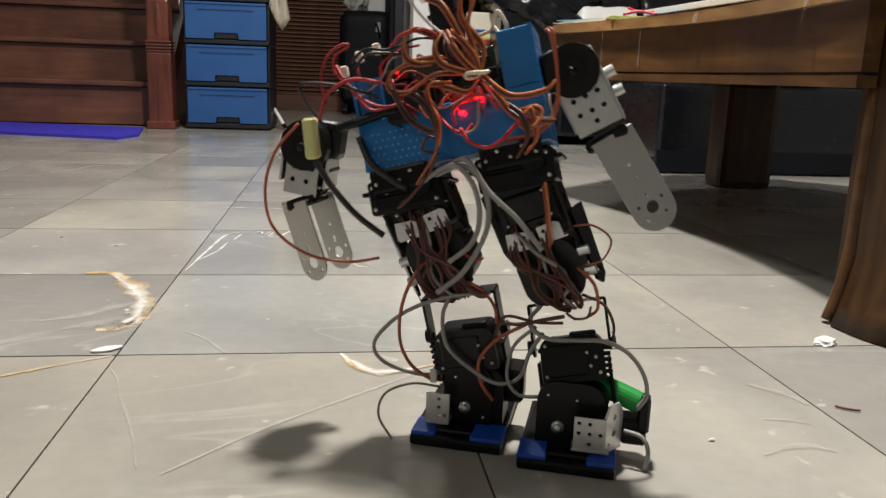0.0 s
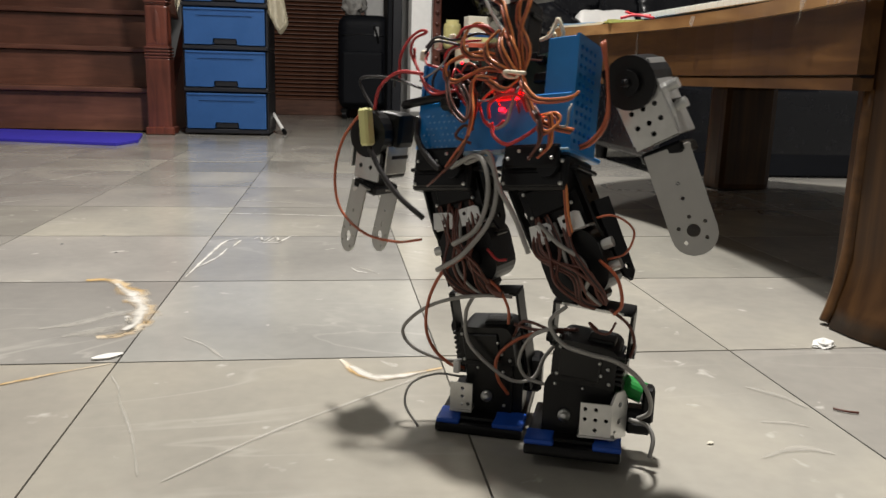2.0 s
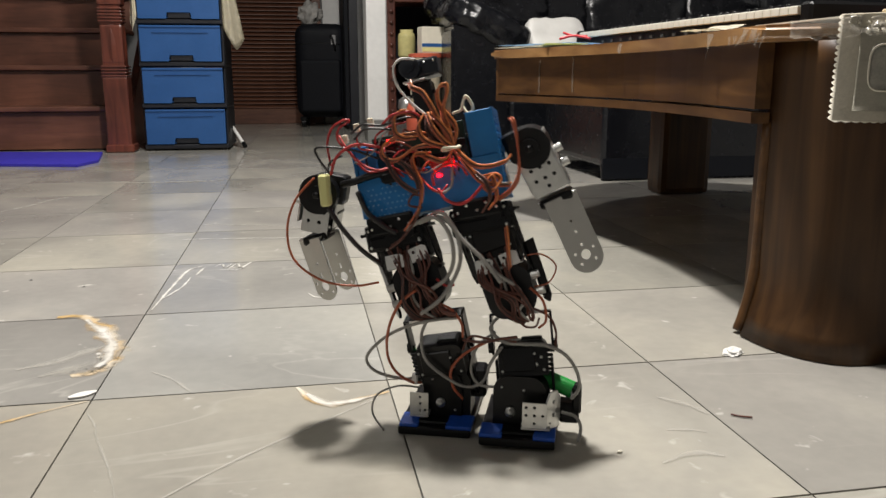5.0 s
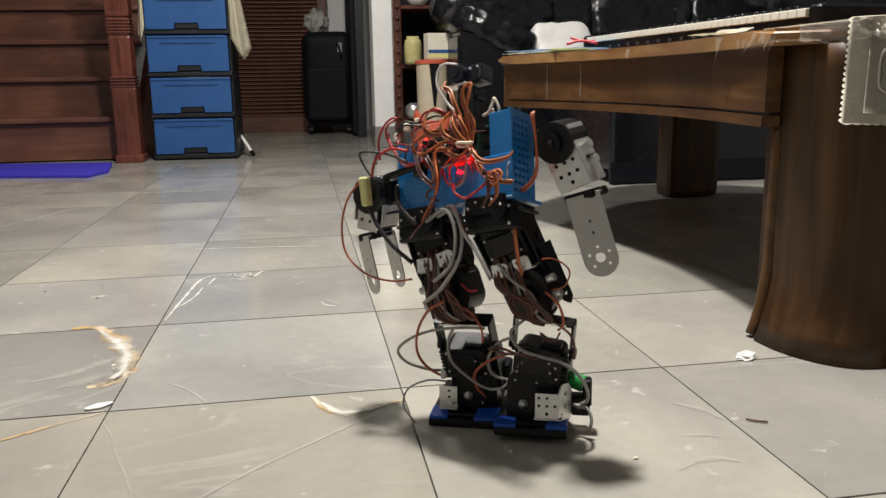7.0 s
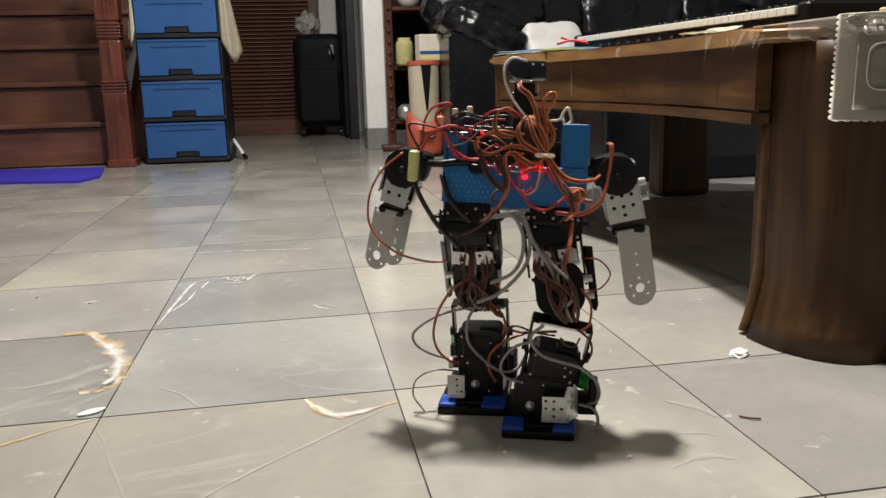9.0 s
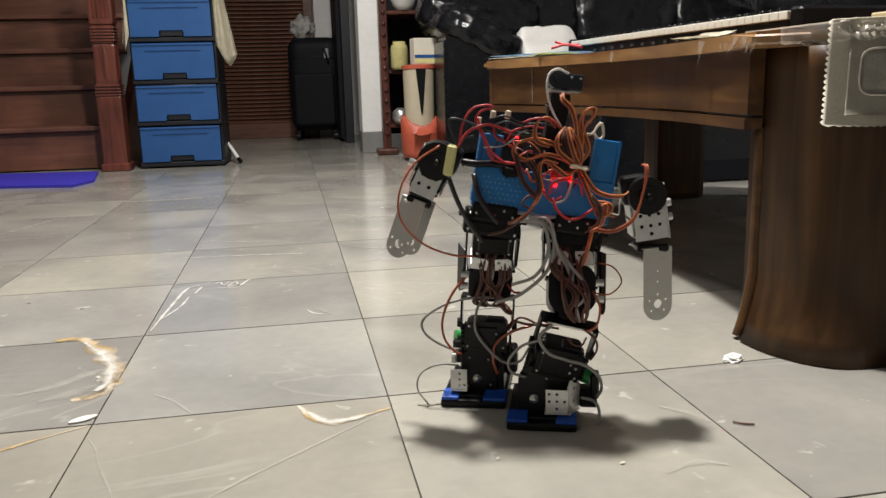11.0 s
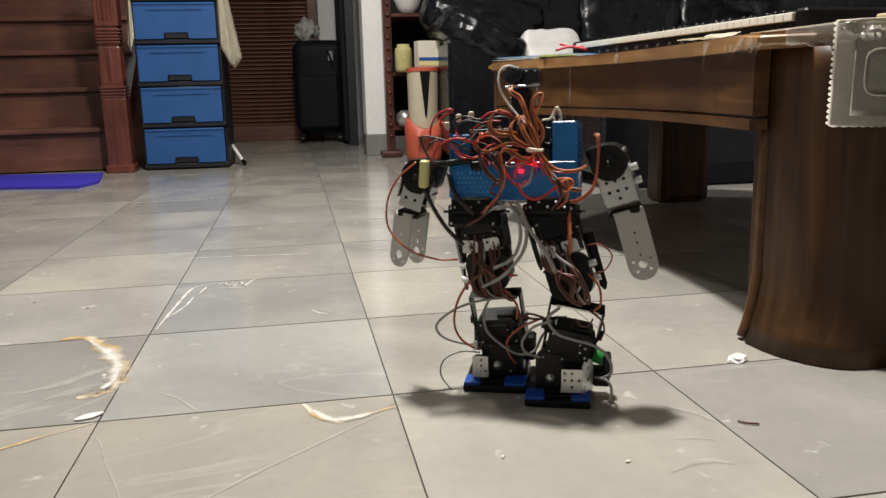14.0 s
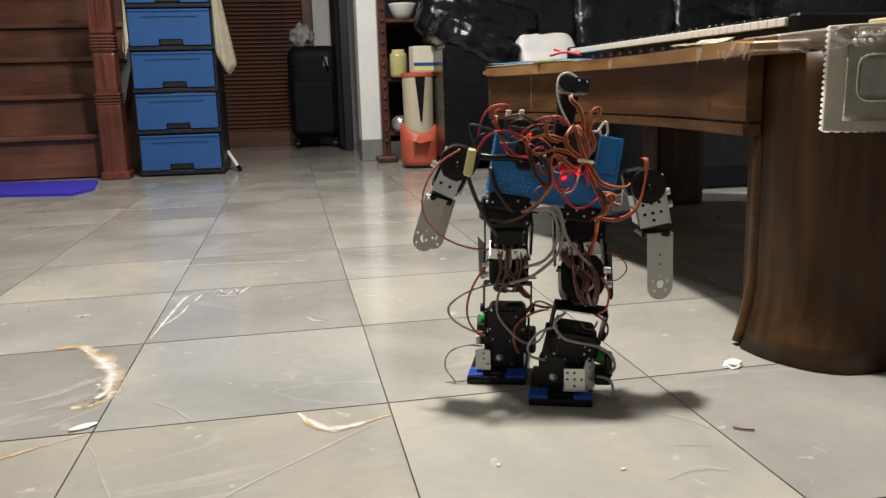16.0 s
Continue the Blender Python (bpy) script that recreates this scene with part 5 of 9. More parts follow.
def make_torso(robot):
    bm = bmesh.new()
    box(bm, (0.003, -0.022, 0.0235), (0.15, 0.004, 0.047), None, 0.001)
    box(bm, (0.003, 0.006, 0.002), (0.15, 0.054, 0.004), None, 0.001)
    torso = part("torso", bm, M_PVC, robot, "blue plastic body tray")
    # side plates with rows of holes
    for x, z0, z1, w in ((0.0775, 0.002, 0.0935, 0.042), (-0.0725, 0.006, 0.082, 0.036)):
        bm = bmesh.new()
        us = [-w / 2 + 0.006 + 0.0075 * i for i in range(int((w - 0.006) / 0.0075))]
        holes = [ring_points((u, v), 0.0024, 6) for u in us for v in np.arange(z0 + 0.007, z1 - 0.004, 0.0075)]
        plate(bm, [(-w / 2, z0), (w / 2, z0), (w / 2, z1), (-w / 2, z1)], holes, 0.003, pose(x + 0.0015, w / 2 - 0.024, 0, 0, 0, 90))
        part("side_plate", bm, M_PVC, torso, "blue plastic side plate with rows of holes")
    boxed("rear_flange", (0.064, -0.0205, 0.07), (0.0275, 0.003, 0.046), M_PVC, torso, "smooth blue plastic flange", 0.0008)
    boxed("rear_flange", (-0.06, -0.0205, 0.064), (0.022, 0.003, 0.034), M_PVC, torso, "smooth blue plastic flange", 0.0008)
    # dimples of the rear panel
    bm = bmesh.new()
    for i in range(9):
        for j in range(6):
            if (i * 3 + j) % 7 != 4:
                ball(bm, (-0.066 + i * 0.0052 + (j % 2) * 0.0026, -0.0243, 0.007 + j * 0.0055), 0.001, (1, 0.4, 1), 6)
    part("rivet_row", bm, plain("pale_blue_dots", (0.16, 0.36, 0.6), 0.5), torso, "pale worn dimples")
    bm = bmesh.new()
    for i in range(15):
        w = 0.01
        box(bm, (-0.067 + i * w, -0.0225, 0.0012 + 0.0006 * math.sin(i * 2.3)), (w, 0.0056, 0.0028 + 0.001 * math.sin(i * 1.7)), None, 0.0006)
    part("edge", bm, plain("worn_blue_edge", (0.22, 0.33, 0.4), 0.5, vary=0.4), torso, "worn pale lower edge")
    # circuit boards, battery pack
    bm = bmesh.new()
    box(bm, (-0.006, 0.0, 0.064), (0.1, 0.002, 0.05), None, 0.0004)
    pcb = part("circuit_board", bm, M_PCB, torso, "green controller board")
    rnd = random.Random(3)
    for k in range(22):
        bm = bmesh.new()
        box(bm, (rnd.uniform(-0.05, 0.038), -0.004, rnd.uniform(0.05, 0.086)), (rnd.uniform(0.004, 0.014), rnd.uniform(0.004, 0.01), rnd.uniform(0.003, 0.009)), None, 0.0005)
        part("chip", bm, M_BLACK, torso)
    bm = bmesh.new()
    box(bm, (-0.004, 0.014, 0.042), (0.116, 0.022, 0.066), None, 0.004, 2)
    part("battery_pack", bm, M_BLACK, torso, "black battery pack")
    # hip servos
    for x in (-0.046, 0.046):
        servo(torso, (x, 0.0, -0.016), (0.062, 0.042, 0.028))
        bm = bmesh.new()
        box(bm, (x, -0.024, -0.004), (0.05, 0.008, 0.02), None, 0.003, 2)
        part("hip_bracket", bm, M_BLACK_METAL, torso)
        for k in range(5):
            screw(torso, (x - 0.02 + k * 0.01, -0.0285, -0.006 + 0.006 * (k % 2)), 0.0016)
    # neck and head
    bm = bmesh.new()
    box(bm, (0.008, 0.006, 0.104), (0.022, 0.024, 0.066), None, 0.003, 2)
    box(bm, (0.008, 0.006, 0.124), (0.028, 0.018, 0.004), None, 0.001)
    part("neck", bm, M_BLACK, torso, "black neck servo")
    bm = bmesh.new()
    box(bm, (0.012, 0.006, 0.15), (0.036, 0.024, 0.019), None, 0.003, 2)
    cyl(bm, (0.001, -0.006, 0.151), (0.001, -0.014, 0.151), 0.0112, seg=20)
    cyl(bm, (0.001, -0.014, 0.151), (0.001, -0.016, 0.151), 0.005, seg=14)
    head = part("head", bm, plain("dark_blue_sensor_plastic", (0.007, 0.01, 0.018), 0.35, vary=0.3, scale=90), torso, "dark blue-black head sensor block")
    boxed("head_edge", (0.004, -0.009, 0.137), (0.024, 0.012, 0.0022), M_SILVER, head, "bright metal bracket edge", 0.0006)
    for x in (0.016, 0.026):
        screw(head, (x, -0.0064, 0.155), 0.0013)
    cable("cable", [(0.0098, -0.0200, 0.1570), (-0.0033, -0.0267, 0.1590), (-0.0119, -0.0276, 0.1516), (-0.0112, -0.0296, 0.1340), (-0.0021, -0.0247, 0.1153), (0.0112, -0.0220, 0.0990)], 0.0013, M_WHITE, torso, "pale grey head cable")
    # indicator lamp
    bm = bmesh.new()
    ball(bm, (0.014, -0.0262, 0.036), 0.0017, (1.5, 0.7, 1), 10)
    ball(bm, (0.03, -0.0292, 0.044), 0.002, (1.5, 0.7, 0.8), 8)
    part("indicator_light", bm, M_LED, torso, "glowing red indicator light")
    bm = bmesh.new()
    ball(bm, (-0.034, -0.022, 0.081), 0.001, (1, 1, 1), 8)
    part("indicator_light", bm, M_LED, torso, "glowing red indicator light")
    bm = bmesh.new()
    box(bm, (0.02, -0.0255, 0.048), (0.026, 0.006, 0.01), None, 0.003, 2)
    part("red_sleeve", bm, M_WIRE_R, torso, "red sleeved module")
    # the tied bundle of servo cables
    tie = Vector((0.0342, -0.0440, 0.0590))
    rnd = random.Random(21)
    loops = [
        (M_WIRE_O, [(0.0342, -0.0320, 0.0590), (0.0417, -0.0367, 0.0792), (0.0296, -0.0369, 0.1036), (0.0318, -0.0405, 0.1191), (0.0400, -0.0390, 0.1219), (0.0397, -0.0405, 0.1127), (0.0326, -0.0369, 0.0991), (0.0338, -0.0367, 0.0837), (0.0350, -0.0320, 0.0602)]),
        (M_WIRE_O, [(0.0040, -0.0350, 0.1331), (0.0056, -0.0405, 0.1264), (0.0149, -0.0411, 0.1196), (0.0213, -0.0440, 0.1068), (0.0259, -0.0411, 0.0922), (0.0309, -0.0405, 0.0765), (0.0350, -0.0350, 0.0602)]),
        (M_WIRE_O, [(0.0115, -0.0380, 0.0978), (0.0058, -0.0449, 0.0859), (0.0086, -0.0450, 0.0735), (0.0201, -0.0449, 0.0654), (0.0335, -0.0380, 0.0599)]),
        (M_WIRE_B, [(0.0140, -0.0320, 0.0979), (0.0137, -0.0401, 0.0826), (0.0218, -0.0381, 0.0690), (0.0340, -0.0340, 0.0600)]),
        (M_WIRE_O, [(0.0177, -0.0350, 0.0978), (0.0275, -0.0431, 0.0861), (0.0346, -0.0411, 0.0722), (0.0354, -0.0370, 0.0603)]),
        (M_WIRE_O, [(0.0154, -0.0380, 0.0977), (0.0207, -0.0461, 0.0818), (0.0283, -0.0441, 0.0680), (0.0346, -0.0400, 0.0596)]),
        (M_WIRE_O, [(0.0332, -0.0320, 0.0587), (0.0197, -0.0367, 0.0648), (-0.0019, -0.0369, 0.0673), (-0.0232, -0.0405, 0.0583), (-0.0365, -0.0390, 0.0636), (-0.0350, -0.0405, 0.0742), (-0.0185, -0.0369, 0.0814), (0.0000, -0.0367, 0.0808), (0.0117, -0.0320, 0.0780)]),
        (M_WIRE_O, [(0.0048, -0.0350, 0.0982), (-0.0081, -0.0411, 0.1049), (-0.0177, -0.0417, 0.0994), (-0.0183, -0.0437, 0.0851), (-0.0114, -0.0391, 0.0785), (0.0010, -0.0370, 0.0769)]),
        (M_WIRE_B, [(-0.0360, -0.0380, 0.0677), (-0.0285, -0.0435, 0.0460), (-0.0197, -0.0441, 0.0319), (-0.0059, -0.0470, 0.0228), (-0.0067, -0.0441, 0.0383), (-0.0153, -0.0435, 0.0519), (-0.0232, -0.0380, 0.0583)]),
        (M_WIRE_B, [(-0.0152, -0.0320, 0.0577), (-0.0048, -0.0375, 0.0414), (-0.0050, -0.0381, 0.0231), (-0.0078, -0.0410, 0.0093), (-0.0175, -0.0381, -0.0062), (-0.0348, -0.0375, -0.0210), (-0.0489, -0.0320, -0.0271)]),
        (M_WIRE_O, [(0.0108, -0.0350, 0.0584), (-0.0052, -0.0405, 0.0596), (-0.0070, -0.0411, 0.0461), (-0.0022, -0.0440, 0.0290), (-0.0064, -0.0411, 0.0122), (-0.0163, -0.0405, -0.0007), (-0.0292, -0.0350, -0.0118)]),
        (M_WIRE_O, [(0.0370, -0.0380, 0.0584), (0.0458, -0.0441, 0.0462), (0.0559, -0.0447, 0.0369), (0.0693, -0.0467, 0.0337), (0.0845, -0.0421, 0.0357), (0.0902, -0.0400, 0.0400)]),
        (M_WIRE_O, [(0.0361, -0.0320, 0.0568), (0.0477, -0.0389, 0.0362), (0.0571, -0.0390, 0.0218), (0.0712, -0.0389, 0.0154), (0.0844, -0.0320, 0.0129)]),
        (M_WIRE_O, [(0.0545, -0.0350, 0.0248), (0.0715, -0.0400, 0.0249), (0.0763, -0.0405, 0.0182), (0.0679, -0.0438, 0.0099), (0.0602, -0.0418, 0.0158), (0.0693, -0.0425, 0.0233), (0.0693, -0.0380, 0.0023), (0.0598, -0.0370, -0.0068)]),
        (M_WIRE_B, [(0.0514, -0.0380, 0.0319), (0.0625, -0.0461, 0.0190), (0.0637, -0.0441, 0.0036), (0.0536, -0.0400, -0.0084)]),
        (M_WIRE_O, [(-0.0003, -0.0320, 0.0609), (0.0120, -0.0401, 0.0535), (0.0237, -0.0381, 0.0485), (0.0345, -0.0340, 0.0578)]),
    ]
    for material, pts in loops:
        ribbon(pts, torso, material, 3, 0.00105, 0.0019)
    bm = bmesh.new()
    tube(bm, [tie + Vector((0.009 * math.cos(a), 0.006 * math.sin(a) + 0.001, 0.001 * math.sin(2 * a))) for a in [6.2832 * i / 8 for i in range(9)]], 0.0016)
    part("cable_tie", bm, M_CREAM, torso, "pale cable tie")
    # single wires
    singles = [
        (M_WIRE_R, 0.0013, [(-0.0960, -0.0300, 0.0671), (-0.0947, -0.0337, 0.0883), (-0.0869, -0.0332, 0.1041), (-0.0726, -0.0363, 0.1095), (-0.0663, -0.0349, 0.1077), (-0.0780, -0.0369, 0.1022), (-0.0822, -0.0343, 0.0914), (-0.0720, -0.0352, 0.0757), (-0.0581, -0.0317, 0.0538), (-0.0350, -0.0320, 0.0533)]),
        (M_WIRE_R, 0.0013, [(-0.0809, -0.0320, 0.0957), (-0.0729, -0.0375, 0.0794), (-0.0606, -0.0370, 0.0615), (-0.0438, -0.0375, 0.0521), (-0.0298, -0.0320, 0.0535)]),
        (M_WIRE_R, 0.0011, [(-0.0625, -0.0340, 0.0903), (-0.0588, -0.0403, 0.0776), (-0.0464, -0.0383, 0.0729), (-0.0356, -0.0360, 0.0664)]),
        (M_WIRE_R, 0.0013, [(-0.0327, -0.0360, 0.0967), (-0.0187, -0.0423, 0.1033), (-0.0004, -0.0403, 0.1032), (0.0080, -0.0380, 0.0969)]),
        (M_WIRE_R, 0.0011, [(-0.0458, -0.0300, 0.0757), (-0.0407, -0.0363, 0.0869), (-0.0242, -0.0343, 0.0941), (-0.0087, -0.0320, 0.0948)]),
        (M_WIRE_K, 0.0012, [(-0.0676, -0.0320, 0.0951), (-0.0521, -0.0375, 0.1008), (-0.0326, -0.0370, 0.0962), (-0.0097, -0.0375, 0.0988), (0.0043, -0.0320, 0.0971)]),
        (M_WIRE_G, 0.0009, [(-0.0692, -0.0340, 0.0646), (-0.0518, -0.0395, 0.0684), (-0.0407, -0.0390, 0.0764), (-0.0324, -0.0395, 0.0869), (-0.0203, -0.0340, 0.0909)]),
        (M_WIRE_K, 0.0012, [(-0.0646, -0.0360, 0.0880), (-0.0506, -0.0423, 0.0949), (-0.0372, -0.0403, 0.0935), (-0.0231, -0.0380, 0.0897)]),
        (M_WIRE_G, 0.0014, [(0.0034, -0.0300, 0.0252), (0.0145, -0.0355, 0.0175), (0.0256, -0.0350, 0.0223), (0.0298, -0.0355, 0.0370), (0.0311, -0.0300, 0.0525)]),
        (M_WIRE_G, 0.0009, [(-0.0049, -0.0320, 0.0427), (0.0048, -0.0383, 0.0407), (0.0170, -0.0363, 0.0442), (0.0237, -0.0340, 0.0485)]),
        (M_WIRE_R, 0.0014, [(0.0083, -0.0340, 0.0264), (0.0108, -0.0395, 0.0375), (0.0248, -0.0390, 0.0441), (0.0386, -0.0395, 0.0413), (0.0440, -0.0340, 0.0301)]),
        (M_WIRE_R, 0.0016, [(0.0125, -0.0360, 0.0222), (0.0185, -0.0409, 0.0106), (0.0304, -0.0408, 0.0031), (0.0419, -0.0428, 0.0049), (0.0517, -0.0389, 0.0121), (0.0594, -0.0380, 0.0187)]),
        (M_WIRE_R, 0.0013, [(-0.0052, -0.0300, 0.0387), (0.0050, -0.0363, 0.0242), (0.0142, -0.0343, 0.0187), (0.0219, -0.0320, 0.0245)]),
        (M_WIRE_K, 0.0011, [(-0.1000, -0.0320, 0.0622), (-0.0929, -0.0390, 0.0705), (-0.0817, -0.0320, 0.0751)]),
        (M_WIRE_B, 0.0013, [(-0.0077, -0.0340, 0.0067), (-0.0194, -0.0403, 0.0116), (-0.0138, -0.0383, 0.0209), (-0.0052, -0.0360, 0.0178)]),
        (M_WIRE_G, 0.0010, [(0.0736, -0.0360, 0.0165), (0.0844, -0.0423, 0.0153), (0.0841, -0.0403, 0.0270), (0.0848, -0.0380, 0.0324)]),
    ]
    for material, r, pts in singles:
        cable("wire", pts, r, material, torso)
    for k in range(12):
        a = Vector((rnd.uniform(-0.055, 0.04), -0.014, rnd.uniform(0.05, 0.088)))
        b = Vector((rnd.uniform(-0.04, 0.04), rnd.uniform(-0.028, -0.02), rnd.uniform(0.03, 0.075)))
        mid = (a + b) / 2 + Vector((rnd.uniform(-0.02, 0.02), -0.012, rnd.uniform(-0.016, 0.01)))
        cable("wire", [a, a.lerp(mid, 0.5) + Vector((0, -0.006, 0.008)), mid, b], rnd.choice((0.0009, 0.0012)), rnd.choice((M_WIRE_R, M_WIRE_O, M_WIRE_B, M_WIRE_K)), torso)
    boxed("plug", (-0.0639, -0.0200, 0.1012), (0.006, 0.006, 0.009), M_CREAM, torso, "cream cable plug", 0.001)
    boxed("plug", (-0.0481, -0.0200, 0.1039), (0.006, 0.006, 0.009), M_CREAM, torso, "cream cable plug", 0.001)
    boxed("plug", (-0.0787, -0.0200, 0.0923), (0.006, 0.006, 0.009), M_CREAM, torso, "cream cable plug", 0.001)
    cable("cable", [(0.0367, -0.0120, 0.0962), (0.0469, -0.0160, 0.0975), (0.0512, -0.0155, 0.1064), (0.0552, -0.0180, 0.1092), (0.0593, -0.0155, 0.0966), (0.0533, -0.0160, 0.0925), (0.0487, -0.0120, 0.1005)], 0.0016, M_CREAM, torso, "pale knotted cord")
    cable("cable", [(-0.0894, -0.0270, 0.0460), (-0.0751, -0.0307, 0.0464), (-0.0600, -0.0287, 0.0486), (-0.0342, -0.0290, 0.0503)], 0.0042, M_BLACK, torso, "black sleeved cable along the tray")
    boxed("connector", (-0.0365, -0.0300, 0.0435), (0.018, 0.01, 0.012), M_BLACK, torso, "black connector", 0.003)
    # grey cables that hang to the legs
    cable("cable", [(-0.03, -0.028, -0.012), (0.0, -0.036, -0.004), (0.014, -0.038, -0.02), (0.016, -0.038, -0.045), (0.006, -0.036, -0.066), (-0.016, -0.034, -0.078)], 0.0021, M_WIRE_G, torso)
    cable("cable", [(-0.01, -0.026, -0.006), (0.012, -0.036, -0.002), (0.026, -0.038, -0.03), (0.044, -0.038, -0.055), (0.058, -0.036, -0.082)], 0.0021, M_WIRE_G, torso)
    cable("cable", [(-0.016, -0.026, -0.008), (0.008, -0.034, -0.006), (0.022, -0.036, -0.024), (0.02, -0.036, -0.056), (-0.004, -0.036, -0.086), (-0.03, -0.034, -0.1)], 0.0021, M_WIRE_G, torso)
    cable("cable", [(-0.075, -0.024, 0.035), (-0.066, -0.032, 0.012), (-0.05, -0.032, -0.006), (-0.04, -0.03, -0.014)], 0.003, M_WIRE_K, torso)
    return torso


robot = empty("humanoid_robot", pose(0.5, -0.1, 0), "small walking humanoid robot, blue body, black servos, tangled orange wires", "robot")
BODY = {"TORSO": make_torso(robot)}
for side, s in ((-1, "L"), (1, "R")):
    BODY["FOOT" + s] = make_foot(robot, side)
    BODY["SHIN" + s] = make_shin(robot, side)
    BODY["THIGH" + s] = make_thigh(robot, side)
    BODY["ARM" + s] = make_arm(robot, side)
    BODY["FORE" + s] = make_forearm(robot, side)


# ---- marks, painted glare and scraps on the floor ----
def streak(points, width, material, name="streak", z=0.0011):
    line = smooth_path([(x, y, 0) for x, y in points], 8)
    bm = bmesh.new()
    uvl = bm.loops.layers.uv.new("UVMap")
    n = len(line)
    pairs = []
    for i, p in enumerate(line):
        d = (line[min(i + 1, n - 1)] - line[max(i - 1, 0)]).normalized()
        s = Vector((-d.y, d.x, 0)) * width * 1.35 * (0.35 + 0.65 * math.sin(math.pi * (i + 0.5) / n)) * (1 + 0.4 * noise.noise(p * 22))
        pairs.append((bm.verts.new((p.x + s.x, p.y + s.y, z)), bm.verts.new((p.x - s.x, p.y - s.y, z))))
    for i in range(n - 1):
        f = bm.faces.new((pairs[i][0], pairs[i + 1][0], pairs[i + 1][1], pairs[i][1]))
        for loop, uv in zip(f.loops, ((i / n, 0), ((i + 1) / n, 0), ((i + 1) / n, 1), (i / n, 1))):
            loop[uvl].uv = uv
    ob = part(name, bm, material, floor)
    return ob


streak([(-0.134, 0.361), (-0.09, 0.352), (-0.052, 0.285), (-0.02, 0.215), (-0.008, 0.15), (-0.014, 0.1), (-0.045, 0.085)], 0.034, M_VEIN_O)
streak([(-0.085, 0.335), (-0.05, 0.275), (-0.022, 0.21), (-0.012, 0.15), (-0.02, 0.11)], 0.022, M_VEIN_W, z=0.0014)
streak([(-0.12, 0.12), (-0.075, 0.145), (-0.045, 0.18), (-0.013, 0.215)], 0.022, M_VEIN_GLARE)
streak([(-0.085, 0.09), (-0.05, 0.11), (-0.012, 0.14)], 0.026, M_VEIN_GLARE)
streak([(-0.03, 0.17), (-0.016, 0.13), (-0.014, 0.1)], 0.016, M_VEIN_W)
streak([(0.006, 0.372), (0.017, 0.508), (0.031, 0.642), (0.055, 0.676)], 0.007, M_VEIN_W)
streak([(0.014, 0.44), (0.036, 0.517), (0.043, 0.585)], 0.006, M_VEIN_W)
streak([(0.08, 0.668), (0.092, 0.685), (0.1, 0.655), (0.112, 0.69)], 0.006, M_VEIN_W)
streak([(0.108, 0.645), (0.122, 0.685), (0.132, 0.65), (0.15, 0.695), (0.165, 0.7)], 0.006, M_VEIN_W)
streak([(0.05, 0.6), (0.056, 0.64), (0.06, 0.66)], 0.007, M_VEIN_W)
streak([(0.26, 0.43), (0.27, 0.405), (0.285, 0.395)], 0.006, M_VEIN_W)
streak([(-0.02, 0.96), (0.1, 0.95), (0.27, 0.925)], 0.007, M_VEIN_W)
streak([(0.09, 0.64), (0.12, 0.63), (0.14, 0.65)], 0.006, M_VEIN_W)
streak([(0.239, -0.006), (0.256, -0.05), (0.278, -0.066), (0.312, -0.056), (0.348, -0.04)], 0.014, M_VEIN_O)
streak([(0.25, -0.03), (0.27, -0.062), (0.3, -0.062), (0.33, -0.05)], 0.013, M_VEIN_W, z=0.0014)
streak([(0.004, -0.04), (0.02, -0.075), (0.03, -0.11), (0.058, -0.185), (0.08, -0.26)], 0.0045, M_VEIN_GLARE)
streak([(-0.16, -0.1), (-0.09, -0.055), (-0.055, -0.033), (-0.004, -0.004)], 0.0075, M_VEIN_O)
streak([(0.055, 0.08), (0.084, 0.05), (0.112, 0.002)], 0.006, M_VEIN_GLARE)
# next two strips: white glare on the far tiles, painted as pale bands
streak([(-0.4, 2.06), (-0.193, 2.047), (-0.02, 2.072)], 0.045, M_VEIN_GLARE)
streak([(-0.016, 1.16), (0.128, 1.118), (0.263, 1.063)], 0.011, M_VEIN_GLARE)
streak([(0.347, -0.045), (0.257, -0.12), (0.17, -0.195), (0.1, -0.27)], 0.0045, M_VEIN_GLARE)
streak([(0.27, 0.436), (0.29, 0.41), (0.303, 0.383)], 0.007, M_VEIN_GLARE)
streak([(-0.6, 1.42), (-0.537, 1.545), (-0.49, 1.686), (-0.38, 1.757)], 0.02, M_VEIN_GLARE)
streak([(-0.6, 1.03), (-0.5, 1.12), (-0.42, 1.16)], 0.014, M_VEIN_GLARE)
streak([(0.66, -0.115), (0.683, -0.142), (0.694, -0.172)], 0.012, M_VEIN_GLARE)
streak([(0.592, -0.27), (0.636, -0.256), (0.66, -0.269)], 0.01, M_VEIN_GLARE)
streak([(0.63, -0.2), (0.655, -0.205), (0.67, -0.215)], 0.008, M_VEIN_GLARE)
streak([(0.36, 1.9), (0.5, 1.82), (0.62, 1.84)], 0.02, M_VEIN_GLARE)
streak([(0.38, 1.5), (0.46, 1.42), (0.6, 1.4)], 0.016, M_VEIN_GLARE)
streak([(0.38, 0.98), (0.45, 0.93), (0.58, 0.9)], 0.012, M_VEIN_GLARE)
streak([(0.37, 0.79), (0.44, 0.8), (0.5, 0.76)], 0.014, M_VEIN_GLARE)


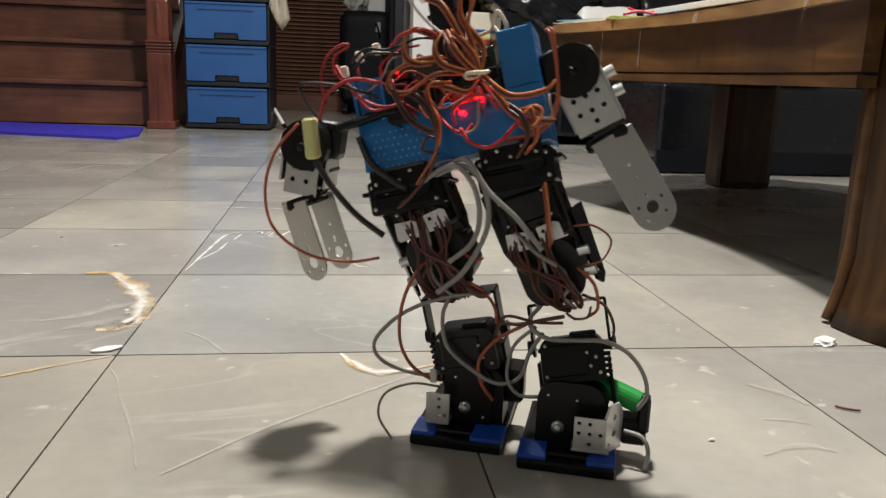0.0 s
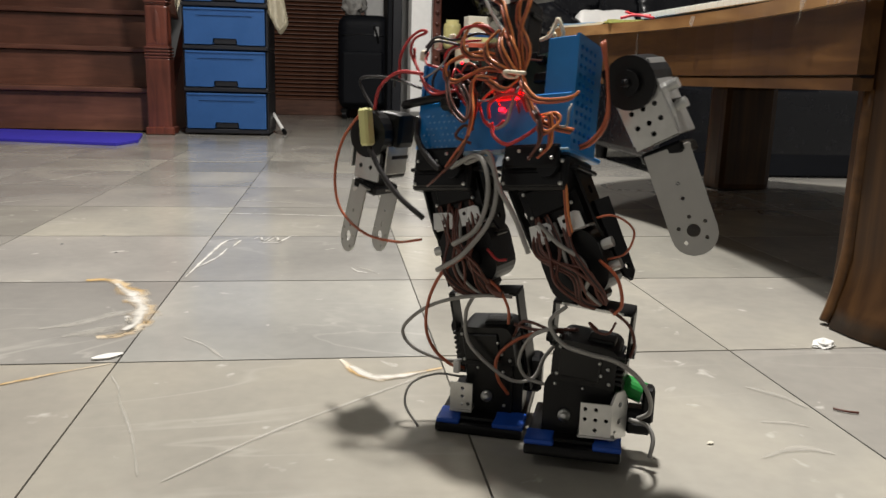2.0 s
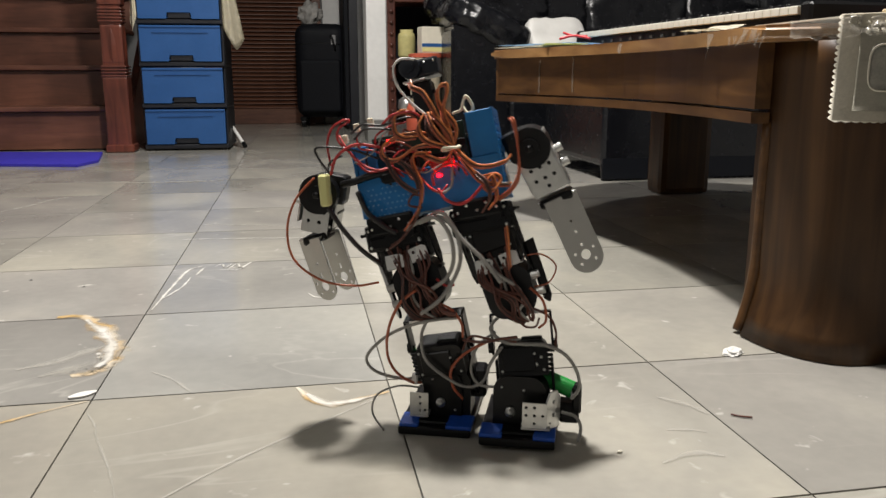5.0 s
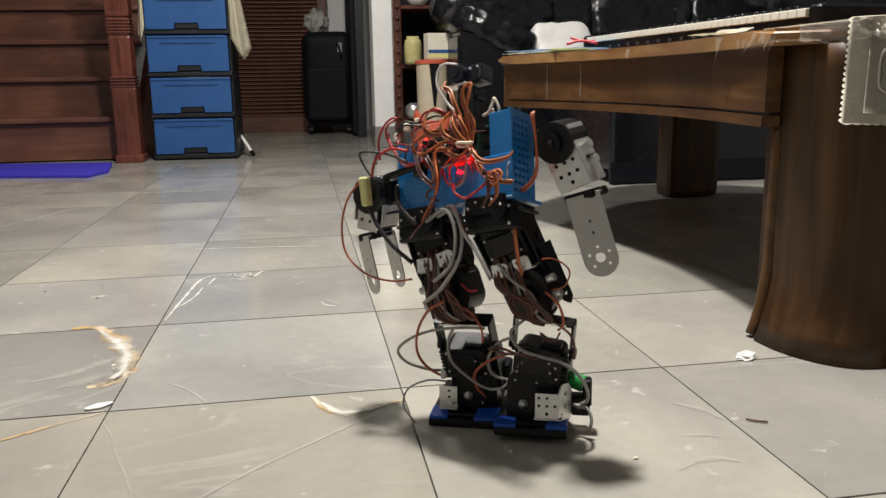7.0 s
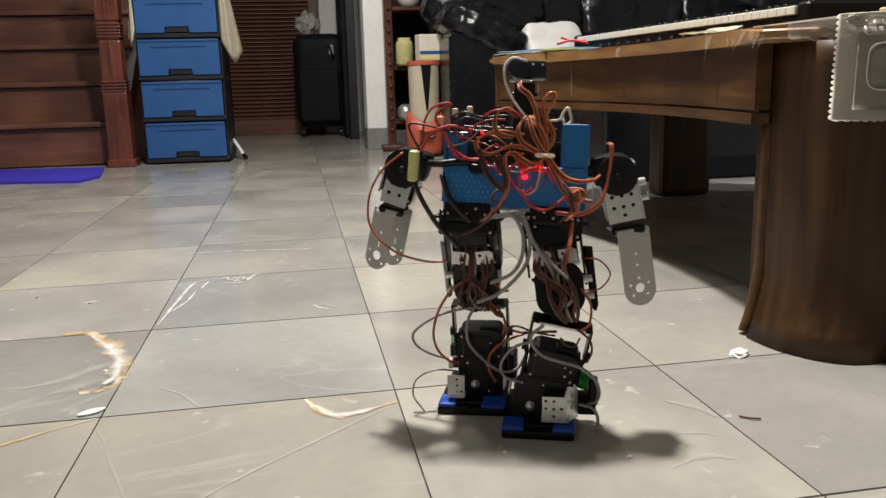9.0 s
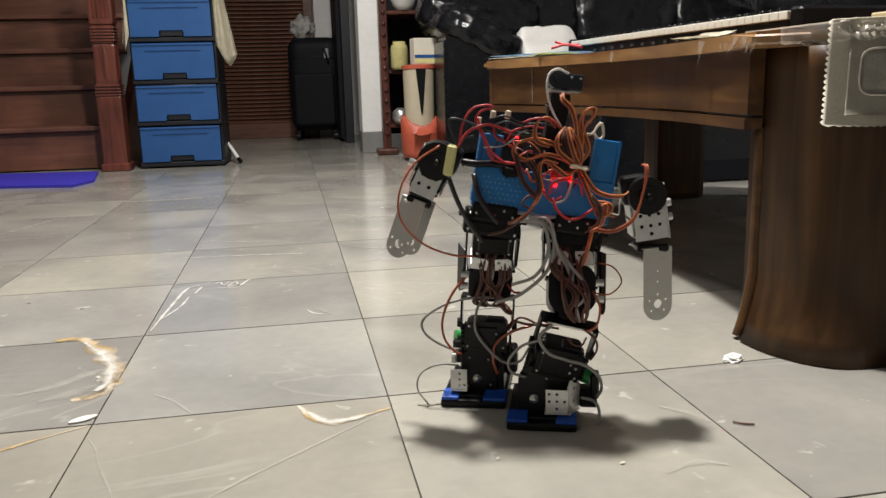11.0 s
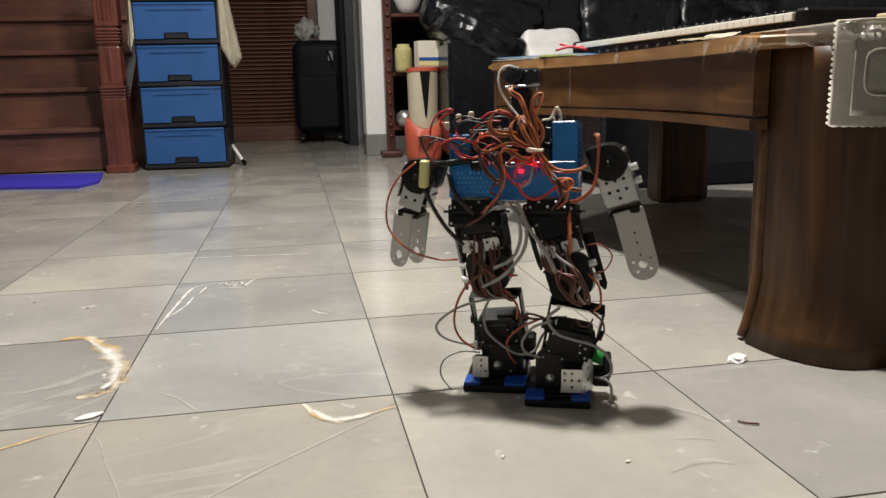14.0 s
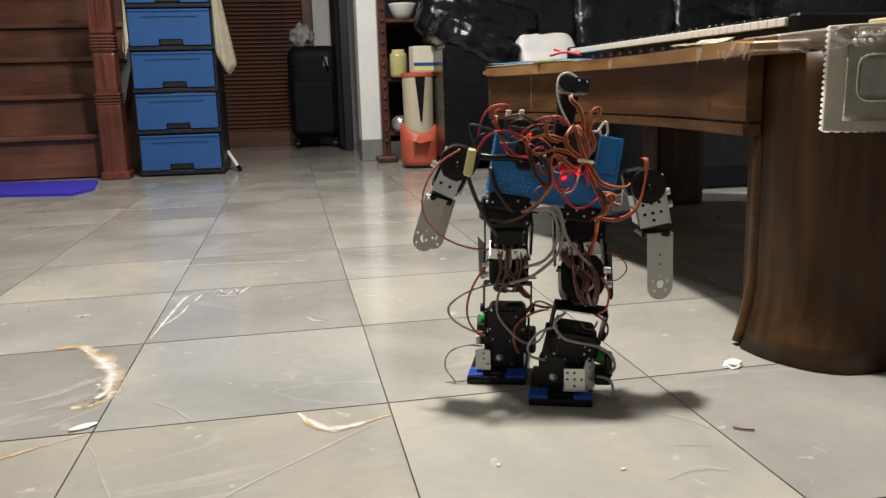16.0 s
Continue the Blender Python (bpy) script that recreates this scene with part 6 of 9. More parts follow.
def scrap(at, s, material, label, name, category, seed=0):
    bm = bmesh.new()
    bmesh.ops.create_icosphere(bm, subdivisions=3, radius=0.5)
    for v in bm.verts:
        k = 1 + 0.5 * noise.noise(v.co * 4 + Vector((seed, 0, 0)))
        v.co = Vector((v.co.x * s[0] * k, v.co.y * s[1] * k, max(-0.1, v.co.z * k) * s[2]))
    bm.transform(Matrix.Translation((0, 0, 0.1 * s[2])))
    return tagged(part(name, bm, material, at=at), label, category, "crumbs on the floor" if name == "crumb" else "")


scrap(pose(0.829, 0.01, 0.001, 0, 0, 40), (0.034, 0.022, 0.01), M_WHITE, "crumpled scrap of shiny white paper on the tiles", "paper_scrap", "paper scrap", 2)
bm = bmesh.new()
prism(bm, [(0.017 * math.cos(a) * (0.8 + 0.2 * math.cos(2 * a)), 0.0075 * math.sin(a)) for a in [2 * math.pi * k / 18 for k in range(18)]], 0, 0.0015)
tagged(part("white_tag", bm, M_WHITE, at=pose(-0.014, 0.016, 0.001, 0, 0, 30)), "flat oval white paper tag on the tiles", "tag")
bm = bmesh.new()
tube(bm, [(0.718, -0.178, 0.002), (0.727, -0.186, 0.002), (0.737, -0.19, 0.002)], 0.0011)
tagged(part("twig", bm, M_WIRE_B), "tiny dark twig lying on the tiles", "twig")
for k, (x, y) in enumerate(((-0.25, 0.62), (-0.14, 0.55), (-0.2, 0.7), (0.5, -0.05), (0.56, -0.24), (0.44, -0.2))):
    scrap(pose(x, y, 0.001, 0, 0, 50 * k), (0.006, 0.004, 0.002), M_BASE if k < 3 else M_PAPER, "tiny crumb of dirt on the tiles", "crumb", "crumb", k)

# ---- floor tiles ----
def tiles():
    bm = bmesh.new()
    box(bm, (0, 0, -0.006), (T - 0.0019, T - 0.0032, 0.012))
    me = mesh_of("tile", bm, M_TILE)
    rnd = random.Random(4)
    near, far = [], []
    for i in range(-7, 9):
        for j in range(-9, 17):
            x, y = (i + 0.5) * T, (j + 0.5) * T
            (near if -4 <= i <= 6 and -3 <= j <= 15 else far).append((x, y))
    # stone sorts: warm beige, neutral grey, brownish grey
    sort = {(1, -1): (1.2, 1.19, 1.15), (0, -1): (0.97, 0.95, 0.9), (0, 0): (1.03, 1.05, 1.06), (-1, 0): (0.86, 0.86, 0.87), (-1, -1): (0.98, 0.95, 0.9),
            (2, -1): (1.0, 0.99, 0.98), (1, 0): (1.12, 1.11, 1.06), (0, 1): (0.98, 0.99, 1.0), (1, 1): (1.12, 1.11, 1.05), (2, 0): (1.06, 1.05, 1.02), (1, -2): (1.05, 1.03, 0.98)}
    for x, y in near:
        ob = new("tile", me)
        ob.parent = floor
        shade = rnd.uniform(0.92, 1.08)
        ob.color = (*sort.get((math.floor(x / T), math.floor(y / T)), (shade, shade, shade * rnd.uniform(0.95, 1.02))), 1)
        ob.location = (x, y, rnd.uniform(-0.00008, 0.00008))
    bm = bmesh.new()
    for x, y in far:
        box(bm, (x, y, -0.006), (T - 0.0019, T - 0.0032, 0.012))
    tagged(part("distant_tiles", bm, M_TILE, floor), kind="stuff")


tiles()

# ---- how the robot walks ----
# one row each quarter second for each part, in the robot's own space: seconds, place, turn
ROWS_TORSO = [
    (0, -0.0514, 0.0279, 0.2347, -10.5, -15.1, -20.6),
    (0.25, -0.0280, 0.0163, 0.2344, -7.4, -7.7, -15.1),
    (0.5, -0.0022, -0.0025, 0.2357, -5.8, 0.5, -15.0),
    (0.75, 0.0189, -0.0173, 0.2341, -5.3, 5.8, -13.2),
    (1, 0.0406, -0.0308, 0.2312, -5.0, 10.6, -11.0),
    (1.25, 0.0296, -0.0245, 0.2305, -5.0, 7.3, -11.0),
    (1.5, 0.0144, -0.0183, 0.2307, -5.3, 2.0, -12.0),
    (1.75, -0.0064, -0.0050, 0.2366, -9.0, -0.9, -25.6),
    (2, -0.0337, 0.0138, 0.2424, -15.0, -6.0, -44.3),
    (2.25, -0.0426, 0.0235, 0.2376, -12.1, -11.8, -34.6),
    (2.5, -0.0417, 0.0304, 0.2318, -7.1, -13.6, -16.1),
    (2.75, -0.0203, 0.0150, 0.2345, -5.6, -6.1, -13.9),
    (3, -0.0002, -0.0034, 0.2371, -5.3, 0.4, -15.0),
    (3.25, 0.0214, -0.0180, 0.2378, -5.1, 7.8, -12.9),
    (3.5, 0.0412, -0.0282, 0.2366, -5.0, 13.3, -11.0),
    (3.75, 0.0285, -0.0221, 0.2366, -5.2, 10.3, -11.5),
    (4, 0.0155, -0.0176, 0.2371, -5.8, 6.3, -13.4),
    (4.25, -0.0049, -0.0063, 0.2395, -8.3, 1.5, -24.3),
    (4.5, -0.0352, 0.0134, 0.2405, -14.0, -8.7, -41.6),
    (4.75, -0.0483, 0.0241, 0.2371, -12.5, -14.7, -36.1),
    (5, -0.0407, 0.0271, 0.2337, -8.1, -12.3, -20.1),
    (5.25, -0.0166, 0.0111, 0.2363, -6.0, -3.5, -15.1),
    (5.5, 0.0016, -0.0048, 0.2372, -5.4, 2.3, -14.6),
    (5.75, 0.0236, -0.0225, 0.2378, -5.1, 9.8, -12.2),
    (6, 0.0326, -0.0251, 0.2353, -5.0, 11.8, -11.2),
    (6.25, 0.0220, -0.0193, 0.2355, -5.2, 8.2, -11.0),
    (6.5, 0.0113, -0.0155, 0.2370, -6.0, 4.4, -14.8),
    (6.75, -0.0128, -0.0010, 0.2392, -10.7, -2.6, -30.0),
    (7, -0.0400, 0.0160, 0.2404, -16.2, -12.3, -46.4),
    (7.25, -0.0445, 0.0254, 0.2353, -11.3, -13.6, -31.3),
    (7.5, -0.0399, 0.0311, 0.2311, -6.0, -11.2, -15.0),
    (7.75, -0.0154, 0.0114, 0.2342, -5.4, -3.4, -14.9),
    (8, 0.0062, -0.0056, 0.2360, -4.9, 2.9, -15.0),
    (8.25, 0.0223, -0.0182, 0.2354, -4.9, 9.4, -12.6),
    (8.5, 0.0293, -0.0221, 0.2339, -5.0, 13.0, -11.0),
    (8.75, 0.0172, -0.0171, 0.2366, -5.4, 7.6, -13.7),
    (9, 0.0048, -0.0119, 0.2398, -6.3, 2.9, -18.9),
    (9.25, -0.0213, 0.0046, 0.2411, -11.4, -3.9, -34.6),
    (9.5, -0.0457, 0.0205, 0.2389, -14.0, -13.4, -41.6),
    (9.75, -0.0463, 0.0270, 0.2348, -10.1, -14.3, -26.8),
    (10, -0.0271, 0.0198, 0.2348, -6.4, -7.3, -15.8),
    (10.25, -0.0064, 0.0019, 0.2369, -5.7, -0.3, -14.9),
    (10.5, 0.0143, -0.0156, 0.2381, -5.2, 6.9, -13.3),
    (10.75, 0.0316, -0.0260, 0.2363, -5.1, 11.5, -11.4),
    (11, 0.0264, -0.0210, 0.2353, -5.1, 10.1, -11.3),
    (11.25, 0.0119, -0.0165, 0.2364, -5.5, 5.8, -14.3),
    (11.5, -0.0072, -0.0082, 0.2393, -7.1, 2.3, -23.5),
    (11.75, -0.0330, 0.0087, 0.2407, -12.3, -6.4, -38.5),
    (12, -0.0542, 0.0225, 0.2400, -14.5, -14.8, -45.4),
    (12.25, -0.0427, 0.0270, 0.2362, -9.9, -13.4, -27.5),
    (12.5, -0.0227, 0.0231, 0.2357, -6.2, -8.5, -15.0),
    (12.75, -0.0050, 0.0023, 0.2384, -5.7, -0.1, -14.5),
    (13, 0.0140, -0.0193, 0.2414, -5.3, 9.4, -13.0),
    (13.25, 0.0273, -0.0229, 0.2369, -5.1, 10.6, -11.6),
    (13.5, 0.0291, -0.0207, 0.2340, -5.0, 9.2, -11.0),
    (13.75, 0.0095, -0.0122, 0.2363, -6.5, 3.9, -17.8),
    (14, -0.0137, -0.0004, 0.2392, -9.0, -1.3, -28.0),
    (14.25, -0.0354, 0.0141, 0.2391, -12.9, -10.3, -41.9),
    (14.5, -0.0487, 0.0241, 0.2369, -13.0, -17.0, -44.2),
    (14.75, -0.0364, 0.0201, 0.2367, -8.9, -9.5, -26.4),
    (15, -0.0174, 0.0067, 0.2395, -6.3, 0.6, -15.0),
    (15.25, 0.0015, -0.0093, 0.2403, -5.6, 5.7, -13.8),
    (15.5, 0.0224, -0.0263, 0.2411, -5.1, 11.8, -11.6),
    (15.75, 0.0241, -0.0227, 0.2400, -5.0, 12.5, -10.9),
    (16, 0.0167, -0.0162, 0.2405, -5.0, 10.6, -11.0),
]
ROWS_THIGHL = [
    (0, -0.0483, 0.0312, 0.1277, 3.6, -24.6, -21.9),
    (0.25, -0.0424, 0.0233, 0.1287, 2.5, -14.8, -16.8),
    (0.5, -0.0352, 0.0184, 0.1298, 6.9, -3.1, -16.9),
    (0.75, -0.0252, 0.0219, 0.1297, 15.0, 3.9, -13.3),
    (1, -0.0139, 0.0322, 0.1296, 26.2, 10.8, -8.5),
    (1.25, -0.0136, 0.0450, 0.1295, 30.5, 6.6, -10.3),
    (1.5, -0.0183, 0.0517, 0.1294, 32.0, 2.4, -12.9),
    (1.75, -0.0280, 0.0344, 0.1289, 15.9, -5.8, -23.6),
    (2, -0.0399, 0.0210, 0.1281, -0.8, -17.2, -36.8),
    (2.25, -0.0465, 0.0178, 0.1268, -5.4, -21.8, -28.2),
    (2.5, -0.0495, 0.0203, 0.1275, -7.0, -21.7, -14.7),
    (2.75, -0.0421, 0.0153, 0.1286, -3.1, -12.3, -14.1),
    (3, -0.0346, 0.0143, 0.1298, 4.9, -2.8, -16.7),
    (3.25, -0.0238, 0.0190, 0.1294, 13.1, 4.1, -13.3),
    (3.5, -0.0130, 0.0297, 0.1291, 22.3, 10.0, -9.6),
    (3.75, -0.0113, 0.0450, 0.1294, 27.7, 5.1, -11.9),
    (4, -0.0142, 0.0498, 0.1295, 28.5, 1.3, -14.7),
    (4.25, -0.0257, 0.0293, 0.1283, 13.0, -6.2, -23.4),
    (4.5, -0.0411, 0.0148, 0.1261, -2.5, -19.0, -33.8),
    (4.75, -0.0485, 0.0139, 0.1251, -6.2, -24.7, -28.7),
    (5, -0.0480, 0.0153, 0.1268, -7.7, -21.4, -17.2),
    (5.25, -0.0408, 0.0110, 0.1283, -3.2, -10.6, -15.2),
    (5.5, -0.0340, 0.0107, 0.1291, 3.6, -2.7, -16.0),
    (5.75, -0.0221, 0.0185, 0.1294, 15.2, 4.9, -12.6),
    (6, -0.0134, 0.0337, 0.1295, 23.9, 6.7, -10.8),
    (6.25, -0.0150, 0.0421, 0.1294, 26.0, 3.3, -12.3),
    (6.5, -0.0244, 0.0247, 0.1286, 15.9, 1.1, -16.0),
    (6.75, -0.0334, 0.0158, 0.1269, 4.2, -9.5, -26.2),
    (7, -0.0439, 0.0078, 0.1244, -7.3, -22.2, -35.7),
    (7.25, -0.0480, 0.0090, 0.1252, -10.7, -23.8, -23.7),
    (7.5, -0.0484, 0.0064, 0.1265, -15.7, -22.1, -10.5),
    (7.75, -0.0411, 0.0043, 0.1277, -7.6, -10.7, -13.9),
    (8, -0.0341, 0.0012, 0.1283, -1.5, -1.5, -16.5),
    (8.25, -0.0210, 0.0192, 0.1290, 13.6, 3.3, -13.2),
    (8.5, -0.0100, 0.0388, 0.1296, 25.5, 4.1, -11.8),
    (8.75, -0.0157, 0.0377, 0.1296, 22.8, 1.1, -14.9),
    (9, -0.0235, 0.0250, 0.1292, 13.8, -2.2, -19.8),
    (9.25, -0.0350, 0.0175, 0.1275, 2.1, -12.8, -30.1),
    (9.5, -0.0463, 0.0121, 0.1249, -6.0, -23.8, -32.6),
    (9.75, -0.0491, 0.0166, 0.1261, -6.4, -23.6, -22.2),
    (10, -0.0441, 0.0114, 0.1276, -7.0, -15.7, -14.5),
    (10.25, -0.0373, 0.0115, 0.1289, 1.2, -5.8, -16.1),
    (10.5, -0.0275, 0.0128, 0.1293, 9.3, 1.7, -14.4),
    (10.75, -0.0167, 0.0265, 0.1295, 20.7, 7.1, -11.0),
    (11, -0.0118, 0.0437, 0.1296, 27.3, 3.9, -11.9),
    (11.25, -0.0164, 0.0435, 0.1295, 25.8, -0.1, -15.9),
    (11.5, -0.0243, 0.0272, 0.1288, 13.9, -7.0, -24.1),
    (11.75, -0.0360, 0.0184, 0.1265, 3.0, -18.2, -32.9),
    (12, -0.0460, 0.0115, 0.1241, -4.4, -27.7, -35.7),
    (12.25, -0.0455, 0.0148, 0.1260, -6.7, -23.1, -23.0),
    (12.5, -0.0415, 0.0130, 0.1276, -7.8, -15.0, -14.5),
    (12.75, -0.0348, 0.0121, 0.1288, 1.2, -6.4, -15.7),
    (13, -0.0258, 0.0129, 0.1296, 11.3, 1.7, -14.8),
    (13.25, -0.0155, 0.0303, 0.1297, 21.5, 4.8, -12.0),
    (13.5, -0.0087, 0.0484, 0.1298, 29.6, 4.0, -11.5),
    (13.75, -0.0207, 0.0343, 0.1284, 18.4, -1.4, -17.7),
    (14, -0.0335, 0.0176, 0.1266, 4.0, -9.2, -26.2),
    (14.25, -0.0450, 0.0079, 0.1243, -7.6, -19.1, -32.2),
    (14.5, -0.0534, 0.0031, 0.1228, -14.3, -25.1, -30.8),
    (14.75, -0.0498, 0.0043, 0.1255, -11.3, -19.2, -20.5),
    (15, -0.0434, 0.0039, 0.1279, -4.3, -10.0, -15.8),
    (15.25, -0.0345, 0.0070, 0.1289, 3.9, -2.5, -15.3),
    (15.5, -0.0231, 0.0151, 0.1298, 15.3, 5.1, -12.7),
    (15.75, -0.0155, 0.0346, 0.1298, 22.8, 3.9, -12.3),
    (16, -0.0123, 0.0526, 0.1299, 28.6, 0.5, -13.4),
]
ROWS_THIGHR = [
    (0, 0.0393, 0.0081, 0.1253, 8.3, -22.9, -23.7),
    (0.25, 0.0422, -0.0187, 0.1291, -6.7, -17.2, -15.6),
    (0.5, 0.0472, -0.0410, 0.1290, -12.8, -8.0, -14.7),
    (0.75, 0.0516, -0.0523, 0.1265, -14.5, 0.9, -15.8),
    (1, 0.0567, -0.0615, 0.1245, -16.2, 10.4, -16.7),
    (1.25, 0.0550, -0.0638, 0.1246, -19.0, 4.5, -15.0),
    (1.5, 0.0522, -0.0639, 0.1259, -19.8, -2.4, -13.6),
    (1.75, 0.0456, -0.0612, 0.1301, -13.5, -13.4, -21.9),
    (2, 0.0365, -0.0546, 0.1362, -3.0, -26.8, -35.6),
    (2.25, 0.0410, -0.0160, 0.1268, 5.3, -23.5, -31.6),
    (2.5, 0.0438, 0.0036, 0.1258, -0.1, -22.8, -17.2),
    (2.75, 0.0463, -0.0257, 0.1286, -11.6, -16.4, -12.9),
    (3, 0.0500, -0.0443, 0.1288, -13.8, -8.6, -14.4),
    (3.25, 0.0547, -0.0550, 0.1262, -15.2, 0.2, -15.3),
    (3.5, 0.0605, -0.0608, 0.1248, -16.1, 7.8, -15.9),
    (3.75, 0.0573, -0.0655, 0.1245, -19.6, 1.8, -14.6),
    (4, 0.0560, -0.0658, 0.1254, -19.5, -4.5, -13.8),
    (4.25, 0.0484, -0.0612, 0.1271, -14.0, -13.2, -20.3),
    (4.5, 0.0402, -0.0372, 0.1286, 3.6, -21.7, -36.4),
    (4.75, 0.0439, 0.0024, 0.1176, 14.4, -19.0, -35.6),
    (5, 0.0429, -0.0060, 0.1248, -1.9, -20.8, -19.2),
    (5.25, 0.0455, -0.0375, 0.1282, -15.7, -14.4, -12.5),
    (5.5, 0.0489, -0.0482, 0.1273, -15.5, -7.4, -14.2),
    (5.75, 0.0525, -0.0607, 0.1244, -16.6, 2.3, -15.3),
    (6, 0.0563, -0.0639, 0.1238, -18.4, 4.9, -15.3),
    (6.25, 0.0527, -0.0656, 0.1246, -21.0, 0.5, -14.0),
    (6.5, 0.0538, -0.0588, 0.1269, -16.3, -5.1, -14.9),
    (6.75, 0.0451, -0.0530, 0.1308, -6.9, -15.2, -26.5),
    (7, 0.0374, -0.0343, 0.1325, 9.1, -22.9, -42.0),
    (7.25, 0.0404, -0.0121, 0.1266, 3.9, -22.1, -28.8),
    (7.5, 0.0406, -0.0160, 0.1295, -13.2, -23.0, -11.2),
    (7.75, 0.0452, -0.0371, 0.1287, -16.6, -14.1, -12.4),
    (8, 0.0494, -0.0513, 0.1270, -17.2, -5.8, -14.7),
    (8.25, 0.0549, -0.0594, 0.1244, -17.8, -0.0, -14.7),
    (8.5, 0.0597, -0.0647, 0.1227, -19.8, 0.8, -14.0),
    (8.75, 0.0523, -0.0665, 0.1244, -20.6, -2.4, -14.7),
    (9, 0.0465, -0.0654, 0.1263, -18.7, -6.7, -17.0),
    (9.25, 0.0410, -0.0539, 0.1297, -6.9, -18.5, -29.0),
    (9.5, 0.0424, -0.0105, 0.1207, 13.5, -19.8, -39.2),
    (9.75, 0.0436, 0.0036, 0.1205, 7.6, -20.2, -26.9),
    (10, 0.0438, -0.0266, 0.1278, -13.0, -18.0, -13.1),
    (10.25, 0.0475, -0.0436, 0.1280, -15.5, -10.5, -13.5),
    (10.5, 0.0508, -0.0566, 0.1254, -16.3, -1.9, -14.8),
    (10.75, 0.0552, -0.0624, 0.1240, -17.0, 5.2, -15.5),
    (11, 0.0533, -0.0674, 0.1235, -21.3, 2.2, -14.7),
    (11.25, 0.0488, -0.0674, 0.1251, -20.8, -3.6, -14.6),
    (11.5, 0.0428, -0.0654, 0.1262, -16.9, -12.1, -18.8),
    (11.75, 0.0409, -0.0375, 0.1231, 2.0, -17.8, -34.0),
    (12, 0.0442, 0.0042, 0.1116, 21.9, -16.9, -44.4),
    (12.25, 0.0437, -0.0069, 0.1209, 2.2, -18.9, -25.8),
    (12.5, 0.0447, -0.0337, 0.1290, -18.9, -17.1, -10.8),
    (12.75, 0.0489, -0.0464, 0.1270, -16.9, -10.7, -12.7),
    (13, 0.0527, -0.0612, 0.1236, -16.1, -3.2, -14.2),
    (13.25, 0.0539, -0.0652, 0.1231, -19.1, 2.8, -15.3),
    (13.5, 0.0500, -0.0710, 0.1226, -24.1, 4.6, -15.7),
    (13.75, 0.0505, -0.0638, 0.1241, -18.1, -5.8, -17.5),
    (14, 0.0485, -0.0569, 0.1253, -11.2, -17.9, -22.1),
    (14.25, 0.0474, -0.0218, 0.1179, 9.0, -18.3, -37.2),
    (14.5, 0.0510, 0.0184, 0.1050, 24.1, -13.9, -43.1),
    (14.75, 0.0468, -0.0117, 0.1175, 0.6, -16.8, -24.1),
    (15, 0.0451, -0.0484, 0.1263, -18.5, -15.1, -11.5),
    (15.25, 0.0459, -0.0561, 0.1253, -17.5, -6.3, -13.6),
    (15.5, 0.0466, -0.0653, 0.1235, -17.2, 4.0, -15.4),
    (15.75, 0.0480, -0.0691, 0.1233, -21.1, 3.5, -14.8),
    (16, 0.0447, -0.0736, 0.1236, -25.4, 0.3, -13.8),
]
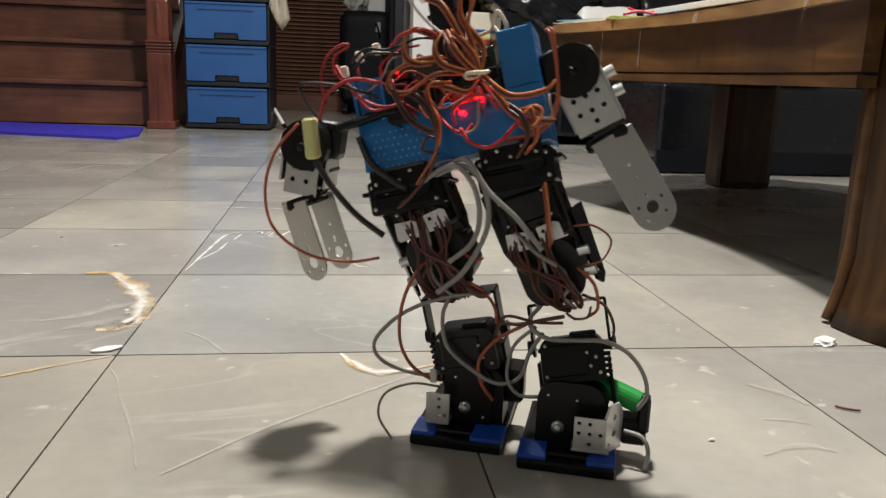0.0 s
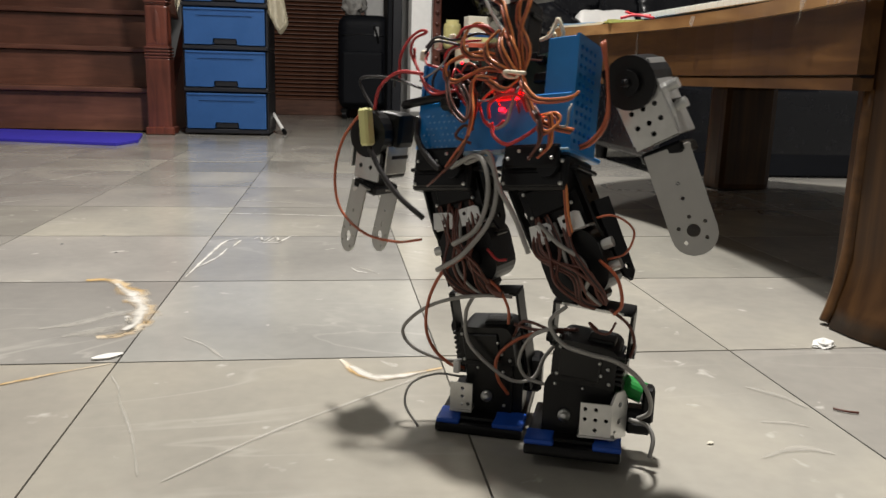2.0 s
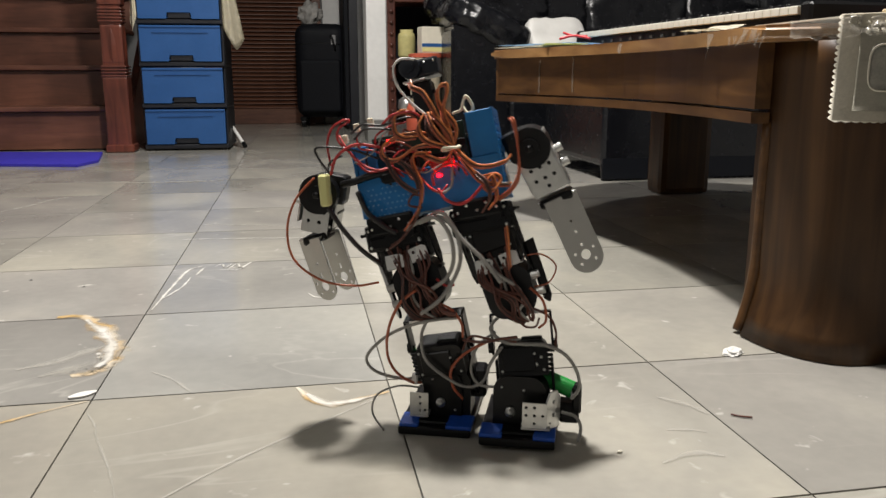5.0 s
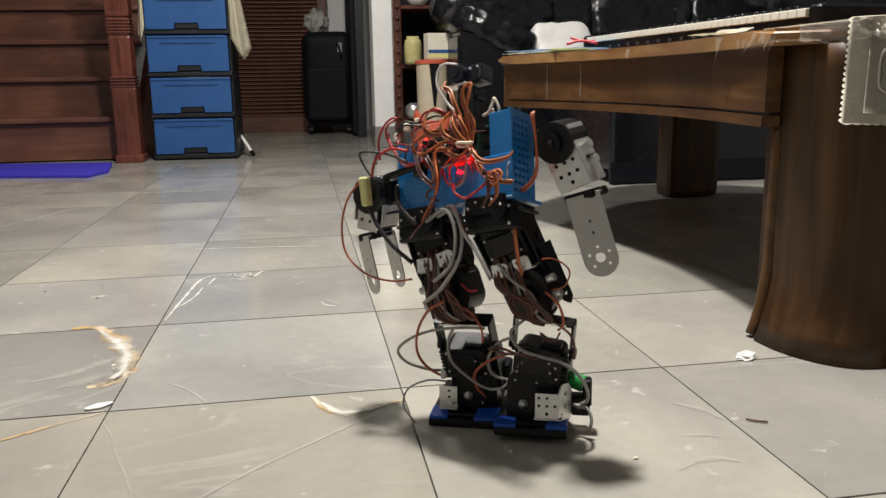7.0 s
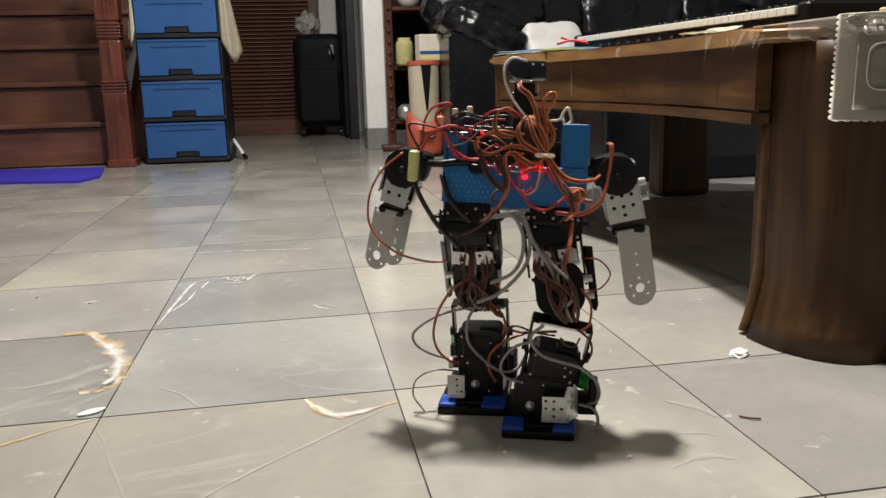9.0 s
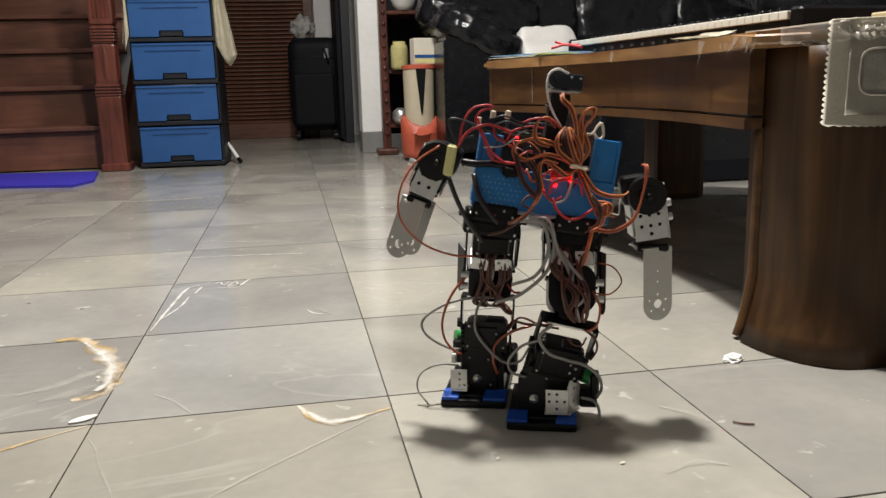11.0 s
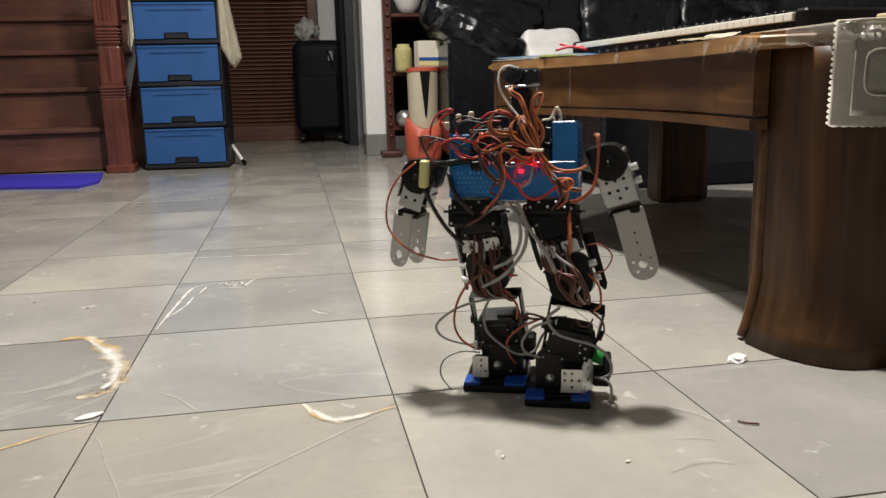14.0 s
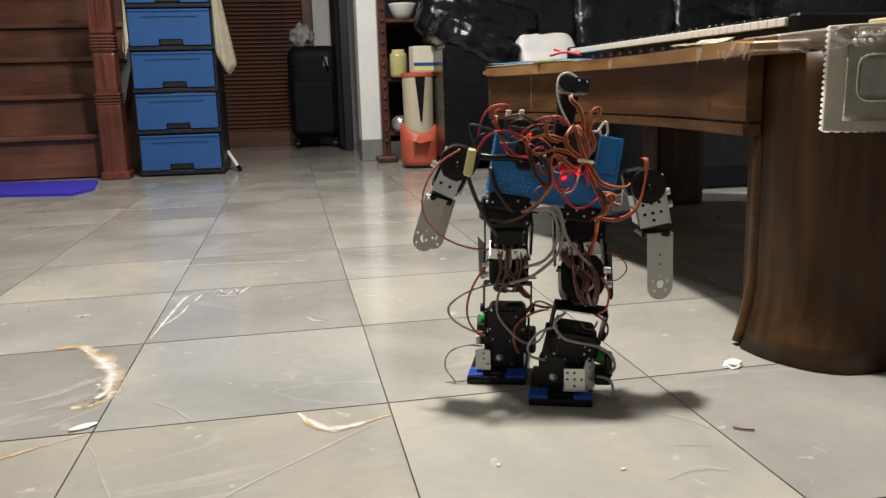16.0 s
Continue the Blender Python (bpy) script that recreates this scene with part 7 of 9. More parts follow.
ROWS_SHINL = [
    (0, -0.0284, 0.0273, 0.0400, 2.2, -12.8, -20.7),
    (0.25, -0.0289, 0.0220, 0.0400, 2.0, -8.8, -18.4),
    (0.5, -0.0294, 0.0160, 0.0400, -0.3, -3.9, -18.0),
    (0.75, -0.0265, 0.0217, 0.0400, -0.3, 0.7, -17.2),
    (1, -0.0224, 0.0295, 0.0400, -3.2, 4.7, -16.7),
    (1.25, -0.0184, 0.0387, 0.0400, -4.7, 1.8, -16.4),
    (1.5, -0.0174, 0.0409, 0.0400, -6.4, -2.5, -16.5),
    (1.75, -0.0193, 0.0346, 0.0400, 2.5, -4.6, -22.6),
    (2, -0.0230, 0.0278, 0.0400, 9.3, -7.1, -30.9),
    (2.25, -0.0255, 0.0228, 0.0400, 8.6, -10.0, -27.1),
    (2.5, -0.0289, 0.0168, 0.0400, 2.1, -13.3, -18.9),
    (2.75, -0.0288, 0.0138, 0.0400, 1.7, -8.6, -18.0),
    (3, -0.0295, 0.0099, 0.0400, -1.7, -3.9, -17.9),
    (3.25, -0.0278, 0.0174, 0.0400, -1.7, 2.2, -17.3),
    (3.5, -0.0254, 0.0259, 0.0400, -4.6, 6.9, -16.9),
    (3.75, -0.0190, 0.0376, 0.0400, -5.9, 3.2, -16.8),
    (4, -0.0161, 0.0402, 0.0400, -6.2, -0.7, -17.3),
    (4.25, -0.0170, 0.0357, 0.0400, 6.1, -3.2, -22.3),
    (4.5, -0.0217, 0.0302, 0.0400, 14.9, -5.9, -30.1),
    (4.75, -0.0245, 0.0261, 0.0400, 14.2, -9.3, -28.5),
    (5, -0.0275, 0.0217, 0.0400, 8.6, -10.5, -21.4),
    (5.25, -0.0277, 0.0180, 0.0400, 7.0, -6.5, -19.0),
    (5.5, -0.0286, 0.0159, 0.0400, 4.3, -2.3, -18.0),
    (5.75, -0.0259, 0.0229, 0.0400, 2.0, 3.2, -16.9),
    (6, -0.0210, 0.0341, 0.0400, -1.1, 4.7, -16.6),
    (6.25, -0.0164, 0.0445, 0.0400, 1.2, 1.3, -16.4),
    (6.5, -0.0175, 0.0389, 0.0400, 10.0, -1.3, -18.2),
    (6.75, -0.0196, 0.0350, 0.0400, 15.1, -2.8, -24.7),
    (7, -0.0230, 0.0309, 0.0400, 19.9, -3.7, -31.9),
    (7.25, -0.0261, 0.0259, 0.0400, 15.9, -7.5, -26.3),
    (7.5, -0.0286, 0.0214, 0.0400, 13.4, -8.8, -20.1),
    (7.75, -0.0287, 0.0184, 0.0400, 11.2, -4.6, -19.0),
    (8, -0.0288, 0.0177, 0.0400, 11.1, 0.0, -18.0),
    (8.25, -0.0234, 0.0292, 0.0400, 5.7, 3.4, -17.0),
    (8.5, -0.0162, 0.0444, 0.0400, 2.3, 4.8, -16.2),
    (8.75, -0.0163, 0.0423, 0.0400, 2.7, 1.3, -17.4),
    (9, -0.0177, 0.0357, 0.0400, 7.7, -1.2, -19.7),
    (9.25, -0.0200, 0.0315, 0.0400, 12.6, -4.6, -26.8),
    (9.5, -0.0231, 0.0281, 0.0400, 16.5, -7.5, -30.7),
    (9.75, -0.0266, 0.0234, 0.0400, 9.9, -10.8, -24.3),
    (10, -0.0274, 0.0200, 0.0400, 8.8, -8.3, -19.6),
    (10.25, -0.0285, 0.0158, 0.0400, 4.4, -4.5, -18.4),
    (10.5, -0.0273, 0.0196, 0.0400, 4.2, 1.2, -17.3),
    (10.75, -0.0238, 0.0277, 0.0400, -0.5, 4.5, -16.7),
    (11, -0.0170, 0.0429, 0.0400, -1.4, 3.0, -16.5),
    (11.25, -0.0157, 0.0428, 0.0400, -0.3, -0.4, -17.7),
    (11.5, -0.0152, 0.0386, 0.0400, 8.9, -2.7, -21.8),
    (11.75, -0.0179, 0.0337, 0.0400, 14.6, -5.4, -29.0),
    (12, -0.0197, 0.0298, 0.0400, 19.3, -8.2, -33.0),
    (12.25, -0.0230, 0.0263, 0.0400, 12.8, -9.7, -25.0),
    (12.5, -0.0242, 0.0238, 0.0400, 10.3, -8.3, -19.5),
    (12.75, -0.0263, 0.0200, 0.0400, 6.6, -3.5, -18.3),
    (13, -0.0267, 0.0211, 0.0400, 4.8, 2.1, -17.0),
    (13.25, -0.0208, 0.0328, 0.0400, 0.6, 3.7, -16.7),
    (13.5, -0.0139, 0.0469, 0.0400, -1.9, 2.9, -16.5),
    (13.75, -0.0152, 0.0407, 0.0400, 5.3, -1.4, -19.8),
    (14, -0.0163, 0.0349, 0.0400, 14.7, -5.6, -24.7),
    (14.25, -0.0211, 0.0289, 0.0400, 19.8, -6.7, -31.3),
    (14.5, -0.0248, 0.0237, 0.0400, 21.4, -8.7, -33.1),
    (14.75, -0.0273, 0.0196, 0.0400, 15.2, -8.8, -24.8),
    (15, -0.0284, 0.0158, 0.0400, 10.3, -6.7, -19.2),
    (15.25, -0.0287, 0.0160, 0.0400, 6.7, -1.7, -17.9),
    (15.5, -0.0272, 0.0202, 0.0400, 2.4, 3.4, -16.5),
    (15.75, -0.0212, 0.0364, 0.0400, 0.1, 3.8, -16.4),
    (16, -0.0159, 0.0507, 0.0400, -1.8, 1.8, -16.5),
]
ROWS_SHINR = [
    (0, 0.0490, -0.0189, 0.0400, -14.8, -11.4, -17.2),
    (0.25, 0.0489, -0.0194, 0.0377, 1.8, -3.9, -17.1),
    (0.5, 0.0436, -0.0278, 0.0400, 7.3, 4.8, -17.4),
    (0.75, 0.0411, -0.0318, 0.0400, 11.1, 10.1, -15.1),
    (1, 0.0384, -0.0364, 0.0400, 13.1, 15.5, -12.8),
    (1.25, 0.0359, -0.0401, 0.0400, 12.1, 15.7, -13.0),
    (1.5, 0.0332, -0.0447, 0.0400, 8.8, 15.1, -14.5),
    (1.75, 0.0356, -0.0436, 0.0425, 8.9, 10.2, -20.7),
    (2, 0.0371, -0.0414, 0.0472, 7.6, 3.8, -29.2),
    (2.25, 0.0381, -0.0389, 0.0500, -17.8, -3.2, -23.1),
    (2.5, 0.0501, -0.0227, 0.0400, -15.2, -8.8, -16.1),
    (2.75, 0.0492, -0.0242, 0.0388, 1.9, -1.1, -16.7),
    (3, 0.0453, -0.0305, 0.0400, 7.5, 5.5, -17.3),
    (3.25, 0.0430, -0.0339, 0.0400, 11.3, 10.9, -14.9),
    (3.5, 0.0405, -0.0381, 0.0400, 11.2, 16.2, -13.2),
    (3.75, 0.0382, -0.0416, 0.0400, 12.1, 15.8, -13.4),
    (4, 0.0359, -0.0455, 0.0400, 9.3, 16.1, -14.8),
    (4.25, 0.0380, -0.0394, 0.0409, 11.3, 11.2, -19.5),
    (4.5, 0.0339, -0.0375, 0.0493, -4.3, 4.0, -26.4),
    (4.75, 0.0317, -0.0444, 0.0568, -38.0, -4.6, -21.3),
    (5, 0.0453, -0.0266, 0.0435, -13.8, -6.2, -17.8),
    (5.25, 0.0470, -0.0243, 0.0400, 8.4, 1.6, -17.5),
    (5.5, 0.0445, -0.0285, 0.0400, 11.4, 6.4, -16.4),
    (5.75, 0.0420, -0.0324, 0.0400, 16.2, 11.3, -13.8),
    (6, 0.0396, -0.0364, 0.0400, 15.0, 14.8, -12.7),
    (6.25, 0.0368, -0.0414, 0.0400, 12.8, 13.7, -13.5),
    (6.5, 0.0356, -0.0442, 0.0400, 5.6, 14.0, -16.6),
    (6.75, 0.0378, -0.0302, 0.0396, 13.0, 10.3, -23.3),
    (7, 0.0353, -0.0202, 0.0437, 7.2, 5.7, -29.9),
    (7.25, 0.0394, -0.0258, 0.0452, -10.8, -2.4, -22.6),
    (7.5, 0.0475, -0.0221, 0.0400, -2.4, -5.4, -17.8),
    (7.75, 0.0455, -0.0254, 0.0399, 7.3, 2.1, -17.4),
    (8, 0.0431, -0.0290, 0.0400, 12.6, 8.1, -16.2),
    (8.25, 0.0408, -0.0327, 0.0400, 14.7, 13.3, -13.6),
    (8.5, 0.0387, -0.0360, 0.0400, 15.4, 17.7, -11.6),
    (8.75, 0.0356, -0.0409, 0.0400, 13.5, 14.7, -14.0),
    (9, 0.0342, -0.0429, 0.0400, 11.5, 12.0, -17.1),
    (9.25, 0.0361, -0.0369, 0.0439, 8.5, 7.1, -23.9),
    (9.5, 0.0295, -0.0446, 0.0571, -30.0, -1.0, -24.2),
    (9.75, 0.0398, -0.0344, 0.0493, -28.1, -6.9, -18.8),
    (10, 0.0476, -0.0232, 0.0404, 2.6, -1.7, -17.5),
    (10.25, 0.0456, -0.0268, 0.0400, 10.0, 4.3, -17.1),
    (10.5, 0.0431, -0.0305, 0.0400, 15.1, 9.2, -14.8),
    (10.75, 0.0406, -0.0349, 0.0400, 15.2, 13.6, -13.1),
    (11, 0.0382, -0.0385, 0.0400, 16.1, 14.1, -12.6),
    (11.25, 0.0369, -0.0431, 0.0399, 13.2, 11.8, -15.2),
    (11.5, 0.0397, -0.0396, 0.0400, 15.0, 7.5, -19.4),
    (11.75, 0.0290, -0.0529, 0.0573, -18.0, 2.8, -23.2),
    (12, 0.0153, -0.0743, 0.0784, -68.3, -3.4, -21.6),
    (12.25, 0.0354, -0.0439, 0.0566, -30.6, -4.7, -18.9),
    (12.5, 0.0495, -0.0210, 0.0400, 8.7, -0.4, -18.1),
    (12.75, 0.0469, -0.0253, 0.0400, 12.8, 5.1, -16.3),
    (13, 0.0446, -0.0288, 0.0400, 19.1, 10.5, -13.6),
    (13.25, 0.0420, -0.0331, 0.0400, 18.7, 12.6, -12.6),
    (13.5, 0.0396, -0.0369, 0.0400, 20.3, 11.8, -12.1),
    (13.75, 0.0393, -0.0352, 0.0398, 15.8, 12.4, -15.8),
    (14, 0.0411, -0.0291, 0.0400, 15.1, 11.0, -20.2),
    (14.25, 0.0309, -0.0417, 0.0529, -21.3, 4.2, -24.2),
    (14.5, 0.0232, -0.0567, 0.0639, -62.8, -3.8, -22.3),
    (14.75, 0.0390, -0.0349, 0.0487, -20.0, -2.3, -19.0),
    (15, 0.0479, -0.0229, 0.0400, 16.2, 3.2, -17.1),
    (15.25, 0.0451, -0.0275, 0.0400, 17.7, 5.6, -15.7),
    (15.5, 0.0424, -0.0319, 0.0400, 20.5, 8.1, -13.6),
    (15.75, 0.0397, -0.0363, 0.0400, 19.6, 10.4, -12.8),
    (16, 0.0368, -0.0411, 0.0400, 19.4, 10.1, -12.9),
]
ROWS_FOOTL = [
    (0, -0.0331, 0.0290, 0.0400, 0.0, -0.0, -20.0),
    (0.25, -0.0336, 0.0238, 0.0400, 0.0, 0.0, -20.0),
    (0.5, -0.0341, 0.0177, 0.0400, 0.0, -0.0, -20.0),
    (0.75, -0.0312, 0.0234, 0.0400, 0.0, 0.0, -20.0),
    (1, -0.0271, 0.0312, 0.0400, 0.0, -0.0, -20.0),
    (1.25, -0.0231, 0.0405, 0.0400, 0.0, 0.0, -20.0),
    (1.5, -0.0221, 0.0426, 0.0400, 0.0, -0.0, -20.0),
    (1.75, -0.0240, 0.0363, 0.0400, 0.0, 0.0, -20.0),
    (2, -0.0277, 0.0295, 0.0400, 0.0, -0.0, -20.0),
    (2.25, -0.0302, 0.0245, 0.0400, 0.0, 0.0, -20.0),
    (2.5, -0.0336, 0.0185, 0.0400, 0.0, -0.0, -20.0),
    (2.75, -0.0335, 0.0155, 0.0400, 0.0, 0.0, -20.0),
    (3, -0.0342, 0.0116, 0.0400, 0.0, -0.0, -20.0),
    (3.25, -0.0325, 0.0191, 0.0400, 0.0, 0.0, -20.0),
    (3.5, -0.0301, 0.0277, 0.0400, 0.0, -0.0, -20.0),
    (3.75, -0.0237, 0.0393, 0.0400, 0.0, 0.0, -20.0),
    (4, -0.0208, 0.0419, 0.0400, 0.0, -0.0, -20.0),
    (4.25, -0.0217, 0.0374, 0.0400, 0.0, 0.0, -20.0),
    (4.5, -0.0264, 0.0319, 0.0400, 0.0, 0.0, -20.0),
    (4.75, -0.0292, 0.0278, 0.0400, 0.0, 0.0, -20.0),
    (5, -0.0322, 0.0234, 0.0400, 0.0, 0.0, -20.0),
    (5.25, -0.0324, 0.0197, 0.0400, 0.0, 0.0, -20.0),
    (5.5, -0.0333, 0.0177, 0.0400, 0.0, 0.0, -20.0),
    (5.75, -0.0306, 0.0246, 0.0400, 0.0, 0.0, -20.0),
    (6, -0.0257, 0.0358, 0.0400, 0.0, 0.0, -20.0),
    (6.25, -0.0211, 0.0462, 0.0400, 0.0, 0.0, -20.0),
    (6.5, -0.0222, 0.0406, 0.0400, 0.0, -0.0, -20.0),
    (6.75, -0.0243, 0.0367, 0.0400, 0.0, 0.0, -20.0),
    (7, -0.0277, 0.0326, 0.0400, 0.0, -0.0, -20.0),
    (7.25, -0.0308, 0.0276, 0.0400, 0.0, 0.0, -20.0),
    (7.5, -0.0333, 0.0231, 0.0400, 0.0, -0.0, -20.0),
    (7.75, -0.0334, 0.0201, 0.0400, 0.0, 0.0, -20.0),
    (8, -0.0335, 0.0194, 0.0400, 0.0, -0.0, -20.0),
    (8.25, -0.0281, 0.0309, 0.0400, 0.0, 0.0, -20.0),
    (8.5, -0.0209, 0.0461, 0.0400, 0.0, -0.0, -20.0),
    (8.75, -0.0210, 0.0440, 0.0400, 0.0, 0.0, -20.0),
    (9, -0.0224, 0.0374, 0.0400, 0.0, -0.0, -20.0),
    (9.25, -0.0247, 0.0332, 0.0400, 0.0, 0.0, -20.0),
    (9.5, -0.0278, 0.0298, 0.0400, 0.0, 0.0, -20.0),
    (9.75, -0.0313, 0.0251, 0.0400, 0.0, 0.0, -20.0),
    (10, -0.0321, 0.0217, 0.0400, 0.0, 0.0, -20.0),
    (10.25, -0.0332, 0.0175, 0.0400, 0.0, 0.0, -20.0),
    (10.5, -0.0320, 0.0213, 0.0400, 0.0, 0.0, -20.0),
    (10.75, -0.0285, 0.0294, 0.0400, 0.0, 0.0, -20.0),
    (11, -0.0217, 0.0446, 0.0400, 0.0, 0.0, -20.0),
    (11.25, -0.0204, 0.0445, 0.0400, 0.0, 0.0, -20.0),
    (11.5, -0.0199, 0.0403, 0.0400, 0.0, -0.0, -20.0),
    (11.75, -0.0226, 0.0354, 0.0400, 0.0, 0.0, -20.0),
    (12, -0.0244, 0.0315, 0.0400, 0.0, -0.0, -20.0),
    (12.25, -0.0277, 0.0280, 0.0400, 0.0, 0.0, -20.0),
    (12.5, -0.0289, 0.0255, 0.0400, 0.0, -0.0, -20.0),
    (12.75, -0.0310, 0.0217, 0.0400, 0.0, 0.0, -20.0),
    (13, -0.0314, 0.0228, 0.0400, 0.0, -0.0, -20.0),
    (13.25, -0.0255, 0.0345, 0.0400, 0.0, 0.0, -20.0),
    (13.5, -0.0186, 0.0486, 0.0400, 0.0, -0.0, -20.0),
    (13.75, -0.0199, 0.0424, 0.0400, 0.0, 0.0, -20.0),
    (14, -0.0210, 0.0366, 0.0400, 0.0, -0.0, -20.0),
    (14.25, -0.0258, 0.0306, 0.0400, 0.0, 0.0, -20.0),
    (14.5, -0.0295, 0.0254, 0.0400, 0.0, -0.0, -20.0),
    (14.75, -0.0320, 0.0213, 0.0400, 0.0, 0.0, -20.0),
    (15, -0.0331, 0.0175, 0.0400, 0.0, -0.0, -20.0),
    (15.25, -0.0334, 0.0177, 0.0400, 0.0, 0.0, -20.0),
    (15.5, -0.0319, 0.0220, 0.0400, 0.0, -0.0, -20.0),
    (15.75, -0.0259, 0.0381, 0.0400, 0.0, 0.0, -20.0),
    (16, -0.0206, 0.0524, 0.0400, 0.0, -0.0, -20.0),
]
ROWS_FOOTR = [
    (0, 0.0368, -0.0145, 0.0400, 0.0, -0.0, -20.0),
    (0.25, 0.0367, -0.0149, 0.0400, 0.6, 0.0, -20.0),
    (0.5, 0.0314, -0.0233, 0.0400, 0.0, -0.0, -20.0),
    (0.75, 0.0288, -0.0273, 0.0400, 0.0, 0.0, -20.0),
    (1, 0.0261, -0.0319, 0.0400, 0.0, -0.0, -20.0),
    (1.25, 0.0237, -0.0356, 0.0400, 0.0, 0.0, -20.0),
    (1.5, 0.0210, -0.0403, 0.0400, 0.0, -0.0, -20.0),
    (1.75, 0.0233, -0.0392, 0.0425, -2.1, 0.0, -20.0),
    (2, 0.0249, -0.0370, 0.0472, -6.0, -0.0, -20.0),
    (2.25, 0.0259, -0.0345, 0.0500, -4.4, 0.0, -20.0),
    (2.5, 0.0379, -0.0183, 0.0400, 0.0, -0.0, -20.0),
    (2.75, 0.0370, -0.0197, 0.0400, 0.4, 0.0, -20.0),
    (3, 0.0331, -0.0260, 0.0400, 0.0, -0.0, -20.0),
    (3.25, 0.0308, -0.0294, 0.0400, 0.0, 0.0, -20.0),
    (3.5, 0.0283, -0.0336, 0.0400, 0.0, -0.0, -20.0),
    (3.75, 0.0260, -0.0371, 0.0400, 0.0, 0.0, -20.0),
    (4, 0.0237, -0.0411, 0.0400, 0.0, -0.0, -20.0),
    (4.25, 0.0258, -0.0349, 0.0409, -0.8, 0.0, -20.0),
    (4.5, 0.0217, -0.0330, 0.0493, -5.2, 0.0, -20.0),
    (4.75, 0.0195, -0.0399, 0.0568, -5.0, 0.0, -20.0),
    (5, 0.0331, -0.0222, 0.0435, -1.0, 0.0, -20.0),
    (5.25, 0.0348, -0.0199, 0.0400, -0.0, 0.0, -20.0),
    (5.5, 0.0323, -0.0241, 0.0400, -0.0, 0.0, -20.0),
    (5.75, 0.0298, -0.0280, 0.0400, -0.0, 0.0, -20.0),
    (6, 0.0274, -0.0319, 0.0400, -0.0, 0.0, -20.0),
    (6.25, 0.0246, -0.0369, 0.0400, 0.0, 0.0, -20.0),
    (6.5, 0.0234, -0.0398, 0.0400, 0.0, -0.0, -20.0),
    (6.75, 0.0256, -0.0258, 0.0400, -2.3, 0.0, -20.0),
    (7, 0.0231, -0.0157, 0.0437, -6.0, -0.0, -20.0),
    (7.25, 0.0272, -0.0214, 0.0452, -3.3, 0.0, -20.0),
    (7.5, 0.0352, -0.0177, 0.0400, 0.0, -0.0, -20.0),
    (7.75, 0.0332, -0.0209, 0.0400, 0.0, 0.0, -20.0),
    (8, 0.0308, -0.0246, 0.0400, 0.0, -0.0, -20.0),
    (8.25, 0.0286, -0.0283, 0.0400, 0.0, 0.0, -20.0),
    (8.5, 0.0264, -0.0315, 0.0400, 0.0, -0.0, -20.0),
    (8.75, 0.0234, -0.0364, 0.0400, 0.0, 0.0, -20.0),
    (9, 0.0220, -0.0385, 0.0400, 0.0, -0.0, -20.0),
    (9.25, 0.0239, -0.0325, 0.0439, -3.1, 0.0, -20.0),
    (9.5, 0.0173, -0.0402, 0.0571, -6.1, 0.0, -20.0),
    (9.75, 0.0275, -0.0299, 0.0493, -2.6, 0.0, -20.0),
    (10, 0.0354, -0.0188, 0.0404, -0.1, 0.0, -20.0),
    (10.25, 0.0334, -0.0224, 0.0400, -0.0, 0.0, -20.0),
    (10.5, 0.0309, -0.0260, 0.0400, -0.0, 0.0, -20.0),
    (10.75, 0.0284, -0.0304, 0.0400, -0.0, 0.0, -20.0),
    (11, 0.0260, -0.0341, 0.0400, -0.0, 0.0, -20.0),
    (11.25, 0.0247, -0.0386, 0.0400, 0.1, 0.0, -20.0),
    (11.5, 0.0275, -0.0352, 0.0400, 0.0, -0.0, -20.0),
    (11.75, 0.0167, -0.0485, 0.0573, -4.7, 0.0, -20.0),
    (12, 0.0031, -0.0698, 0.0784, -8.0, -0.0, -20.0),
    (12.25, 0.0232, -0.0394, 0.0566, -3.2, 0.0, -20.0),
    (12.5, 0.0372, -0.0166, 0.0400, 0.0, -0.0, -20.0),
    (12.75, 0.0347, -0.0209, 0.0400, 0.0, 0.0, -20.0),
    (13, 0.0324, -0.0244, 0.0400, 0.0, -0.0, -20.0),
    (13.25, 0.0298, -0.0287, 0.0400, 0.0, 0.0, -20.0),
    (13.5, 0.0274, -0.0324, 0.0400, 0.0, -0.0, -20.0),
    (13.75, 0.0270, -0.0308, 0.0400, 0.2, 0.0, -20.0),
    (14, 0.0288, -0.0247, 0.0400, 0.0, -0.0, -20.0),
    (14.25, 0.0187, -0.0372, 0.0529, -5.4, 0.0, -20.0),
    (14.5, 0.0110, -0.0522, 0.0639, -8.0, -0.0, -20.0),
    (14.75, 0.0268, -0.0304, 0.0487, -3.1, 0.0, -20.0),
    (15, 0.0357, -0.0185, 0.0400, 0.0, -0.0, -20.0),
    (15.25, 0.0329, -0.0231, 0.0400, 0.0, 0.0, -20.0),
    (15.5, 0.0302, -0.0274, 0.0400, 0.0, -0.0, -20.0),
    (15.75, 0.0275, -0.0319, 0.0400, 0.0, 0.0, -20.0),
    (16, 0.0246, -0.0367, 0.0400, 0.0, -0.0, -20.0),
]
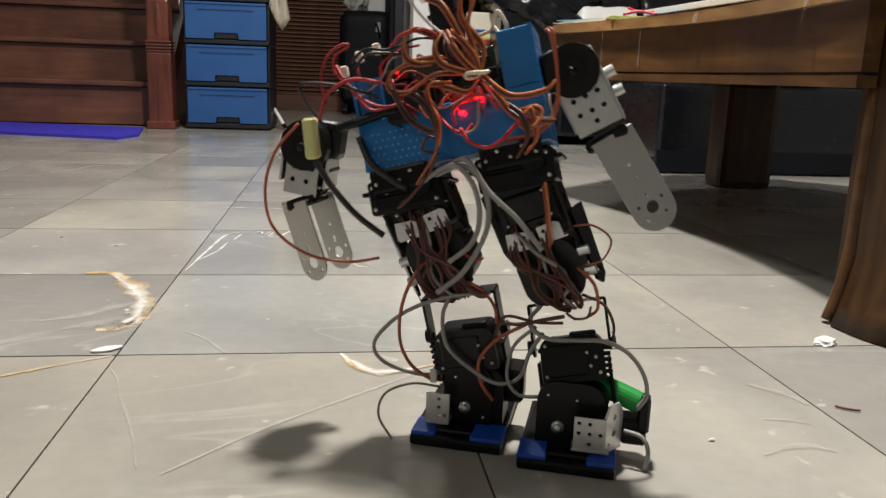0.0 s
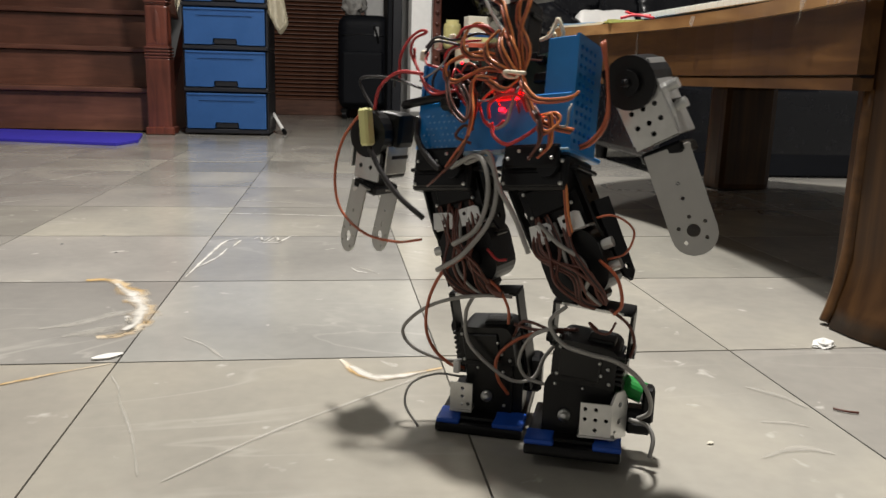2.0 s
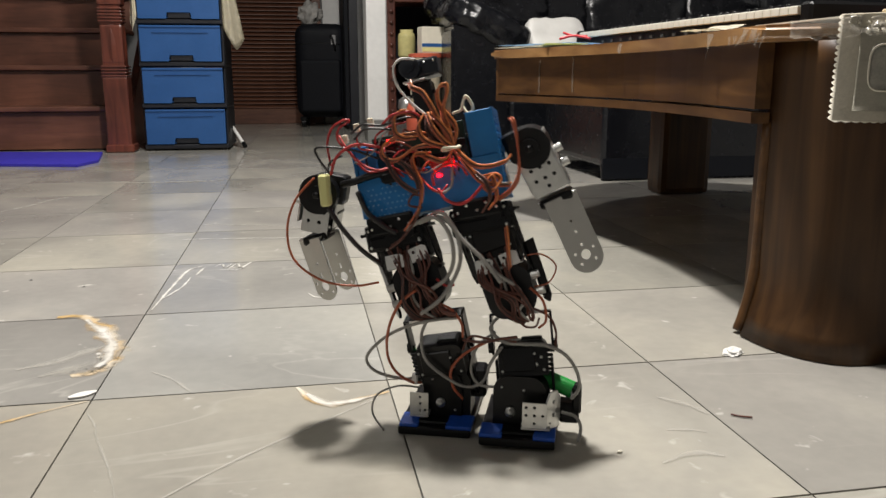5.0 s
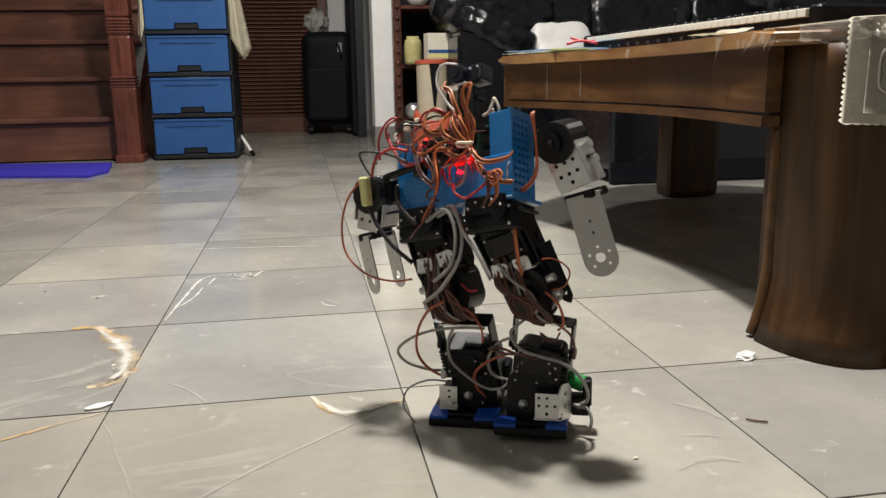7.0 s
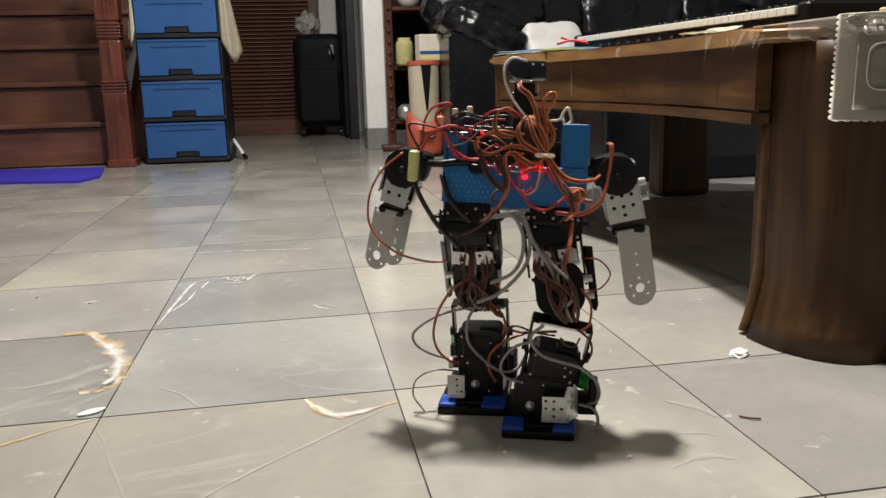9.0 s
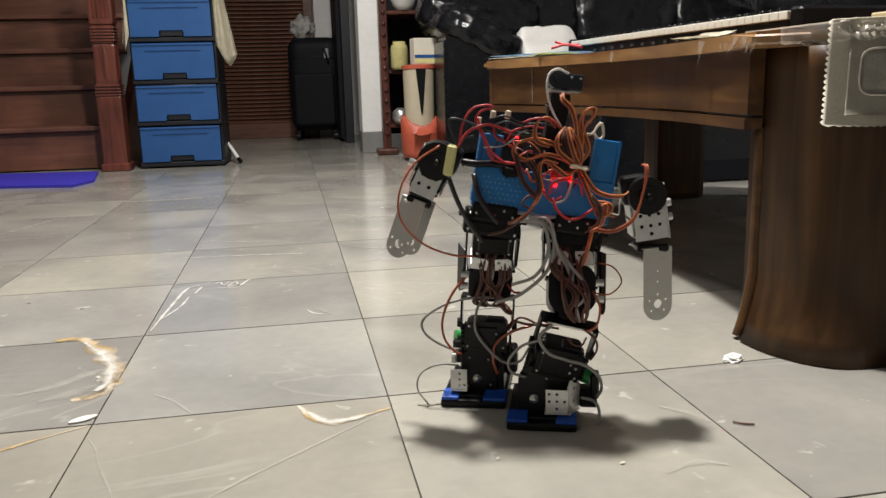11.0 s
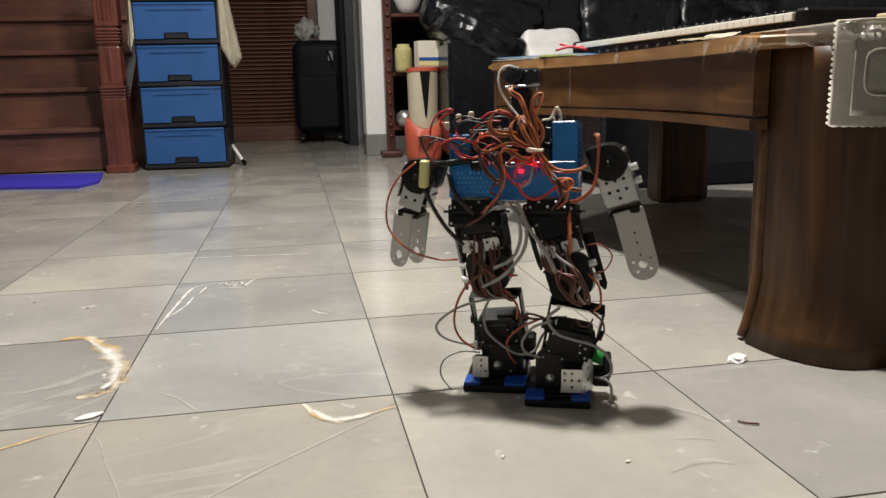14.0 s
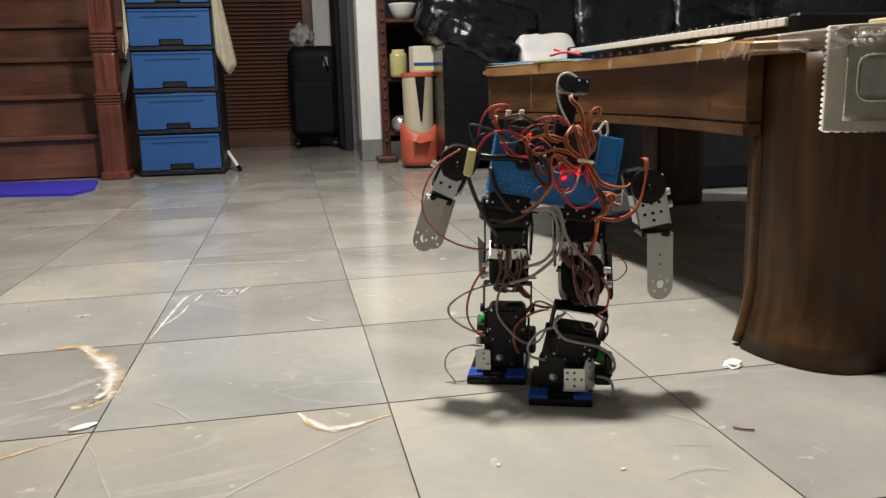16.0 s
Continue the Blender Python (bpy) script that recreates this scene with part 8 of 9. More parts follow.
ROWS_ARML = [
    (0, -0.1728, 0.0712, 0.2444, -0.6, 7.7, -20.6),
    (0.25, -0.1496, 0.0467, 0.2624, -0.6, 12.5, -15.1),
    (0.5, -0.1196, 0.0242, 0.2797, -0.5, 17.9, -15.0),
    (0.75, -0.0921, 0.0065, 0.2947, 0.2, 21.9, -13.2),
    (1, -0.0662, -0.0102, 0.3074, 1.2, 26.0, -11.0),
    (1.25, -0.0819, -0.0031, 0.3001, 1.2, 26.2, -11.0),
    (1.5, -0.1032, 0.0060, 0.2915, 0.8, 25.3, -12.0),
    (1.75, -0.1148, 0.0410, 0.2775, -0.2, 17.1, -25.6),
    (2, -0.1303, 0.0914, 0.2568, -0.8, 6.5, -44.3),
    (2.25, -0.1483, 0.0868, 0.2471, -0.7, 6.9, -34.6),
    (2.5, -0.1650, 0.0622, 0.2459, -0.6, 9.2, -16.1),
    (2.75, -0.1395, 0.0407, 0.2653, -0.6, 13.8, -13.9),
    (3, -0.1140, 0.0227, 0.2816, -0.5, 18.1, -15.0),
    (3.25, -0.0850, 0.0036, 0.2964, 0.4, 22.5, -12.9),
    (3.5, -0.0619, -0.0099, 0.3068, 1.2, 25.9, -11.0),
    (3.75, -0.0776, -0.0020, 0.3014, 0.8, 25.0, -11.5),
    (4, -0.0934, 0.0069, 0.2965, -0.1, 22.6, -13.4),
    (4.25, -0.1085, 0.0364, 0.2808, -0.8, 17.8, -24.3),
    (4.5, -0.1290, 0.0884, 0.2552, -0.8, 8.9, -41.6),
    (4.75, -0.1511, 0.0926, 0.2439, -0.7, 7.5, -36.1),
    (5, -0.1579, 0.0666, 0.2520, -0.7, 9.6, -20.1),
    (5.25, -0.1320, 0.0388, 0.2713, -0.6, 14.9, -15.1),
    (5.5, -0.1092, 0.0206, 0.2850, -0.4, 18.6, -14.6),
    (5.75, -0.0799, -0.0022, 0.3004, 0.6, 23.9, -12.2),
    (6, -0.0710, -0.0062, 0.3034, 1.1, 25.7, -11.2),
    (6.25, -0.0844, 0.0004, 0.2989, 0.7, 24.6, -11.0),
    (6.5, -0.0931, 0.0111, 0.2951, -0.6, 20.2, -14.8),
    (6.75, -0.1086, 0.0529, 0.2742, -0.9, 14.4, -30.0),
    (7, -0.1250, 0.1010, 0.2505, -0.9, 7.2, -46.4),
    (7.25, -0.1480, 0.0850, 0.2504, -0.8, 8.1, -31.3),
    (7.5, -0.1587, 0.0615, 0.2598, -0.7, 10.0, -15.0),
    (7.75, -0.1294, 0.0392, 0.2757, -0.6, 14.6, -14.9),
    (8, -0.1020, 0.0208, 0.2905, -0.4, 18.3, -15.0),
    (8.25, -0.0810, 0.0030, 0.2995, 0.5, 23.0, -12.6),
    (8.5, -0.0716, -0.0041, 0.3022, 1.2, 25.7, -11.0),
    (8.75, -0.0901, 0.0067, 0.2952, 0.4, 23.2, -13.7),
    (9, -0.1047, 0.0213, 0.2876, -0.7, 19.4, -18.9),
    (9.25, -0.1213, 0.0658, 0.2663, -0.9, 12.5, -34.6),
    (9.5, -0.1412, 0.0977, 0.2464, -0.8, 7.4, -41.6),
    (9.75, -0.1589, 0.0791, 0.2459, -0.7, 8.3, -26.8),
    (10, -0.1442, 0.0500, 0.2638, -0.7, 12.5, -15.8),
    (10.25, -0.1199, 0.0284, 0.2785, -0.5, 17.0, -14.9),
    (10.5, -0.0912, 0.0067, 0.2950, 0.1, 21.7, -13.3),
    (10.75, -0.0717, -0.0068, 0.3037, 1.0, 25.3, -11.4),
    (11, -0.0793, -0.0016, 0.2997, 1.1, 25.7, -11.3),
    (11.25, -0.0959, 0.0086, 0.2930, 0.3, 23.4, -14.3),
    (11.5, -0.1095, 0.0314, 0.2807, -0.8, 19.3, -23.5),
    (11.75, -0.1264, 0.0772, 0.2600, -0.8, 11.7, -38.5),
    (12, -0.1447, 0.1065, 0.2430, -0.8, 7.1, -45.4),
    (12.25, -0.1525, 0.0799, 0.2501, -0.8, 8.7, -27.5),
    (12.5, -0.1425, 0.0529, 0.2640, -0.8, 11.9, -15.0),
    (12.75, -0.1166, 0.0281, 0.2801, -0.5, 16.9, -14.5),
    (13, -0.0867, 0.0010, 0.2979, 0.0, 22.6, -13.0),
    (13.25, -0.0759, -0.0034, 0.3013, 0.8, 24.9, -11.6),
    (13.5, -0.0784, -0.0007, 0.2993, 1.2, 26.1, -11.0),
    (13.75, -0.0971, 0.0198, 0.2878, 0.0, 22.5, -17.8),
    (14, -0.1164, 0.0491, 0.2717, -1.0, 18.3, -28.0),
    (14.25, -0.1309, 0.0907, 0.2516, -0.9, 10.6, -41.9),
    (14.5, -0.1475, 0.1076, 0.2382, -0.7, 7.0, -44.2),
    (14.75, -0.1441, 0.0693, 0.2543, -0.6, 11.1, -26.4),
    (15, -0.1261, 0.0317, 0.2739, -0.6, 16.7, -15.0),
    (15.25, -0.1037, 0.0129, 0.2874, 0.0, 20.7, -13.8),
    (15.5, -0.0785, -0.0085, 0.3012, 1.0, 25.6, -11.6),
    (15.75, -0.0780, -0.0059, 0.3008, 1.3, 26.4, -10.9),
    (16, -0.0887, 0.0012, 0.2964, 1.3, 26.4, -11.0),
]
ROWS_ARMR = [
    (0, 0.0314, 0.0047, 0.3131, 2.9, -29.9, -20.6),
    (0.25, 0.0667, -0.0069, 0.2954, 1.7, -23.7, -15.1),
    (0.5, 0.1047, -0.0311, 0.2791, 0.4, -15.1, -15.0),
    (0.75, 0.1315, -0.0451, 0.2650, 0.0, -10.4, -13.2),
    (1, 0.1576, -0.0564, 0.2506, -0.2, -6.9, -11.0),
    (1.25, 0.1453, -0.0496, 0.2568, -0.4, -8.6, -11.0),
    (1.5, 0.1260, -0.0435, 0.2686, -0.5, -11.8, -12.0),
    (1.75, 0.0971, -0.0451, 0.2873, 1.4, -18.1, -25.6),
    (2, 0.0620, -0.0450, 0.3103, 4.2, -28.0, -44.3),
    (2.25, 0.0489, -0.0207, 0.3121, 3.5, -29.2, -34.6),
    (2.5, 0.0493, 0.0072, 0.3032, 2.3, -29.0, -16.1),
    (2.75, 0.0817, -0.0101, 0.2911, 1.2, -21.6, -13.9),
    (3, 0.1108, -0.0330, 0.2808, 0.3, -13.0, -15.0),
    (3.25, 0.1374, -0.0464, 0.2644, -0.0, -9.0, -12.9),
    (3.5, 0.1596, -0.0548, 0.2496, -0.2, -6.1, -11.0),
    (3.75, 0.1465, -0.0491, 0.2569, -0.2, -8.7, -11.5),
    (4, 0.1303, -0.0464, 0.2670, -0.1, -11.7, -13.4),
    (4.25, 0.0986, -0.0464, 0.2861, 1.0, -16.0, -24.3),
    (4.5, 0.0584, -0.0401, 0.3112, 3.4, -25.6, -41.6),
    (4.75, 0.0396, -0.0190, 0.3164, 3.3, -28.8, -36.1),
    (5, 0.0510, -0.0006, 0.3036, 2.4, -28.3, -20.1),
    (5.25, 0.0873, -0.0160, 0.2885, 1.1, -20.7, -15.1),
    (5.5, 0.1127, -0.0342, 0.2767, 0.3, -13.5, -14.6),
    (5.75, 0.1415, -0.0503, 0.2603, -0.1, -8.7, -12.2),
    (6, 0.1524, -0.0518, 0.2525, -0.2, -6.9, -11.2),
    (6.25, 0.1426, -0.0459, 0.2585, -0.2, -9.5, -11.0),
    (6.5, 0.1278, -0.0469, 0.2682, 0.3, -11.6, -14.8),
    (6.75, 0.0905, -0.0452, 0.2916, 1.9, -18.3, -30.0),
    (7, 0.0507, -0.0399, 0.3169, 3.8, -26.2, -46.4),
    (7.25, 0.0460, -0.0140, 0.3094, 3.1, -28.3, -31.3),
    (7.5, 0.0556, 0.0063, 0.2958, 2.3, -28.6, -15.0),
    (7.75, 0.0892, -0.0168, 0.2842, 1.1, -19.6, -14.9),
    (8, 0.1175, -0.0369, 0.2728, 0.3, -11.7, -15.0),
    (8.25, 0.1407, -0.0470, 0.2581, -0.0, -7.8, -12.6),
    (8.5, 0.1533, -0.0493, 0.2486, -0.2, -5.1, -11.0),
    (8.75, 0.1333, -0.0470, 0.2627, -0.0, -9.0, -13.7),
    (9, 0.1110, -0.0476, 0.2777, 0.5, -12.0, -18.9),
    (9.25, 0.0762, -0.0449, 0.2998, 2.4, -21.0, -34.6),
    (9.5, 0.0438, -0.0295, 0.3176, 3.6, -27.9, -41.6),
    (9.75, 0.0421, -0.0063, 0.3104, 2.9, -29.1, -26.8),
    (10, 0.0718, -0.0062, 0.2944, 1.6, -24.6, -15.8),
    (10.25, 0.1017, -0.0267, 0.2823, 0.6, -16.4, -14.9),
    (10.5, 0.1299, -0.0445, 0.2671, 0.0, -10.4, -13.3),
    (10.75, 0.1506, -0.0529, 0.2544, -0.2, -7.3, -11.4),
    (11, 0.1459, -0.0476, 0.2560, -0.3, -8.2, -11.3),
    (11.25, 0.1209, -0.0447, 0.2731, -0.2, -11.0, -14.3),
    (11.5, 0.0862, -0.0449, 0.2953, 0.6, -13.8, -23.5),
    (11.75, 0.0583, -0.0408, 0.3141, 2.7, -22.4, -38.5),
    (12, 0.0355, -0.0302, 0.3272, 3.8, -28.1, -45.4),
    (12.25, 0.0471, -0.0075, 0.3139, 2.9, -28.9, -27.5),
    (12.5, 0.0722, -0.0012, 0.2994, 1.7, -26.5, -15.0),
    (12.75, 0.1020, -0.0252, 0.2839, 0.7, -17.5, -14.5),
    (13, 0.1332, -0.0482, 0.2664, -0.1, -9.9, -13.0),
    (13.25, 0.1464, -0.0500, 0.2573, -0.1, -8.0, -11.6),
    (13.5, 0.1470, -0.0466, 0.2560, -0.2, -8.4, -11.0),
    (13.75, 0.1212, -0.0465, 0.2709, 0.2, -12.7, -17.8),
    (14, 0.0899, -0.0464, 0.2886, 0.9, -18.1, -28.0),
    (14.25, 0.0587, -0.0407, 0.3074, 2.8, -25.7, -41.9),
    (14.5, 0.0371, -0.0280, 0.3163, 3.4, -30.0, -44.2),
    (14.75, 0.0610, -0.0164, 0.3003, 2.1, -26.2, -26.4),
    (15, 0.0946, -0.0221, 0.2845, 0.6, -19.2, -15.0),
    (15.25, 0.1176, -0.0382, 0.2731, 0.1, -13.3, -13.8),
    (15.5, 0.1426, -0.0535, 0.2597, -0.3, -8.6, -11.6),
    (15.75, 0.1459, -0.0492, 0.2567, -0.4, -8.5, -10.9),
    (16, 0.1381, -0.0424, 0.2615, -0.5, -10.8, -11.0),
]
ROWS_FOREL = [
    (0, -0.1786, 0.0729, 0.1998, 0.0, -19.7, -20.6),
    (0.25, -0.1592, 0.0488, 0.2186, 0.0, -13.8, -15.1),
    (0.5, -0.1330, 0.0275, 0.2369, 0.0, 3.1, -15.0),
    (0.75, -0.1084, 0.0104, 0.2530, 0.0, 14.0, -13.2),
    (1, -0.0854, -0.0056, 0.2669, 0.0, 23.6, -11.0),
    (1.25, -0.1012, 0.0017, 0.2597, 0.0, 17.2, -11.0),
    (1.5, -0.1219, 0.0106, 0.2508, 0.0, 9.0, -12.0),
    (1.75, -0.1271, 0.0451, 0.2349, 0.0, 13.4, -25.6),
    (2, -0.1343, 0.0945, 0.2121, 0.0, 15.7, -44.3),
    (2.25, -0.1530, 0.0892, 0.2024, 0.0, 0.8, -34.6),
    (2.5, -0.1721, 0.0637, 0.2015, 0.0, -12.7, -16.1),
    (2.75, -0.1500, 0.0430, 0.2217, 0.0, -4.4, -13.9),
    (3, -0.1276, 0.0260, 0.2388, 0.0, 8.0, -15.0),
    (3.25, -0.1017, 0.0077, 0.2549, 0.0, 19.5, -12.9),
    (3.5, -0.0810, -0.0053, 0.2663, 0.0, 28.2, -11.0),
    (3.75, -0.0961, 0.0024, 0.2606, 0.0, 22.8, -11.5),
    (4, -0.1102, 0.0109, 0.2549, 0.0, 18.1, -13.4),
    (4.25, -0.1214, 0.0409, 0.2380, 0.0, 13.4, -24.3),
    (4.5, -0.1348, 0.0921, 0.2108, 0.0, 1.3, -41.6),
    (4.75, -0.1561, 0.0954, 0.1993, 0.0, -8.2, -36.1),
    (5, -0.1651, 0.0685, 0.2077, 0.0, -18.1, -20.1),
    (5.25, -0.1432, 0.0413, 0.2279, 0.0, -3.7, -15.1),
    (5.5, -0.1231, 0.0239, 0.2424, 0.0, 9.0, -14.6),
    (5.75, -0.0976, 0.0021, 0.2593, 0.0, 20.7, -12.2),
    (6, -0.0900, -0.0016, 0.2629, 0.0, 23.8, -11.2),
    (6.25, -0.1027, 0.0045, 0.2580, 0.0, 20.5, -11.0),
    (6.5, -0.1082, 0.0146, 0.2529, 0.0, 20.7, -14.8),
    (6.75, -0.1189, 0.0568, 0.2309, 0.0, 5.2, -30.0),
    (7, -0.1295, 0.1047, 0.2059, 0.0, -15.3, -46.4),
    (7.25, -0.1536, 0.0875, 0.2059, 0.0, -26.1, -31.3),
    (7.5, -0.1664, 0.0630, 0.2155, 0.0, -39.2, -15.0),
    (7.75, -0.1405, 0.0417, 0.2322, 0.0, -11.0, -14.9),
    (8, -0.1158, 0.0241, 0.2477, 0.0, 11.9, -15.0),
    (8.25, -0.0981, 0.0071, 0.2581, 0.0, 19.9, -12.6),
    (8.5, -0.0906, 0.0005, 0.2617, 0.0, 23.5, -11.0),
    (8.75, -0.1073, 0.0111, 0.2539, 0.0, 17.6, -13.7),
    (9, -0.1190, 0.0256, 0.2451, 0.0, 13.6, -18.9),
    (9.25, -0.1300, 0.0700, 0.2226, 0.0, 7.7, -34.6),
    (9.5, -0.1459, 0.1010, 0.2017, 0.0, -5.3, -41.6),
    (9.75, -0.1649, 0.0813, 0.2014, 0.0, -13.8, -26.8),
    (10, -0.1537, 0.0521, 0.2200, 0.0, -12.9, -15.8),
    (10.25, -0.1328, 0.0314, 0.2355, 0.0, 4.0, -14.9),
    (10.5, -0.1073, 0.0106, 0.2532, 0.0, 16.4, -13.3),
    (10.75, -0.0904, -0.0023, 0.2630, 0.0, 23.5, -11.4),
    (11, -0.0983, 0.0031, 0.2592, 0.0, 20.7, -11.3),
    (11.25, -0.1132, 0.0133, 0.2517, 0.0, 15.3, -14.3),
    (11.5, -0.1234, 0.0367, 0.2383, 0.0, 11.1, -23.5),
    (11.75, -0.1343, 0.0816, 0.2161, 0.0, 5.8, -38.5),
    (12, -0.1491, 0.1100, 0.1984, 0.0, -0.2, -45.4),
    (12.25, -0.1587, 0.0822, 0.2056, 0.0, -8.2, -27.5),
    (12.5, -0.1516, 0.0547, 0.2200, 0.0, -5.5, -15.0),
    (12.75, -0.1293, 0.0310, 0.2372, 0.0, 6.9, -14.5),
    (13, -0.1035, 0.0049, 0.2563, 0.0, 18.8, -13.0),
    (13.25, -0.0943, 0.0010, 0.2605, 0.0, 22.1, -11.6),
    (13.5, -0.0976, 0.0040, 0.2589, 0.0, 20.5, -11.0),
    (13.75, -0.1135, 0.0249, 0.2462, 0.0, 14.6, -17.8),
    (14, -0.1293, 0.0550, 0.2289, 0.0, 8.3, -28.0),
    (14.25, -0.1378, 0.0952, 0.2076, 0.0, 2.2, -41.9),
    (14.5, -0.1518, 0.1111, 0.1936, 0.0, -1.7, -44.2),
    (14.75, -0.1522, 0.0720, 0.2103, 0.0, -6.2, -26.4),
    (15, -0.1387, 0.0346, 0.2308, 0.0, 3.3, -15.0),
    (15.25, -0.1191, 0.0167, 0.2454, 0.0, 12.6, -13.8),
    (15.5, -0.0974, -0.0038, 0.2607, 0.0, 22.0, -11.6),
    (15.75, -0.0975, -0.0010, 0.2605, 0.0, 22.2, -10.9),
    (16, -0.1081, 0.0060, 0.2561, 0.0, 18.5, -11.0),
]
ROWS_FORER = [
    (0, 0.0584, -0.0025, 0.2646, 0.0, -33.7, -20.6),
    (0.25, 0.0889, -0.0113, 0.2445, 0.0, -22.0, -15.1),
    (0.5, 0.1188, -0.0345, 0.2251, 0.0, -11.2, -15.0),
    (0.75, 0.1413, -0.0475, 0.2100, 0.0, -5.0, -13.2),
    (1, 0.1642, -0.0579, 0.1950, 0.0, 2.4, -11.0),
    (1.25, 0.1534, -0.0515, 0.2015, 0.0, -1.0, -11.0),
    (1.5, 0.1371, -0.0464, 0.2137, 0.0, -5.0, -12.0),
    (1.75, 0.1124, -0.0528, 0.2346, 0.0, -13.5, -25.6),
    (2, 0.0835, -0.0604, 0.2610, 0.0, -24.3, -44.3),
    (2.25, 0.0729, -0.0329, 0.2633, 0.0, -27.3, -34.6),
    (2.5, 0.0760, 0.0019, 0.2543, 0.0, -24.9, -16.1),
    (2.75, 0.1019, -0.0137, 0.2394, 0.0, -16.6, -13.9),
    (3, 0.1230, -0.0360, 0.2263, 0.0, -9.6, -15.0),
    (3.25, 0.1459, -0.0485, 0.2091, 0.0, -2.7, -12.9),
    (3.5, 0.1654, -0.0561, 0.1940, 0.0, 4.9, -11.0),
    (3.75, 0.1547, -0.0510, 0.2016, 0.0, 1.0, -11.5),
    (4, 0.1413, -0.0491, 0.2122, 0.0, -1.7, -13.4),
    (4.25, 0.1125, -0.0525, 0.2325, 0.0, -11.3, -24.3),
    (4.5, 0.0783, -0.0540, 0.2609, 0.0, -23.1, -41.6),
    (4.75, 0.0628, -0.0319, 0.2675, 0.0, -31.3, -36.1),
    (5, 0.0764, -0.0075, 0.2544, 0.0, -25.7, -20.1),
    (5.25, 0.1066, -0.0202, 0.2364, 0.0, -16.3, -15.1),
    (5.5, 0.1254, -0.0372, 0.2224, 0.0, -10.1, -14.6),
    (5.75, 0.1498, -0.0522, 0.2050, 0.0, -3.1, -12.2),
    (6, 0.1589, -0.0533, 0.1969, 0.0, 0.9, -11.2),
    (6.25, 0.1517, -0.0478, 0.2033, 0.0, -1.7, -11.0),
    (6.5, 0.1387, -0.0495, 0.2133, 0.0, -3.0, -14.8),
    (6.75, 0.1056, -0.0536, 0.2388, 0.0, -11.1, -30.0),
    (7, 0.0704, -0.0552, 0.2667, 0.0, -19.3, -46.4),
    (7.25, 0.0697, -0.0246, 0.2601, 0.0, -23.5, -31.3),
    (7.5, 0.0820, 0.0016, 0.2467, 0.0, -20.4, -15.0),
    (7.75, 0.1074, -0.0205, 0.2319, 0.0, -13.9, -14.9),
    (8, 0.1285, -0.0396, 0.2180, 0.0, -8.8, -15.0),
    (8.25, 0.1481, -0.0487, 0.2027, 0.0, -2.3, -12.6),
    (8.5, 0.1582, -0.0505, 0.1928, 0.0, 1.1, -11.0),
    (8.75, 0.1418, -0.0492, 0.2074, 0.0, -3.4, -13.7),
    (9, 0.1222, -0.0510, 0.2230, 0.0, -8.2, -18.9),
    (9.25, 0.0933, -0.0552, 0.2479, 0.0, -18.5, -34.6),
    (9.5, 0.0655, -0.0441, 0.2683, 0.0, -28.9, -41.6),
    (9.75, 0.0671, -0.0158, 0.2616, 0.0, -29.7, -26.8),
    (10, 0.0946, -0.0110, 0.2437, 0.0, -19.9, -15.8),
    (10.25, 0.1171, -0.0302, 0.2287, 0.0, -12.6, -14.9),
    (10.5, 0.1397, -0.0469, 0.2121, 0.0, -6.6, -13.3),
    (10.75, 0.1575, -0.0545, 0.1989, 0.0, 0.3, -11.4),
    (11, 0.1536, -0.0494, 0.2006, 0.0, -1.6, -11.3),
    (11.25, 0.1313, -0.0474, 0.2181, 0.0, -5.5, -14.3),
    (11.5, 0.0987, -0.0497, 0.2409, 0.0, -13.6, -23.5),
    (11.75, 0.0759, -0.0529, 0.2627, 0.0, -24.8, -38.5),
    (12, 0.0567, -0.0463, 0.2780, 0.0, -36.1, -45.4),
    (12.25, 0.0718, -0.0172, 0.2649, 0.0, -31.0, -27.5),
    (12.5, 0.0968, -0.0060, 0.2492, 0.0, -23.4, -15.0),
    (12.75, 0.1183, -0.0287, 0.2310, 0.0, -17.0, -14.5),
    (13, 0.1425, -0.0505, 0.2112, 0.0, -10.8, -13.0),
    (13.25, 0.1540, -0.0517, 0.2018, 0.0, -6.0, -11.6),
    (13.5, 0.1550, -0.0484, 0.2006, 0.0, -6.2, -11.0),
    (13.75, 0.1328, -0.0504, 0.2163, 0.0, -9.5, -17.8),
    (14, 0.1057, -0.0538, 0.2354, 0.0, -16.1, -28.0),
    (14.25, 0.0783, -0.0552, 0.2571, 0.0, -25.7, -41.9),
    (14.5, 0.0595, -0.0450, 0.2679, 0.0, -34.5, -44.2),
    (14.75, 0.0832, -0.0260, 0.2503, 0.0, -24.4, -26.4),
    (15, 0.1125, -0.0263, 0.2316, 0.0, -13.8, -15.0),
    (15.25, 0.1301, -0.0413, 0.2187, 0.0, -7.4, -13.8),
    (15.5, 0.1508, -0.0554, 0.2043, 0.0, -0.5, -11.6),
    (15.75, 0.1540, -0.0511, 0.2013, 0.0, 0.9, -10.9),
    (16, 0.1483, -0.0449, 0.2065, 0.0, -1.2, -11.0),
]
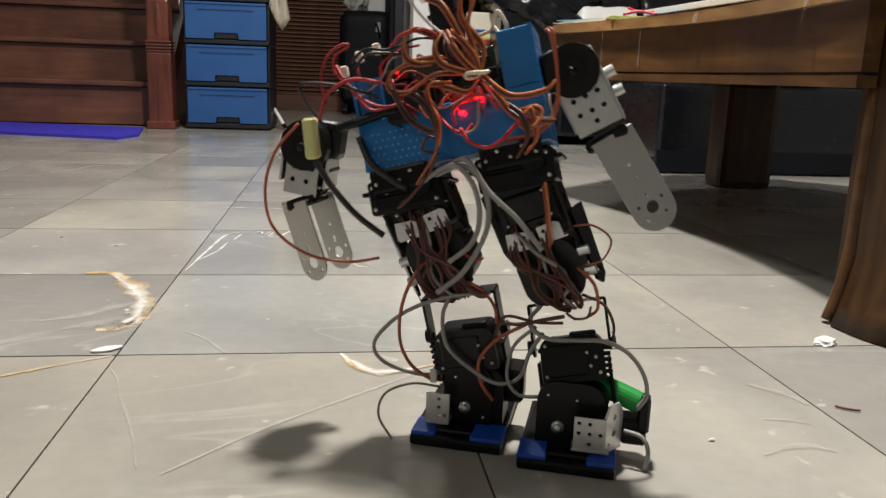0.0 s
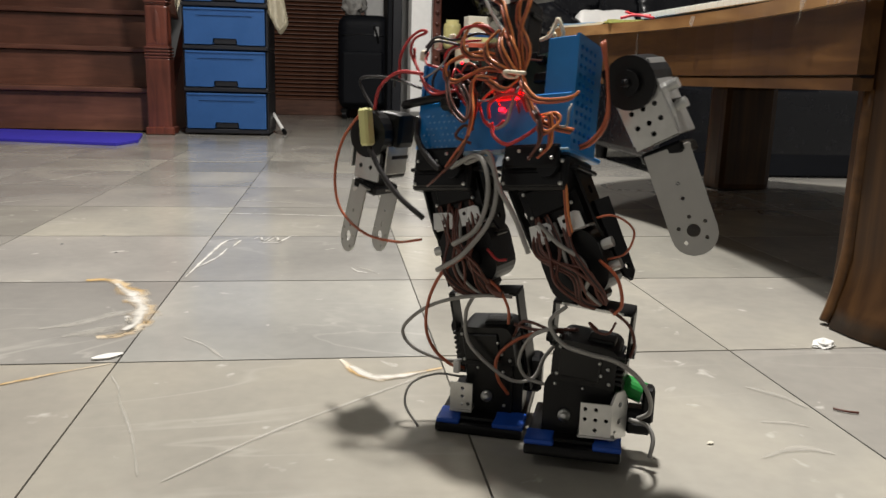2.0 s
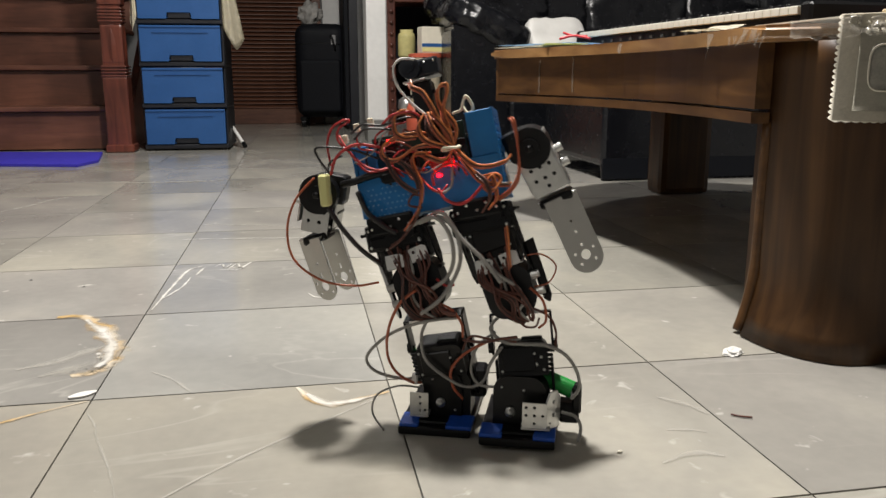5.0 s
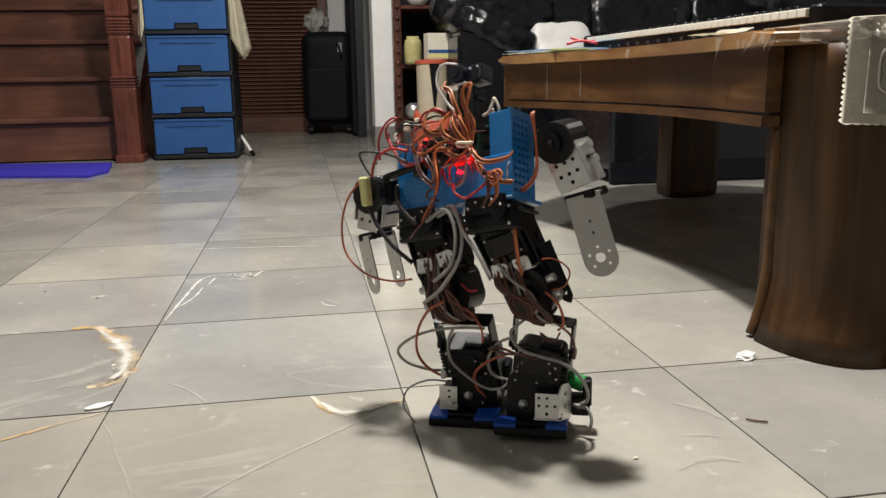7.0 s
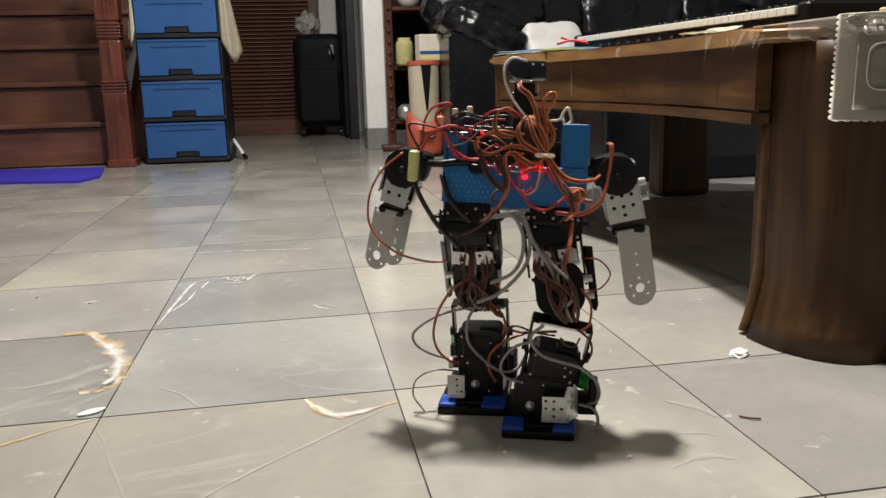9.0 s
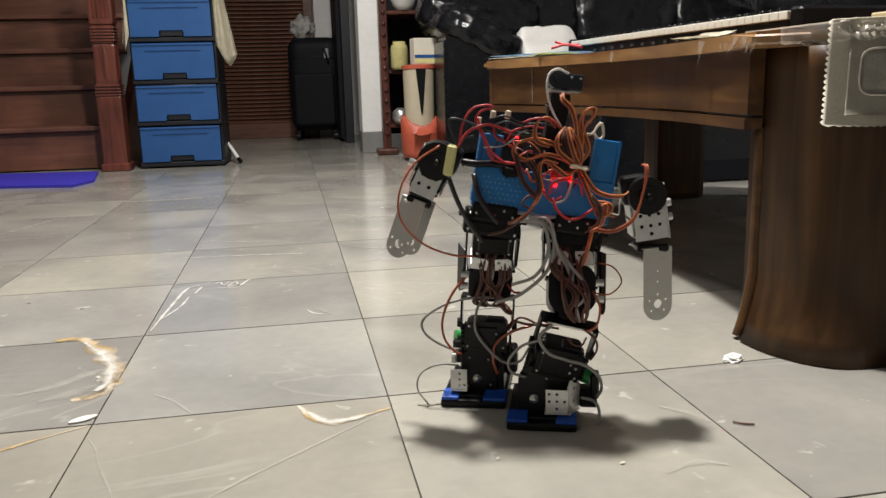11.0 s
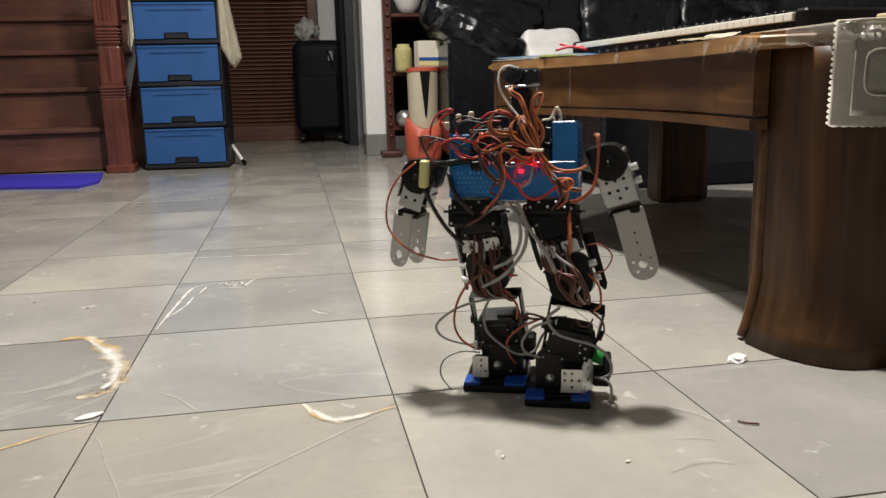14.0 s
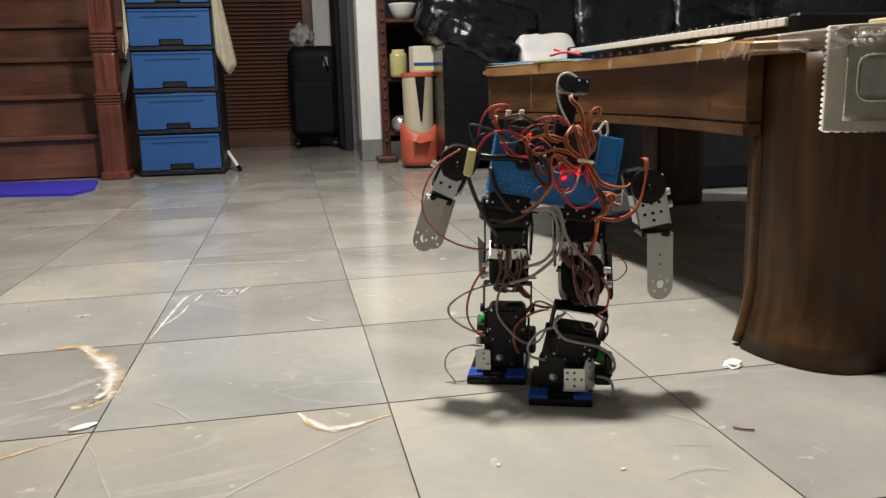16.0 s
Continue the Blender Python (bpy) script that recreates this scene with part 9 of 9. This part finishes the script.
# the robot's own way over the floor
BASE = [
    (0, 0.3852, -0.2308),
    (1, 0.3958, -0.2134),
    (2, 0.4060, -0.1969),
    (3, 0.4157, -0.1812),
    (4, 0.4251, -0.1662),
    (5, 0.4342, -0.1517),
    (6, 0.4431, -0.1375),
    (7, 0.4520, -0.1236),
    (8, 0.4607, -0.1098),
    (9, 0.4696, -0.0959),
    (10, 0.4785, -0.0818),
    (11, 0.4876, -0.0674),
    (12, 0.4969, -0.0525),
    (13, 0.5066, -0.0370),
    (14, 0.5167, -0.0208),
    (15, 0.5272, -0.0037),
    (16, 0.5383, 0.0145),
]
ROWS = {"TORSO": ROWS_TORSO, "THIGHL": ROWS_THIGHL, "THIGHR": ROWS_THIGHR, "SHINL": ROWS_SHINL, "SHINR": ROWS_SHINR, "FOOTL": ROWS_FOOTL, "FOOTR": ROWS_FOOTR, "ARML": ROWS_ARML, "ARMR": ROWS_ARMR, "FOREL": ROWS_FOREL, "FORER": ROWS_FORER}


def motions():
    walk(robot, [(t, pose(x, y, 0)) for t, x, y in BASE])
    for key, rows in ROWS.items():
        walk(BODY[key], [(r[0], pose(*r[1:])) for r in rows])


motions()
